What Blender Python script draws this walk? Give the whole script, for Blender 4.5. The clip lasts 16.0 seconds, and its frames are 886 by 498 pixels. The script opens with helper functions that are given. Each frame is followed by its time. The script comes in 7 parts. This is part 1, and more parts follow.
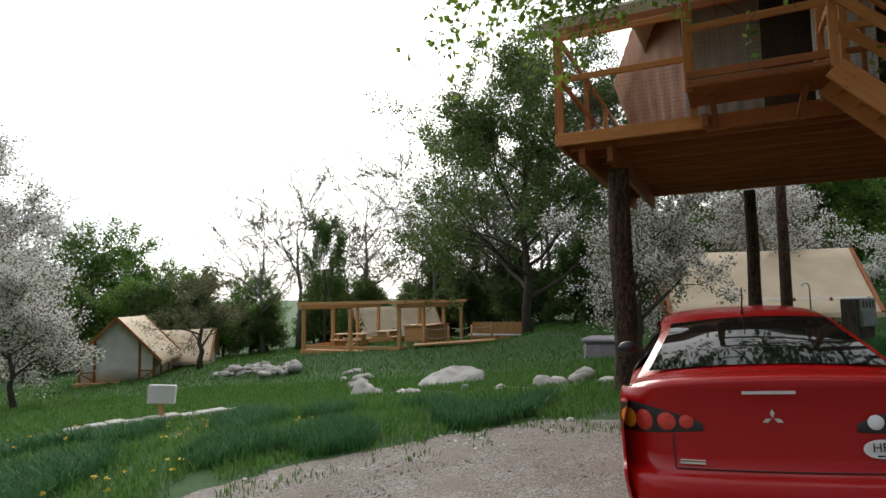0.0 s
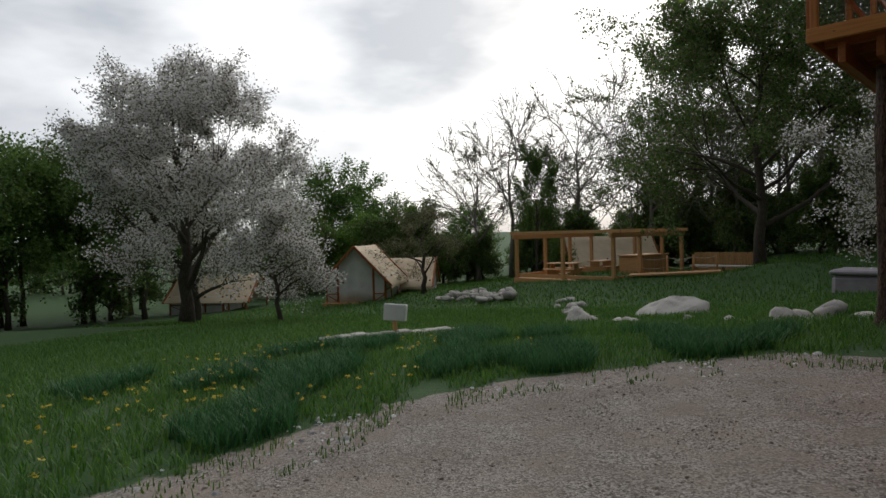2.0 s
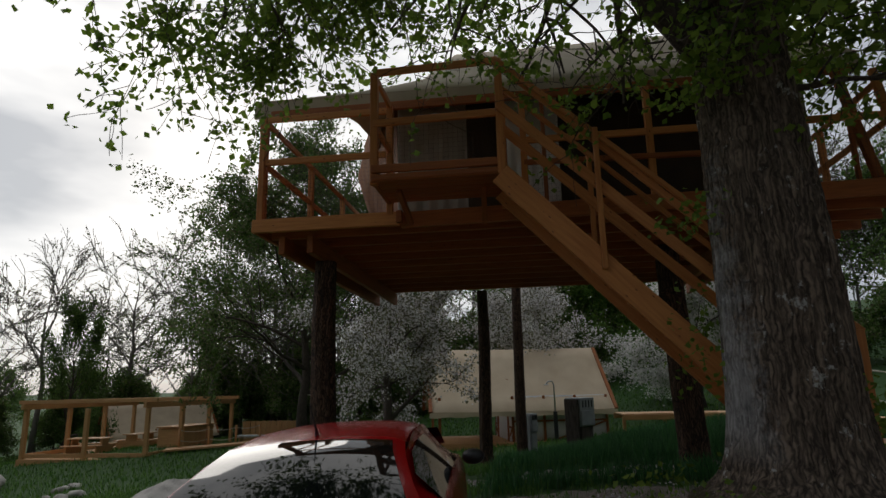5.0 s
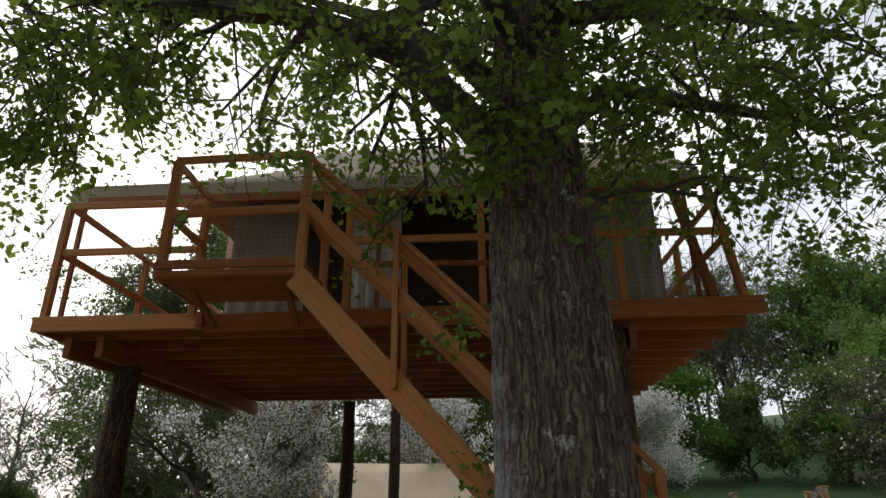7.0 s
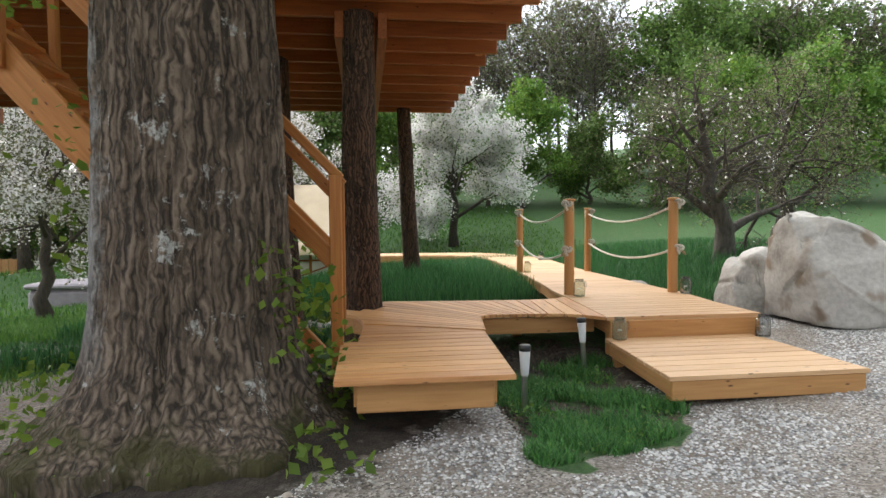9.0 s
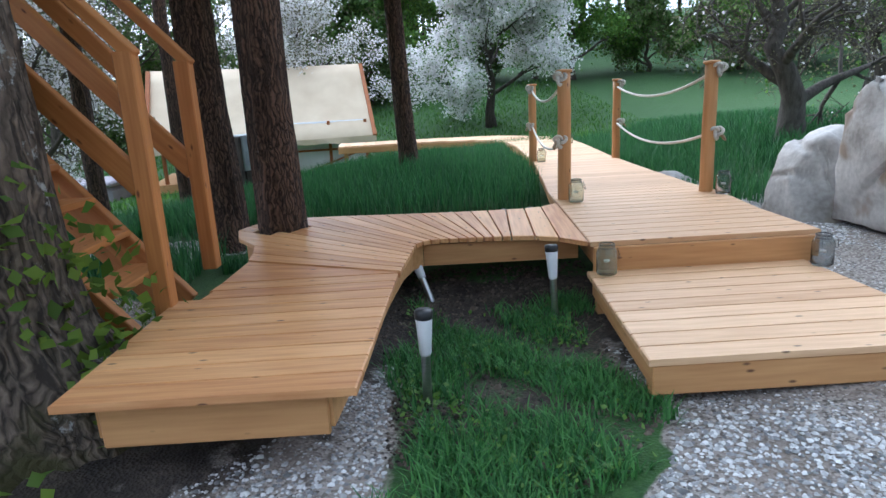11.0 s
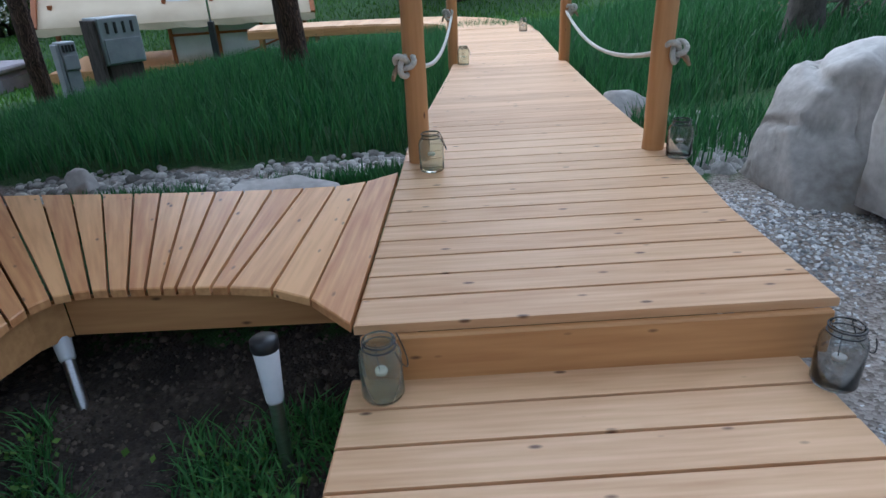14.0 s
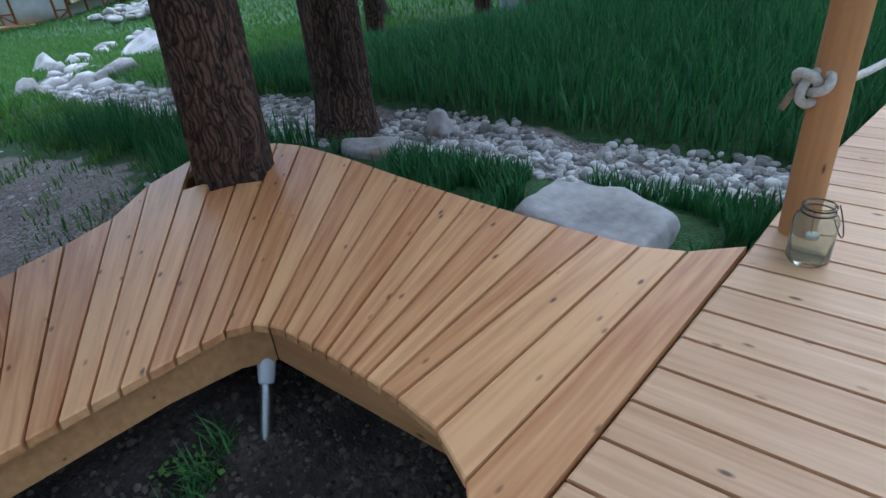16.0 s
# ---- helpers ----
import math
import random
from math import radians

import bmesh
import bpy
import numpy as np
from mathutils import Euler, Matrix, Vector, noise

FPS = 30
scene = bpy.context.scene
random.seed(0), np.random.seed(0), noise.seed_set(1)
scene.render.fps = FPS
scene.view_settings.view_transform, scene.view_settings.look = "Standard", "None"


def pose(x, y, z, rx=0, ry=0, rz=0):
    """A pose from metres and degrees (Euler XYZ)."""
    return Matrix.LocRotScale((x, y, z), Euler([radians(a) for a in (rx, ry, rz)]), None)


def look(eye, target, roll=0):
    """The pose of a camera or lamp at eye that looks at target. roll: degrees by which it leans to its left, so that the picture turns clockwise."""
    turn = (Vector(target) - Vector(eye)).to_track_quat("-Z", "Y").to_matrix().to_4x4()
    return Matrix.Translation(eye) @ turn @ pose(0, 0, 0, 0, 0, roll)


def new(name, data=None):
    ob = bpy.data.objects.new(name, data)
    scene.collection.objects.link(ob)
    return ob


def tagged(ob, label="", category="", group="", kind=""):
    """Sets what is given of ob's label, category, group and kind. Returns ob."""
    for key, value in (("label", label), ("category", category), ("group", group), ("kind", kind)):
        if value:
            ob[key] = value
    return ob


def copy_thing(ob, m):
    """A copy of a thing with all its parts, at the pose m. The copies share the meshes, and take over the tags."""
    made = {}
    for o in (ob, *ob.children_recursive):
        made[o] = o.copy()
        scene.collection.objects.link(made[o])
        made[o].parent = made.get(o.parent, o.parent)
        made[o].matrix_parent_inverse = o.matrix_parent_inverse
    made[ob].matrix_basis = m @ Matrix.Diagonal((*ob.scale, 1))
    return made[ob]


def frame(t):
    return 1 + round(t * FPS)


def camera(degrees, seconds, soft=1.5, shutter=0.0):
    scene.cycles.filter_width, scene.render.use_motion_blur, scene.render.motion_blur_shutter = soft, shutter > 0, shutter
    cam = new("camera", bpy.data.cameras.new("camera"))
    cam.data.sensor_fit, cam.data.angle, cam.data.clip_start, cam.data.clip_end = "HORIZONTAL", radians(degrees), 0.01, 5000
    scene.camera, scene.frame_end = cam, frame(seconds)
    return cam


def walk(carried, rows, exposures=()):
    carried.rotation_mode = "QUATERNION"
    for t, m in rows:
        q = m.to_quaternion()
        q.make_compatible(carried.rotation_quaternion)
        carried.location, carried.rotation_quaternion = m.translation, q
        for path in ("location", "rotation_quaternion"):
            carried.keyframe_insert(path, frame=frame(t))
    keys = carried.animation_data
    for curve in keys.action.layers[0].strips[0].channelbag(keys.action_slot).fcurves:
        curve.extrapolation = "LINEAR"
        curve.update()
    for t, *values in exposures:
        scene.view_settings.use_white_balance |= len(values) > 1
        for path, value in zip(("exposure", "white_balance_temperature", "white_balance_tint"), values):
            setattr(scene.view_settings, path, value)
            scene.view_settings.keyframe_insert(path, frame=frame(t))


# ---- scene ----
cam = camera(71.5, 16.0, soft=1.5)
PATH = [
    (0, (0.297, -1.108, 1.517), (-0.548, 0.697, 1.681), -1.1),
    (0.5, (0.219, -1.090, 1.425), (-0.839, 0.608, 1.483), -1.8),
    (1, (0.201, -1.122, 1.426), (-0.992, 0.484, 1.433), -1.3),
    (1.5, (0.202, -1.155, 1.421), (-1.124, 0.341, 1.390), -2.0),
    (2, (0.224, -1.145, 1.424), (-1.180, 0.279, 1.380), -1.4),
    (2.5, (0.264, -1.073, 1.385), (-1.207, 0.283, 1.365), -3.7),
    (3, (0.397, -0.931, 1.407), (-0.923, 0.572, 1.411), -3.4),
    (3.5, (0.574, -0.618, 1.479), (-0.548, 1.036, 1.565), -0.4),
    (4, (0.866, -0.338, 1.508), (0.029, 1.471, 1.666), -1.8),
    (4.5, (1.299, -0.082, 1.574), (0.748, 1.824, 1.828), -0.5),
    (5, (1.728, 0.163, 1.642), (1.469, 2.096, 2.086), -1.2),
    (5.2, (1.891, 0.259, 1.704), (1.658, 2.145, 2.328), -0.6),
    (7.3, (3.666, 1.198, 1.960), (3.578, 3.049, 2.711), -0.5),
    (7.6, (3.964, 1.344, 1.994), (3.767, 3.214, 2.673), 2.2),
    (8, (4.305, 1.593, 1.948), (4.168, 3.518, 2.473), 0.5),
    (8.5, (4.726, 1.943, 1.890), (4.815, 3.938, 2.012), 0.9),
    (9, (5.079, 2.258, 1.804), (5.331, 4.240, 1.709), -0.5),
    (11.3, (6.321, 3.950, 1.850), (6.350, 5.867, 1.282), -3.2),
    (11.5, (6.417, 4.107, 1.830), (6.553, 5.996, 1.189), -3.2),
    (12, (6.695, 4.450, 1.851), (6.808, 6.308, 1.121), -0.6),
    (12.5, (6.913, 4.801, 1.854), (7.101, 6.649, 1.112), -2.0),
    (13, (7.080, 5.173, 1.846), (7.370, 7.001, 1.087), -3.3),
    (13.5, (7.276, 5.503, 1.876), (7.444, 7.308, 1.032), -2.8),
    (14, (7.402, 5.819, 1.894), (7.440, 7.631, 1.048), -2.8),
    (14.5, (7.434, 6.150, 1.898), (7.119, 7.977, 1.146), -4.2),
    (15, (7.517, 6.438, 1.926), (6.702, 8.097, 1.163), -4.9),
    (15.5, (7.573, 6.641, 2.052), (6.615, 8.081, 1.046), -5.4),
    (16, (7.569, 6.862, 2.046), (6.474, 8.187, 1.026), -5.5),
]
EXPOSURES = [(0, 0.9, 6500, 10), (0.5, 0.5, 6500, 10), (1.5, -0.05, 6500, 10), (3.5, -0.25, 6500, 10), (4.2, -0.4, 6500, 10), (5.2, -0.4, 6500, 10), (7.3, 0.85, 6700, 10), (8.0, 1.3, 7300, 10), (8.5, 1.7, 7300, 10), (9.0, 2.05, 6600, 9), (11.5, 2.05, 5250, 9), (13.5, 1.5, 5100, 9), (14.2, 1.45, 5050, 9), (14.8, 1.45, 4900, 8), (16, 1.6, 4850, 8)]
walk(cam, [(t, look(eye, target, roll)) for t, eye, target, roll in PATH], EXPOSURES)

# ---- world and sun ----
world = bpy.data.worlds.new("sky")
scene.world = world
world.use_nodes = True
wt = world.node_tree
wt.nodes.clear()
w_out = wt.nodes.new("ShaderNodeOutputWorld")
w_bg = wt.nodes.new("ShaderNodeBackground")
w_sky = wt.nodes.new("ShaderNodeTexSky")
w_sky.sky_type, w_sky.sun_disc = "NISHITA", False
w_sky.sun_elevation, w_sky.sun_rotation = radians(26), radians(-31)
w_dim = wt.nodes.new("ShaderNodeMixRGB")
w_dim.blend_type = "MULTIPLY"
w_dim.inputs[0].default_value = 1
w_dim.inputs[2].default_value = (0.1, 0.1, 0.1, 1)
w_tc = wt.nodes.new("ShaderNodeTexCoord")
w_map = wt.nodes.new("ShaderNodeMapping")
w_map.inputs["Scale"].default_value = (1.0, 1.0, 2.6)
w_map.inputs["Location"].default_value = (0.35, 0.2, 0.1)
w_n = wt.nodes.new("ShaderNodeTexNoise")
w_n.inputs["Scale"].default_value, w_n.inputs["Detail"].default_value = 2.1, 5
w_n.inputs["Roughness"].default_value = 0.5
w_r = wt.nodes.new("ShaderNodeValToRGB")
w_r.color_ramp.elements[0].position, w_r.color_ramp.elements[0].color = 0.38, (0.42, 0.455, 0.505, 1)
w_r.color_ramp.elements[1].position, w_r.color_ramp.elements[1].color = 0.66, (1.12, 1.13, 1.14, 1)
w_mix = wt.nodes.new("ShaderNodeMixRGB")
w_mix.inputs[0].default_value = 0.93
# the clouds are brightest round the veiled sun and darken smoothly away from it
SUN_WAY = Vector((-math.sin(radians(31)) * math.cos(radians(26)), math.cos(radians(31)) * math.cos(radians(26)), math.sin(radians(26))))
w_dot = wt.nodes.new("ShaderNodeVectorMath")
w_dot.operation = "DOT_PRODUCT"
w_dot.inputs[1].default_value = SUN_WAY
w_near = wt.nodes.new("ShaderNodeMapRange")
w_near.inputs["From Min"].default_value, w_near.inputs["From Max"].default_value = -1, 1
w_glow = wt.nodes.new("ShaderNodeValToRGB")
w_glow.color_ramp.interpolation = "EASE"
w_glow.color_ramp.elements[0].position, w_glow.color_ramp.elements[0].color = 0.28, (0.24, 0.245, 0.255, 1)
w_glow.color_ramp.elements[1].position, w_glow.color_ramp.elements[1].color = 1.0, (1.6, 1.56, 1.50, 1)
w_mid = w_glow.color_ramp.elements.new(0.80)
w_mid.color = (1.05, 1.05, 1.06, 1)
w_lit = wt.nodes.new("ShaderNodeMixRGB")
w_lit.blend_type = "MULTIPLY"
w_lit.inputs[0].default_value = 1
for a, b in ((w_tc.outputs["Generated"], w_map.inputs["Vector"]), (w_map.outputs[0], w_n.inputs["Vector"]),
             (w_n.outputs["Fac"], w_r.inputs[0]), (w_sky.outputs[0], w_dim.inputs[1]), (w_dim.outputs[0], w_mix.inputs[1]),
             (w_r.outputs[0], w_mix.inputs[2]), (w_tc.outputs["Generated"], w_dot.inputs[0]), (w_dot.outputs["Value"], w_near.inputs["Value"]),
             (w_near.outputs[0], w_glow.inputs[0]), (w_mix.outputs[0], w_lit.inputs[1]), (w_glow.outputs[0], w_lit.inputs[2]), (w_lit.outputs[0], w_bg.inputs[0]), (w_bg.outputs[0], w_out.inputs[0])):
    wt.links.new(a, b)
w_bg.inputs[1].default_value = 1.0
sun = new("sun", bpy.data.lights.new("sun", "SUN"))
sun.data.energy, sun.data.angle, sun.data.color = 0.8, radians(25), (1.0, 0.95, 0.88)
sun.matrix_world = look((0, 0, 50), Vector((0, 0, 50)) - SUN_WAY)


# ---- materials ----
def material(name, rough=0.7, metal=0.0):
    m = bpy.data.materials.new(name)
    m.use_nodes = True
    n = m.node_tree.nodes
    b = n["Principled BSDF"]
    b.inputs["Roughness"].default_value, b.inputs["Metallic"].default_value = rough, metal
    return m, n, m.node_tree.links, b


def varied(name, dark, light, scale=8.0, stretch=(1, 1, 1), rough=0.75, bump=0.3, fine=60.0, metal=0.0, coords="Object", spread=0.25, spots=None):
    """A surface whose colour runs from dark to light at two scales, with fine relief."""
    m, n, k, b = material(name, rough, metal)
    tc, mp = n.new("ShaderNodeTexCoord"), n.new("ShaderNodeMapping")
    mp.inputs["Scale"].default_value = stretch
    k.new(tc.outputs[coords], mp.inputs["Vector"])
    oi = n.new("ShaderNodeObjectInfo")
    sc = n.new("ShaderNodeVectorMath")
    sc.operation = "MULTIPLY_ADD"
    k.new(oi.outputs["Random"], sc.inputs[0])
    sc.inputs[1].default_value = (17, 31, 23)
    k.new(mp.outputs[0], sc.inputs[2])
    a, f = n.new("ShaderNodeTexNoise"), n.new("ShaderNodeTexNoise")
    a.inputs["Scale"].default_value, a.inputs["Detail"].default_value = scale, 5
    f.inputs["Scale"].default_value, f.inputs["Detail"].default_value = fine, 4
    k.new(sc.outputs[0], a.inputs["Vector"])
    k.new(sc.outputs[0], f.inputs["Vector"])
    add = n.new("ShaderNodeMath")
    add.operation = "MULTIPLY_ADD"
    k.new(f.outputs["Fac"], add.inputs[0])
    add.inputs[1].default_value = 0.45
    k.new(a.outputs["Fac"], add.inputs[2])
    off = n.new("ShaderNodeMath")
    off.operation = "MULTIPLY_ADD"
    k.new(oi.outputs["Random"], off.inputs[0])
    off.inputs[1].default_value = spread
    k.new(add.outputs[0], off.inputs[2])
    ramp = n.new("ShaderNodeValToRGB")
    ramp.color_ramp.elements[0].position, ramp.color_ramp.elements[0].color = 0.45 + spread * 0.3, (*dark, 1)
    ramp.color_ramp.elements[1].position, ramp.color_ramp.elements[1].color = 0.95 + spread * 0.6, (*light, 1)
    k.new(off.outputs[0], ramp.inputs[0])
    colour = ramp.outputs[0]
    if spots:
        v, s = n.new("ShaderNodeTexNoise"), n.new("ShaderNodeValToRGB")
        v.inputs["Scale"].default_value, v.inputs["Detail"].default_value = spots[1], 3
        k.new(tc.outputs[coords], v.inputs["Vector"])
        s.color_ramp.elements[0].position, s.color_ramp.elements[1].position = spots[2], spots[2] + 0.08
        k.new(v.outputs["Fac"], s.inputs[0])
        mx = n.new("ShaderNodeMixRGB")
        k.new(s.outputs[0], mx.inputs[0])
        k.new(colour, mx.inputs[1])
        mx.inputs[2].default_value = (*spots[0], 1)
        colour = mx.outputs[0]
    k.new(colour, b.inputs["Base Color"])
    bp = n.new("ShaderNodeBump")
    bp.inputs["Strength"].default_value, bp.inputs["Distance"].default_value = bump, 0.01
    k.new(add.outputs[0], bp.inputs["Height"])
    k.new(bp.outputs[0], b.inputs["Normal"])
    return m


def timber(name, dark, light, knot=(0.09, 0.036, 0.016), rough=0.6, spread=0.3):
    """Sawn softwood: grain along the local x axis, growth rings, a few knots."""
    m, n, k, b = material(name, rough)
    tc, oi = n.new("ShaderNodeTexCoord"), n.new("ShaderNodeObjectInfo")
    sh = n.new("ShaderNodeVectorMath")
    sh.operation = "MULTIPLY_ADD"
    k.new(oi.outputs["Random"], sh.inputs[0])
    sh.inputs[1].default_value = (41, 13, 29)
    k.new(tc.outputs["Object"], sh.inputs[2])
    mp = n.new("ShaderNodeMapping")
    mp.inputs["Scale"].default_value = (0.7, 18, 18)
    k.new(sh.outputs[0], mp.inputs["Vector"])
    wv = n.new("ShaderNodeTexWave")
    wv.bands_direction = "Y"
    wv.inputs["Scale"].default_value, wv.inputs["Distortion"].default_value = 0.9, 8
    wv.inputs["Detail"].default_value, wv.inputs["Detail Scale"].default_value = 2.5, 0.5
    k.new(mp.outputs[0], wv.inputs["Vector"])
    mp2 = n.new("ShaderNodeMapping")
    mp2.inputs["Scale"].default_value = (0.5, 7, 7)
    k.new(sh.outputs[0], mp2.inputs["Vector"])
    gr = n.new("ShaderNodeTexNoise")
    gr.inputs["Scale"].default_value, gr.inputs["Detail"].default_value = 5, 5
    k.new(mp2.outputs[0], gr.inputs["Vector"])
    add = n.new("ShaderNodeMath")
    add.operation = "MULTIPLY_ADD"
    k.new(wv.outputs["Fac"], add.inputs[0])
    add.inputs[1].default_value = 0.055
    k.new(gr.outputs["Fac"], add.inputs[2])
    off = n.new("ShaderNodeMath")
    off.operation = "MULTIPLY_ADD"
    k.new(oi.outputs["Random"], off.inputs[0])
    off.inputs[1].default_value = spread
    k.new(add.outputs[0], off.inputs[2])
    ramp = n.new("ShaderNodeValToRGB")
    ramp.color_ramp.elements[0].position, ramp.color_ramp.elements[0].color = 0.27, (*dark, 1)
    ramp.color_ramp.elements[1].position, ramp.color_ramp.elements[1].color = 0.95 + spread * 0.85, (*light, 1)
    k.new(off.outputs[0], ramp.inputs[0])
    mp3 = n.new("ShaderNodeMapping")
    mp3.inputs["Scale"].default_value = (5.5, 14, 14)
    k.new(sh.outputs[0], mp3.inputs["Vector"])
    vo = n.new("ShaderNodeTexVoronoi")
    vo.inputs["Scale"].default_value = 1.0
    k.new(mp3.outputs[0], vo.inputs["Vector"])
    kr = n.new("ShaderNodeValToRGB")
    kr.color_ramp.elements[0].position, kr.color_ramp.elements[0].color = 0.055, (0.9, 0.9, 0.9, 1)
    kr.color_ramp.elements[1].position, kr.color_ramp.elements[1].color = 0.13, (0, 0, 0, 1)
    k.new(vo.outputs["Distance"], kr.inputs[0])
    mx = n.new("ShaderNodeMixRGB")
    k.new(kr.outputs[0], mx.inputs[0])
    k.new(ramp.outputs[0], mx.inputs[1])
    mx.inputs[2].default_value = (*knot, 1)
    k.new(mx.outputs[0], b.inputs["Base Color"])
    bp = n.new("ShaderNodeBump")
    bp.inputs["Strength"].default_value, bp.inputs["Distance"].default_value = 0.25, 0.004
    k.new(add.outputs[0], bp.inputs["Height"])
    k.new(bp.outputs[0], b.inputs["Normal"])
    return m


def furrowed(name, dark, light, stretch, lichen, limit, moss_sidelit=False):
    """Old bark: long plates parted by dark cracks, with patches of lichen."""
    m, n, k, b = material(name, 0.95)
    tc = n.new("ShaderNodeTexCoord")
    warp, mixv = n.new("ShaderNodeTexNoise"), n.new("ShaderNodeVectorMath")
    warp.inputs["Scale"].default_value, warp.inputs["Detail"].default_value = 5, 4
    k.new(tc.outputs["Object"], warp.inputs["Vector"])
    mixv.operation = "MULTIPLY_ADD"
    k.new(warp.outputs["Color"], mixv.inputs[0])
    mixv.inputs[1].default_value = (0.14, 0.14, 0.5) if moss_sidelit else (0.16, 0.16, 0.16)
    k.new(tc.outputs["Object"], mixv.inputs[2])
    mp = n.new("ShaderNodeMapping")
    mp.inputs["Scale"].default_value = stretch
    k.new(mixv.outputs[0], mp.inputs["Vector"])
    vo = n.new("ShaderNodeTexVoronoi")
    vo.feature = "DISTANCE_TO_EDGE"
    vo.inputs["Scale"].default_value = 2.4
    k.new(mp.outputs[0], vo.inputs["Vector"])
    fine = n.new("ShaderNodeTexNoise")
    fine.inputs["Scale"].default_value, fine.inputs["Detail"].default_value = (3.2 if moss_sidelit else 7), 8
    k.new(mp.outputs[0], fine.inputs["Vector"])
    add = n.new("ShaderNodeMath")
    add.operation = "MULTIPLY_ADD"
    k.new(fine.outputs["Fac"], add.inputs[0])
    add.inputs[1].default_value = 0.75 if moss_sidelit else 0.45
    k.new(vo.outputs["Distance"], add.inputs[2])
    ramp = n.new("ShaderNodeValToRGB")
    ramp.color_ramp.elements[0].position, ramp.color_ramp.elements[0].color = (0.34 if moss_sidelit else 0.20), (*dark, 1)
    ramp.color_ramp.elements[1].position, ramp.color_ramp.elements[1].color = (0.78 if moss_sidelit else 0.56), (*light, 1)
    k.new(add.outputs[0], ramp.inputs[0])
    sp, sr = n.new("ShaderNodeTexNoise"), n.new("ShaderNodeValToRGB")
    sp.inputs["Scale"].default_value, sp.inputs["Detail"].default_value, sp.inputs["Roughness"].default_value = 4.5, 8, 0.75
    k.new(tc.outputs["Object"], sp.inputs["Vector"])
    sr.color_ramp.elements[0].position, sr.color_ramp.elements[1].position = limit, limit + 0.05
    k.new(sp.outputs["Fac"], sr.inputs[0])
    mx = n.new("ShaderNodeMixRGB")
    k.new(sr.outputs[0], mx.inputs[0])
    k.new(ramp.outputs[0], mx.inputs[1])
    mx.inputs[2].default_value = (*lichen, 1)
    colour = mx.outputs[0]
    if moss_sidelit:
        # west side paler: lichen and sky light both put into the bark colour
        side_on, lit, ls, lr = n.new("ShaderNodeVectorMath"), n.new("ShaderNodeMath"), n.new("ShaderNodeMath"), n.new("ShaderNodeValToRGB")
        side_on.operation = "DOT_PRODUCT"
        k.new(tc.outputs["Object"], side_on.inputs[0])
        side_on.inputs[1].default_value = (-0.97, -0.26, -0.02)
        lit.operation, ls.operation = "ADD", "MULTIPLY_ADD"
        k.new(side_on.outputs["Value"], lit.inputs[0])
        lit.inputs[1].default_value = 0.97 * 4.03 + 0.26 * 6.15
        k.new(sp.outputs["Fac"], ls.inputs[0])
        ls.inputs[1].default_value = 0.55
        k.new(lit.outputs[0], ls.inputs[2])
        lr.color_ramp.elements[0].position, lr.color_ramp.elements[1].position = 0.66, 0.76
        k.new(ls.outputs[0], lr.inputs[0])
        pale_side = n.new("ShaderNodeMixRGB")
        half = n.new("ShaderNodeMath")
        half.operation = "MULTIPLY"
        k.new(lr.outputs[0], half.inputs[0])
        sz, zr, low_cut = n.new("ShaderNodeSeparateXYZ"), n.new("ShaderNodeMapRange"), n.new("ShaderNodeMath")
        k.new(tc.outputs["Object"], sz.inputs[0])
        zr.inputs["From Min"].default_value, zr.inputs["From Max"].default_value = 0.95, 1.3
        k.new(sz.outputs["Z"], zr.inputs["Value"])
        low_cut.operation = "MULTIPLY"
        k.new(zr.outputs[0], low_cut.inputs[0])
        k.new(add.outputs[0], low_cut.inputs[1])
        k.new(low_cut.outputs[0], half.inputs[1])
        k.new(half.outputs[0], pale_side.inputs[0])
        k.new(colour, pale_side.inputs[1])
        pale_side.inputs[2].default_value = (0.40, 0.41, 0.42, 1)
        colour = pale_side.outputs[0]
        sep, low, mm = n.new("ShaderNodeSeparateXYZ"), n.new("ShaderNodeMapRange"), n.new("ShaderNodeMath")
        k.new(tc.outputs["Object"], sep.inputs[0])
        low.inputs["From Min"].default_value, low.inputs["From Max"].default_value = 1.15, 0.5
        k.new(sep.outputs["Z"], low.inputs["Value"])
        mm.operation = "MULTIPLY"
        k.new(low.outputs[0], mm.inputs[0])
        k.new(warp.outputs["Fac"], mm.inputs[1])
        mr = n.new("ShaderNodeValToRGB")
        mr.color_ramp.elements[0].position, mr.color_ramp.elements[1].position = 0.30, 0.44
        k.new(mm.outputs[0], mr.inputs[0])
        m2 = n.new("ShaderNodeMixRGB")
        k.new(mr.outputs[0], m2.inputs[0])
        k.new(colour, m2.inputs[1])
        m2.inputs[2].default_value = (0.055, 0.05, 0.018, 1)
        colour = m2.outputs[0]
    k.new(colour, b.inputs["Base Color"])
    bp = n.new("ShaderNodeBump")
    bp.inputs["Strength"].default_value, bp.inputs["Distance"].default_value = 1.0, 0.03
    k.new(add.outputs[0], bp.inputs["Height"])
    k.new(bp.outputs[0], b.inputs["Normal"])
    return m


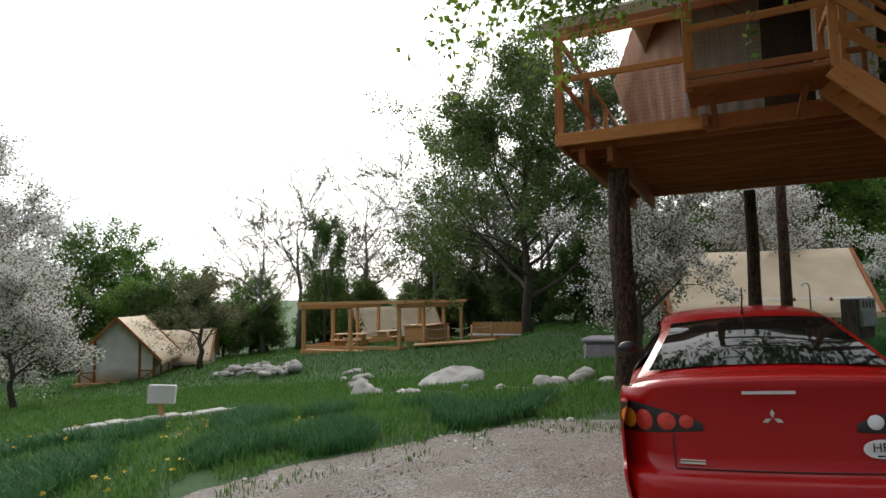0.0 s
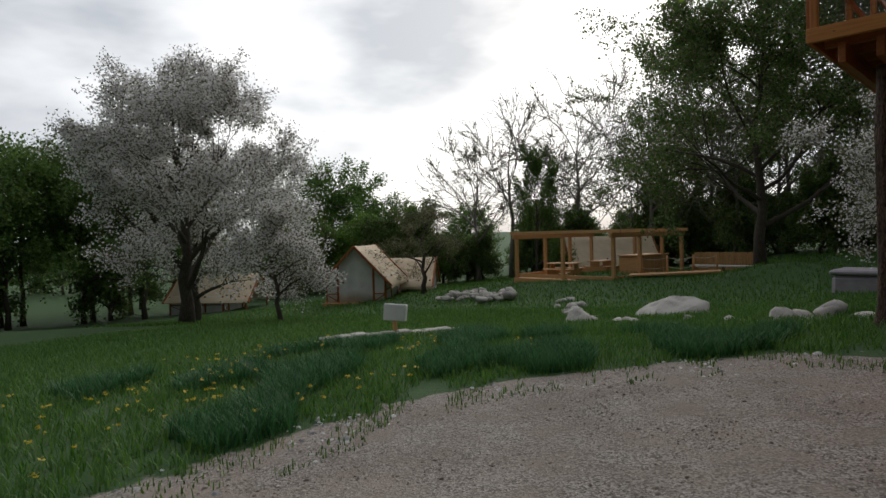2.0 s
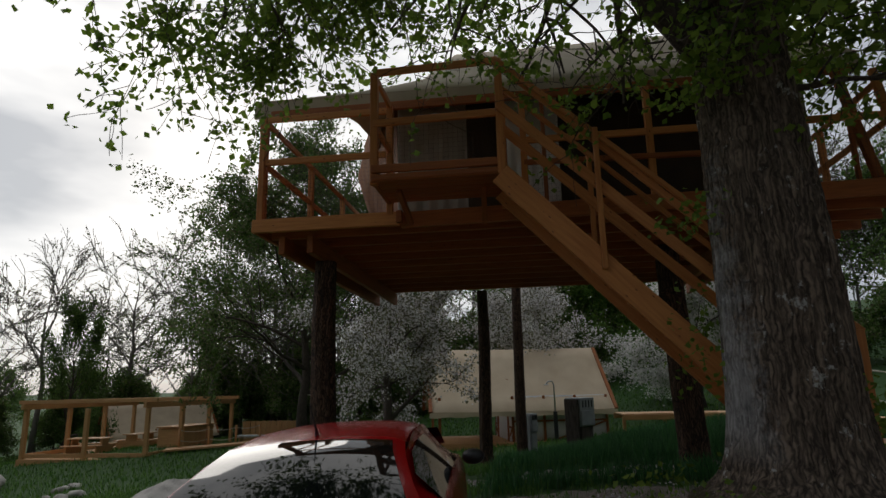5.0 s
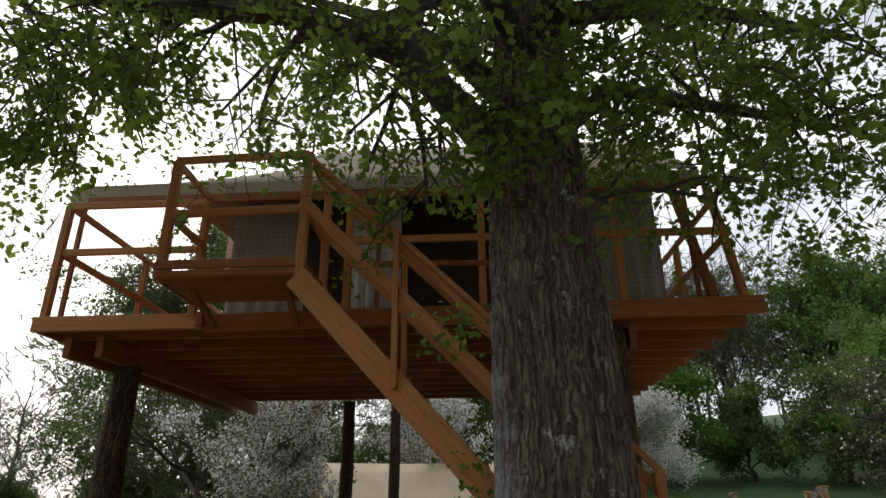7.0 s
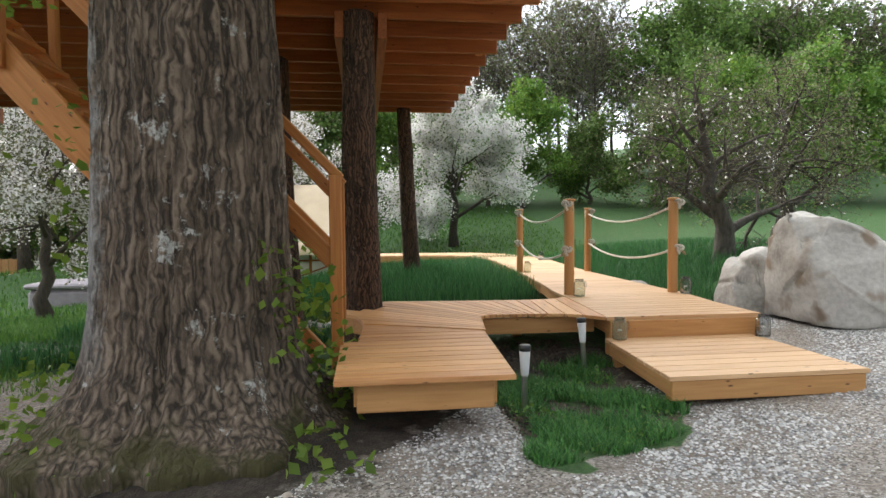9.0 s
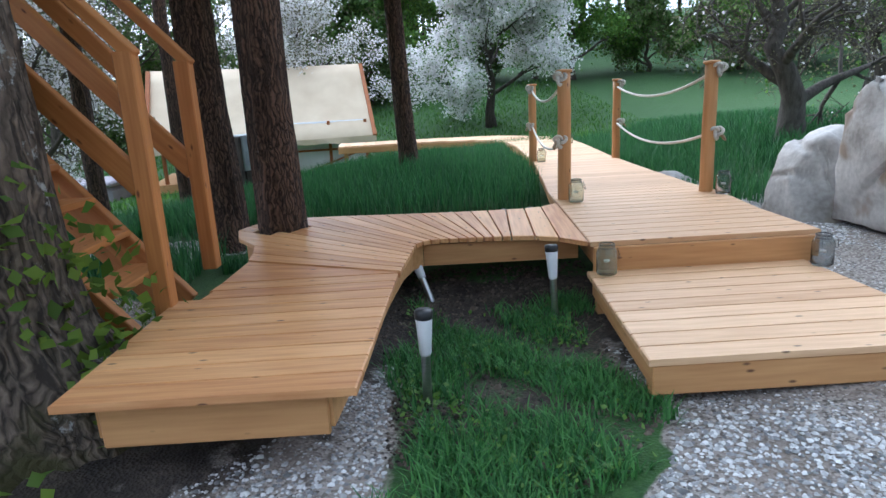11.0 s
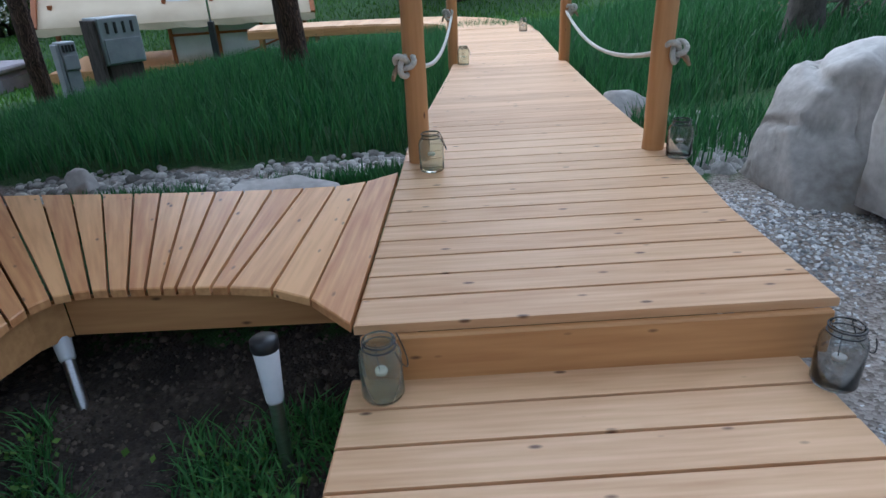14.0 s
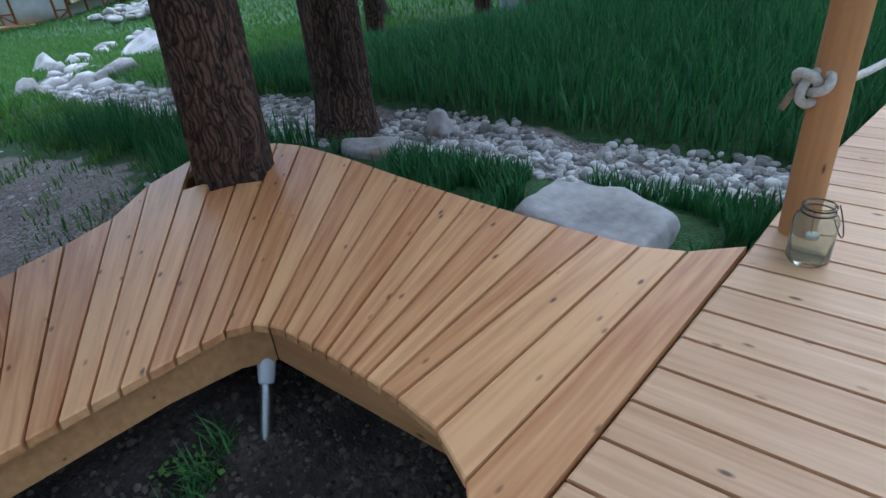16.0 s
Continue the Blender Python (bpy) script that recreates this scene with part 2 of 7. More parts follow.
def leafy(name, dark, light, glow=0.35):
    """Leaves or petals: colour varies from piece to piece and some light comes through."""
    m, n, k, b = material(name, 0.6)
    g = n.new("ShaderNodeNewGeometry")
    ramp = n.new("ShaderNodeValToRGB")
    ramp.color_ramp.elements[0].color, ramp.color_ramp.elements[1].color = (*dark, 1), (*light, 1)
    k.new(g.outputs["Random Per Island"], ramp.inputs[0])
    k.new(ramp.outputs[0], b.inputs["Base Color"])
    tr, mx = n.new("ShaderNodeBsdfTranslucent"), n.new("ShaderNodeMixShader")
    k.new(ramp.outputs[0], tr.inputs["Color"])
    mx.inputs[0].default_value = glow
    k.new(b.outputs[0], mx.inputs[1])
    k.new(tr.outputs[0], mx.inputs[2])
    k.new(mx.outputs[0], n["Material Output"].inputs["Surface"])
    return m


def glassy(name, tint, rough=0.02, ior=1.45, clear=1.0):
    m, n, k, b = material(name, rough)
    b.inputs["Base Color"].default_value = (*tint, 1)
    b.inputs["Transmission Weight"].default_value = clear
    b.inputs["IOR"].default_value = ior
    return m


LARCH = timber("larch_boards", (0.50, 0.265, 0.115), (0.77, 0.50, 0.28), rough=0.5, spread=0.4)
LARCH_SIDE = timber("orange_larch_boards", (0.39, 0.13, 0.036), (0.77, 0.43, 0.185), rough=0.45, spread=0.45)
# orange fascia larch, with shade under the deck edges put into its colour
LARCH_EDGE = timber("larch_fascia", (0.40, 0.18, 0.06), (0.62, 0.34, 0.135))
STAIN = timber("stained_pine", (0.19, 0.050, 0.010), (0.42, 0.135, 0.030), knot=(0.08, 0.02, 0.006))
STAIR = timber("oiled_pine", (0.37, 0.125, 0.027), (0.62, 0.265, 0.072), knot=(0.12, 0.035, 0.01))
POLE = timber("peeled_pole", (0.42, 0.19, 0.06), (0.60, 0.32, 0.13))
PERGOLA = timber("pergola_pine", (0.48, 0.24, 0.085), (0.66, 0.38, 0.17))
BARK = furrowed("lime_bark", (0.036, 0.027, 0.020), (0.235, 0.18, 0.135), (10, 10, 0.75), (0.44, 0.44, 0.42), 0.60, moss_sidelit=True)
BARK_RED = furrowed("cedar_bark", (0.010, 0.006, 0.004), (0.17, 0.098, 0.064), (0.4, 15, 15), (0.24, 0.20, 0.17), 0.68)
BARK_DARK = varied("dark_bark", (0.02, 0.016, 0.013), (0.10, 0.08, 0.065), 9, (3, 3, 0.6), 0.95, 0.8, 40)
STONE = varied("limestone", (0.24, 0.22, 0.20), (0.60, 0.57, 0.535), 2.2, (1, 1, 1), 0.9, 0.8, 22, spread=0.15, spots=((0.27, 0.21, 0.16), 2.2, 0.56))
ROCK_PALE = varied("pale_rock", (0.20, 0.185, 0.165), (0.55, 0.52, 0.48), 3, (1, 1, 1), 0.9, 0.7, 25)
PEBBLE = varied("river_pebbles", (0.2, 0.19, 0.175), (0.62, 0.60, 0.56), 6, (1, 1, 1), 0.85, 0.2, 30)
CANVAS = varied("beige_canvas", (0.60, 0.47, 0.32), (0.74, 0.61, 0.44), 1.5, (1, 1, 1), 0.9, 0.25, 90, spread=0.1)
CANVAS_WHITE = varied("white_canvas", (0.62, 0.61, 0.60), (0.80, 0.79, 0.78), 2, (1, 1, 1), 0.9, 0.2, 80, spread=0.1)
# brown canvas, its colour darkened in place of the roof's shade
CANVAS_BROWN_SHADED = varied("shaded_brown_canvas", (0.13, 0.046, 0.015), (0.21, 0.082, 0.030), 2, (1, 1, 1), 0.9, 0.2, 80, spread=0.1)
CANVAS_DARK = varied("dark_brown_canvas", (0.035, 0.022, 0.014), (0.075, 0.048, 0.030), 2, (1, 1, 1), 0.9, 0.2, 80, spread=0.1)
# darker, greyer copy of the beige canvas for the tree house roof
CANVAS_DULL = varied("dull_beige_canvas", (0.36, 0.30, 0.22), (0.52, 0.45, 0.34), 1.5, (1, 1, 1), 0.9, 0.25, 90, spread=0.1)
CANVAS_GREY = varied("grey_canvas", (0.30, 0.29, 0.27), (0.44, 0.42, 0.39), 2, (1, 1, 1), 0.9, 0.2, 80, spread=0.1)
ROPE = varied("pale_rope", (0.42, 0.39, 0.34), (0.68, 0.65, 0.58), 60, (1, 1, 1), 0.9, 0.8, 200)
ROPE_END = varied("frayed_rope", (0.16, 0.10, 0.06), (0.36, 0.26, 0.17), 60, (1, 1, 1), 0.95, 0.8, 200)
NET = varied("black_net", (0.015, 0.015, 0.015), (0.04, 0.04, 0.04), 30)
STEEL = varied("brushed_steel", (0.45, 0.45, 0.46), (0.62, 0.62, 0.63), 20, (1, 1, 8), 0.35, 0.05, 80, metal=1.0)
LAMP_WHITE = varied("white_plastic", (0.72, 0.74, 0.78), (0.82, 0.83, 0.86), 10, rough=0.35, bump=0.03)
GREY_BOX = varied("grey_cabinet", (0.24, 0.26, 0.27), (0.34, 0.36, 0.37), 6, rough=0.45, bump=0.1)
BLACK = varied("black_plastic", (0.010, 0.010, 0.011), (0.025, 0.025, 0.027), 20, rough=0.4, bump=0.1)
TUB = varied("lilac_grey_cover", (0.27, 0.24, 0.27), (0.38, 0.34, 0.37), 4, rough=0.6, bump=0.2)
JAR = glassy("smoked_jar_glass", (0.84, 0.87, 0.79), 0.04, 1.18, 0.93)
WAX = varied("candle_wax", (0.75, 0.74, 0.70), (0.85, 0.84, 0.80), 20, rough=0.5, bump=0.05)
CLAY = varied("red_clay_tiles", (0.25, 0.06, 0.025), (0.42, 0.12, 0.05), 6)
LEAF = leafy("lime_leaves", (0.085, 0.16, 0.018), (0.23, 0.34, 0.05), 0.55)
LEAF_DARK = leafy("wood_leaves", (0.05, 0.105, 0.022), (0.16, 0.26, 0.055), 0.4)
LEAF_MID = leafy("hedge_leaves", (0.07, 0.16, 0.025), (0.18, 0.32, 0.055), 0.35)
BUD = leafy("olive_buds", (0.12, 0.12, 0.06), (0.27, 0.27, 0.14), 0.3)
PETAL = leafy("white_petals", (0.72, 0.69, 0.68), (0.90, 0.88, 0.88), 0.45)
GRASS = leafy("grass_blades", (0.034, 0.115, 0.016), (0.135, 0.27, 0.04), 0.4)
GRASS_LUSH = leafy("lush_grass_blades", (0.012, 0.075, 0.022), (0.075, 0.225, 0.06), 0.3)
LAWN = leafy("lawn_blades", (0.025, 0.115, 0.028), (0.13, 0.33, 0.08), 0.4)
WEED = leafy("weed_leaves", (0.03, 0.10, 0.015), (0.15, 0.25, 0.04), 0.4)
DANDELION = leafy("yellow_petals", (0.62, 0.45, 0.03), (0.75, 0.58, 0.05), 0.2)


def ground_material():
    """Turf, grey gravel and bare soil, laid out by the ground's own zones."""
    m, n, k, b = material("turf_gravel_soil", 0.95)
    tc = n.new("ShaderNodeTexCoord")

    def tex(scale, detail=5):
        t = n.new("ShaderNodeTexNoise")
        t.inputs["Scale"].default_value, t.inputs["Detail"].default_value = scale, detail
        k.new(tc.outputs["Object"], t.inputs["Vector"])
        return t

    def ramp(src, lo, hi, a, z):
        r = n.new("ShaderNodeValToRGB")
        r.color_ramp.elements[0].position, r.color_ramp.elements[0].color = lo, (*a, 1)
        r.color_ramp.elements[1].position, r.color_ramp.elements[1].color = hi, (*z, 1)
        k.new(src, r.inputs[0])
        return r.outputs[0]

    def zone(name, hard):
        at = n.new("ShaderNodeAttribute")
        at.attribute_name = name
        ad = n.new("ShaderNodeMath")
        ad.operation = "MULTIPLY_ADD"
        k.new(tex(hard, 6).outputs["Fac"], ad.inputs[0])
        ad.inputs[1].default_value = 0.9
        k.new(at.outputs["Fac"], ad.inputs[2])
        return ramp(ad.outputs[0], 0.88, 1.0, (0, 0, 0), (1, 1, 1))

    def mix(f, a, z):
        x = n.new("ShaderNodeMixRGB")
        k.new(f, x.inputs[0])
        k.new(a, x.inputs[1])
        k.new(z, x.inputs[2])
        return x.outputs[0]

    turf = mix(tex(0.35).outputs["Fac"], ramp(tex(14).outputs["Fac"], 0.3, 0.7, (0.012, 0.045, 0.010), (0.045, 0.115, 0.022)),
               ramp(tex(30).outputs["Fac"], 0.3, 0.7, (0.018, 0.055, 0.012), (0.06, 0.13, 0.026)))
    vo = n.new("ShaderNodeTexVoronoi")
    vo.inputs["Scale"].default_value = 75
    k.new(tc.outputs["Object"], vo.inputs["Vector"])
    bw = n.new("ShaderNodeRGBToBW")
    k.new(vo.outputs["Color"], bw.inputs[0])
    chips = ramp(bw.outputs[0], 0.15, 0.85, (0.06, 0.052, 0.045), (0.52, 0.475, 0.43))
    dust = ramp(tex(1.1).outputs["Fac"], 0.35, 0.7, (0.145, 0.113, 0.090), (0.29, 0.237, 0.195))
    grey = mix(ramp(tex(2.2).outputs["Fac"], 0.35, 0.7, (0.2, 0.2, 0.2), (0.85, 0.85, 0.85)), chips, dust)
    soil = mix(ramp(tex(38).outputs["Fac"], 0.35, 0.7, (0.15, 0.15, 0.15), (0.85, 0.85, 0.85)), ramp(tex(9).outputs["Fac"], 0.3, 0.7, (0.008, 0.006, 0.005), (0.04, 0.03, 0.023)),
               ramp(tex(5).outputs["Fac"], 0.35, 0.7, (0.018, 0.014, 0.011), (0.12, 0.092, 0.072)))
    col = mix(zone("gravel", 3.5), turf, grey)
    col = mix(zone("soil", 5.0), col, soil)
    k.new(col, b.inputs["Base Color"])
    bp = n.new("ShaderNodeBump")
    bp.inputs["Strength"].default_value, bp.inputs["Distance"].default_value = 0.6, 0.012
    k.new(vo.outputs["Distance"], bp.inputs["Height"])
    k.new(bp.outputs[0], b.inputs["Normal"])
    return m


TURF = ground_material()


# ---- mesh helpers ----
class Shape:
    """Vertices and faces gathered for one mesh."""

    def __init__(self):
        self.v, self.f = [], []

    def add(self, verts, faces):
        o = len(self.v)
        self.v += [tuple(p) for p in verts]
        self.f += [tuple(i + o for i in q) for q in faces]
        return self

    def block(self, x0, y0, z0, x1, y1, z1, c=0.006, m=None):
        """A box with chamfered edges."""
        xs, ys, zs = (x0, x1), (y0, y1), (z0, z1)
        c = min(c, (x1 - x0) / 3, (y1 - y0) / 3, (z1 - z0) / 3)
        ring = []
        for z, inset in ((z0, c), (z0 + c, 0), (z1 - c, 0), (z1, c)):
            a, b2, d, e = x0 + inset, x1 - inset, y0 + inset, y1 - inset
            k = c if not inset else 0.0
            if k:
                ring.append([(a + k, d, z), (b2 - k, d, z), (b2, d + k, z), (b2, e - k, z), (b2 - k, e, z), (a + k, e, z), (a, e - k, z), (a, d + k, z)])
            else:
                ring.append([(a, d, z), (b2, d, z), (b2, d, z), (b2, e, z), (b2, e, z), (a, e, z), (a, e, z), (a, d, z)])
        o, v, f = 0, [], []
        bot = [(x0 + c, y0 + c, z0), (x1 - c, y0 + c, z0), (x1 - c, y1 - c, z0), (x0 + c, y1 - c, z0)]
        top = [(p[0], p[1], z1) for p in bot]
        v = bot + ring[1] + ring[2] + top
        f = [(3, 2, 1, 0), (20, 21, 22, 23)]
        for i in range(8):
            j = (i + 1) % 8
            f.append((4 + i, 4 + j, 12 + j, 12 + i))
        cor = [0, 1, 1, 2, 2, 3, 3, 0]
        for i in range(8):
            j = (i + 1) % 8
            if cor[i] == cor[j]:
                f.append((cor[i], 4 + j, 4 + i))
                f.append((20 + cor[i], 12 + i, 12 + j))
            else:
                f.append((cor[i], cor[j], 4 + j, 4 + i))
                f.append((20 + cor[j], 20 + cor[i], 12 + i, 12 + j))
        if m is not None:
            v = [tuple(m @ Vector(p)) for p in v]
        return self.add(v, f)

    def tube(self, pts, radii, n=8, caps=True):
        pts = [Vector(p) for p in pts]
        rings, side = [], None
        for i, p in enumerate(pts):
            d = (pts[min(i + 1, len(pts) - 1)] - pts[max(i - 1, 0)]).normalized()
            if side is None:
                side = d.orthogonal().normalized()
            side = (side - d * side.dot(d)).normalized()
            up = d.cross(side)
            rings.append([p + (side * math.cos(a) + up * math.sin(a)) * radii[i] for a in (2 * math.pi * j / n for j in range(n))])
        f = [(i * n + j, i * n + (j + 1) % n, (i + 1) * n + (j + 1) % n, (i + 1) * n + j) for i in range(len(pts) - 1) for j in range(n)]
        if caps:
            f += [tuple(range(n - 1, -1, -1)), tuple((len(pts) - 1) * n + j for j in range(n))]
        return self.add([q for r in rings for q in r], f)

    def lathe(self, profile, n=20, at=(0, 0, 0)):
        """A turned shape: profile of (radius, height)."""
        v = [(at[0] + r * math.cos(2 * math.pi * j / n), at[1] + r * math.sin(2 * math.pi * j / n), at[2] + h) for r, h in profile for j in range(n)]
        f = [(i * n + j, i * n + (j + 1) % n, (i + 1) * n + (j + 1) % n, (i + 1) * n + j) for i in range(len(profile) - 1) for j in range(n)]
        return self.add(v, f + [tuple(range(n - 1, -1, -1)), tuple((len(profile) - 1) * n + j for j in range(n))])

    def mesh(self, name, smooth=False):
        me = bpy.data.meshes.new(name)
        me.from_pydata(self.v, [], self.f)
        if smooth:
            me.polygons.foreach_set("use_smooth", [True] * len(me.polygons))
        me.update()
        return me


def thing(name, at, label, category, group="", kind=""):
    """An empty at a thing's base, that will hold its parts."""
    ob = new(name)
    ob.location = at
    ob.empty_display_size = 0.2
    return tagged(ob, label, category, group, kind)


def under(ob, parent):
    ob.parent = parent
    base = Matrix.Identity(4)
    while parent is not None:
        base = parent.matrix_basis if parent.parent is None else parent.parent.matrix_basis @ parent.matrix_parent_inverse @ parent.matrix_basis
        break
    ob.matrix_parent_inverse = base.inverted()
    return ob


def part(name, shape, mat, parent=None, label="", m=None, smooth=False):
    """One mesh object; shape is a Shape or a finished mesh."""
    me = shape if isinstance(shape, bpy.types.Mesh) else shape.mesh(name, smooth)
    if mat and not me.materials:
        me.materials.append(mat)
    ob = new(name, me)
    if m is not None:
        ob.matrix_basis = m
    if parent is not None:
        under(ob, parent)
    return tagged(ob, label)


def along(p0, p1, roll=0.0):
    """The pose whose x axis runs from p0 to p1 and whose z axis stays as upright as it can."""
    p0, p1 = Vector(p0), Vector(p1)
    x = (p1 - p0).normalized()
    z = Vector((0, 0, 1)) if abs(x.z) < 0.98 else Vector((0, 1, 0))
    y = z.cross(x).normalized()
    z = x.cross(y)
    m = Matrix((x, y, z)).transposed().to_4x4()
    m.translation = p0
    return m @ pose(0, 0, 0, roll)


def beam(name, p0, p1, w, h, mat, parent, label="", c=0.006, roll=0.0, drop=0.5):
    """A sawn timber from p0 to p1; drop is how much of its depth lies under that line."""
    n = (Vector(p1) - Vector(p0)).length
    s = Shape().block(0, -w / 2, -h * drop, n, w / 2, h * (1 - drop), c)
    return part(name, s, mat, parent, label, along(p0, p1, roll))


def pole(name, p0, p1, r0, r1, mat, parent, label="", n=14, wob=0.0, seed=0):
    """A round pole or trunk whose own x axis runs along it."""
    d = Vector(p1) - Vector(p0)
    rnd = random.Random(seed)
    k = 9 if wob else 2
    pts = [(d.length * i / (k - 1), rnd.uniform(-wob, wob) if 0 < i < k - 1 else 0, rnd.uniform(-wob, wob) if 0 < i < k - 1 else 0) for i in range(k)]
    s = Shape().tube(pts, [r0 + (r1 - r0) * i / (k - 1) for i in range(k)], n)
    return part(name, s, mat, parent, label, along(p0, p1), smooth=True)


# ---- the ground ----
TURN_C, TURN_S = math.cos(radians(18)), math.sin(radians(18))


def ease(a):
    a = np.clip(a, 0, 1)
    return a * a * (3 - 2 * a)


def hump(x, y, cx, cy, sx, sy):
    return np.exp(-(((x - cx) / sx) ** 2 + ((y - cy) / sy) ** 2))


def bed(u, v):
    """How far a place lies from the middle line of the stony stream bed."""
    line = np.interp(u, [-14, -8.6, -5, -2, 1.5, 4.5, 7.2, 9], [20, 13.4, 11.3, 10.7, 10.2, 10.15, 10.0, 10.6])
    return np.abs(v - line)


def height(u, v):
    """The ground's height: a slope falling to the west, a hollow, a knoll, and the hill in the north-east."""
    u, v = np.asarray(u, float), np.asarray(v, float)
    x, y = TURN_C * u + TURN_S * v, -TURN_S * u + TURN_C * v
    g = 0.07 * np.clip(x, -40, 16) - 0.9 * ease((y - 9) / 14)
    g += 0.12 * hump(x, y, 6.5, 1, 3, 3) - 0.34 * hump(x, y, -4.5, 13, 6.5, 5) + 0.55 * hump(x, y, -9, 33, 8, 6) + 0.4 * hump(x, y, 1, 34, 6, 7)
    g += 0.02 * np.clip(y - 23, 0, 20) * ease((x + 3) / 6)
    h = np.clip(x * 0.75 + y * 0.66 - 24, 0, 90)
    g += 0.15 * (np.sqrt(h * h + 9) - 3) * ease((x - 5) / 12)
    far = np.hypot(x, y)
    g += 0.008 * np.maximum(far - 110, 0) * ease((y + 40) / 120)
    g += 0.30 * hump(u, v, 4.03, 6.15, 0.95, 0.95) + 0.18 * hump(u, v, 5.2, 14.0, 2.6, 2.2)
    g -= 0.30 * hump(u, v, 1.3, 15.6, 2.3, 2.5)
    g += 0.55 * hump(u, v, -7.6, 26.6, 1.9, 1.7) - 0.55 * hump(u, v, -12.3, 32.6, 3.2, 4.0)
    path = ease((u - 6.3) / 0.8) * ease((11.0 - u) / 1.5) * ease((v - 6.5) / 1.0) * ease((21.5 - v) / 1.5)
    path = np.maximum(path, ease((u - 2.8) / 1.0) * ease((9.0 - u) / 1.0) * ease((v - 16.6) / 1.0) * ease((21.0 - v) / 1.2))
    g = g - np.maximum(g - 0.70, 0) * path
    g -= 0.10 * ease((0.7 - bed(u, v)) / 0.5) * ease((9.5 - u) / 1.0) * ease((u + 9) / 1.0)
    g -= 0.10 * ease((1.6 - np.maximum(np.abs(u - 7.7) - 0.7, 0) - np.maximum(np.abs(v - 6.3) - 0.8, 0)) / 1.2)
    g -= 0.04 * ease((7.4 - np.abs(u - 6.5) * 3.2 - np.abs(v - 6.9) * 1.4 - 5.0) / 1.2)
    return g


def z_at(u, v):
    return float(height(u, v))


def gravel_zone(u, v):
    """1 inside the gravel yard, 0 on the turf."""
    edge = np.interp(u, [-4.4, -3.9, -2.8, -2, -1, 0, 1.5, 3.0, 3.8, 4.6, 5, 8.4, 8.6, 9.4, 12, 18], [3.4, 4.6, 5.9, 6.8, 6.7, 8.1, 8.8, 8.9, 8.5, 7.6, 7.0, 7.4, 9.0, 9.3, 8.6, 6])
    a = ease((u + 5.0 + 0.05 * v) / 1.3) * ease((edge - v + 0.55) / 1.3)
    patch = ease((np.abs(u - 6.52) - 0.36) / 0.35)
    patch = np.where(v > 5.25 + 0.5 * (u - 6.2) + 0.12 * np.sin(u * 9), patch, 1)
    a = a * np.where((u > 5.3) & (u < 7.2), patch, 1)
    stones = ease((np.interp(u, [3, 5, 6.5], [0.62, 0.55, 0.42]) - bed(u, v)) / 0.35) * ease((7.8 - u) / 0.5) * ease((u + 9) / 2)
    return np.maximum(a, stones)


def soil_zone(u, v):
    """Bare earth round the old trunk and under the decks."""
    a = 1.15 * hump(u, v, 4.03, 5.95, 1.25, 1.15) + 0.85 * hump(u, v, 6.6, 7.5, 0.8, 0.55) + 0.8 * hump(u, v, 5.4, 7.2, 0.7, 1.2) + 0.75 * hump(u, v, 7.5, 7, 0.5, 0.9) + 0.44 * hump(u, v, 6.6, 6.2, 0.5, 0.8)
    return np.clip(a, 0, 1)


def axis(marks):
    out = []
    for a, b, step in marks:
        out += list(np.arange(a, b, step))
    return np.array(out + [marks[-1][1]])


gu = axis([(-900, -200, 70), (-200, -60, 10), (-60, -24, 2), (-24, -9, 0.6), (-9, 13, 0.14), (13, 30, 0.8), (30, 80, 3), (80, 200, 12), (200, 900, 70)])
gv = axis([(-700, -100, 60), (-100, -14, 6), (-14, -4, 0.8), (-4, 12, 0.14), (12, 26, 0.5), (26, 60, 1.5), (60, 160, 6), (160, 1000, 70)])
UU, VV = np.meshgrid(gu, gv)
rough = 0.012 * np.array([noise.noise(Vector((a * 1.7, b * 1.7, 0))) for a, b in zip(UU.ravel(), VV.ravel())]).reshape(UU.shape)
ZZ = height(UU, VV) + rough
nu, nv = len(gu), len(gv)
me = bpy.data.meshes.new("ground")
idx = np.arange(nu * nv).reshape(nv, nu)
quads = np.stack([idx[:-1, :-1], idx[:-1, 1:], idx[1:, 1:], idx[1:, :-1]], -1).reshape(-1, 4)
me.from_pydata(np.stack([UU, VV, ZZ], -1).reshape(-1, 3).tolist(), [], quads.tolist())
me.polygons.foreach_set("use_smooth", [True] * len(me.polygons))
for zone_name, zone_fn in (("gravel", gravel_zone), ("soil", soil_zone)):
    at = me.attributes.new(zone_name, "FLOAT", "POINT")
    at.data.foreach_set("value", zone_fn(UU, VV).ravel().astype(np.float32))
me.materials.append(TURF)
tagged(new("ground", me), "sloping meadow of green turf with a grey gravel yard", "ground", kind="structure")

# ---- the decks ----
DECK_Z, LOW_Z, BOARD = 0.945, 0.762, 0.145


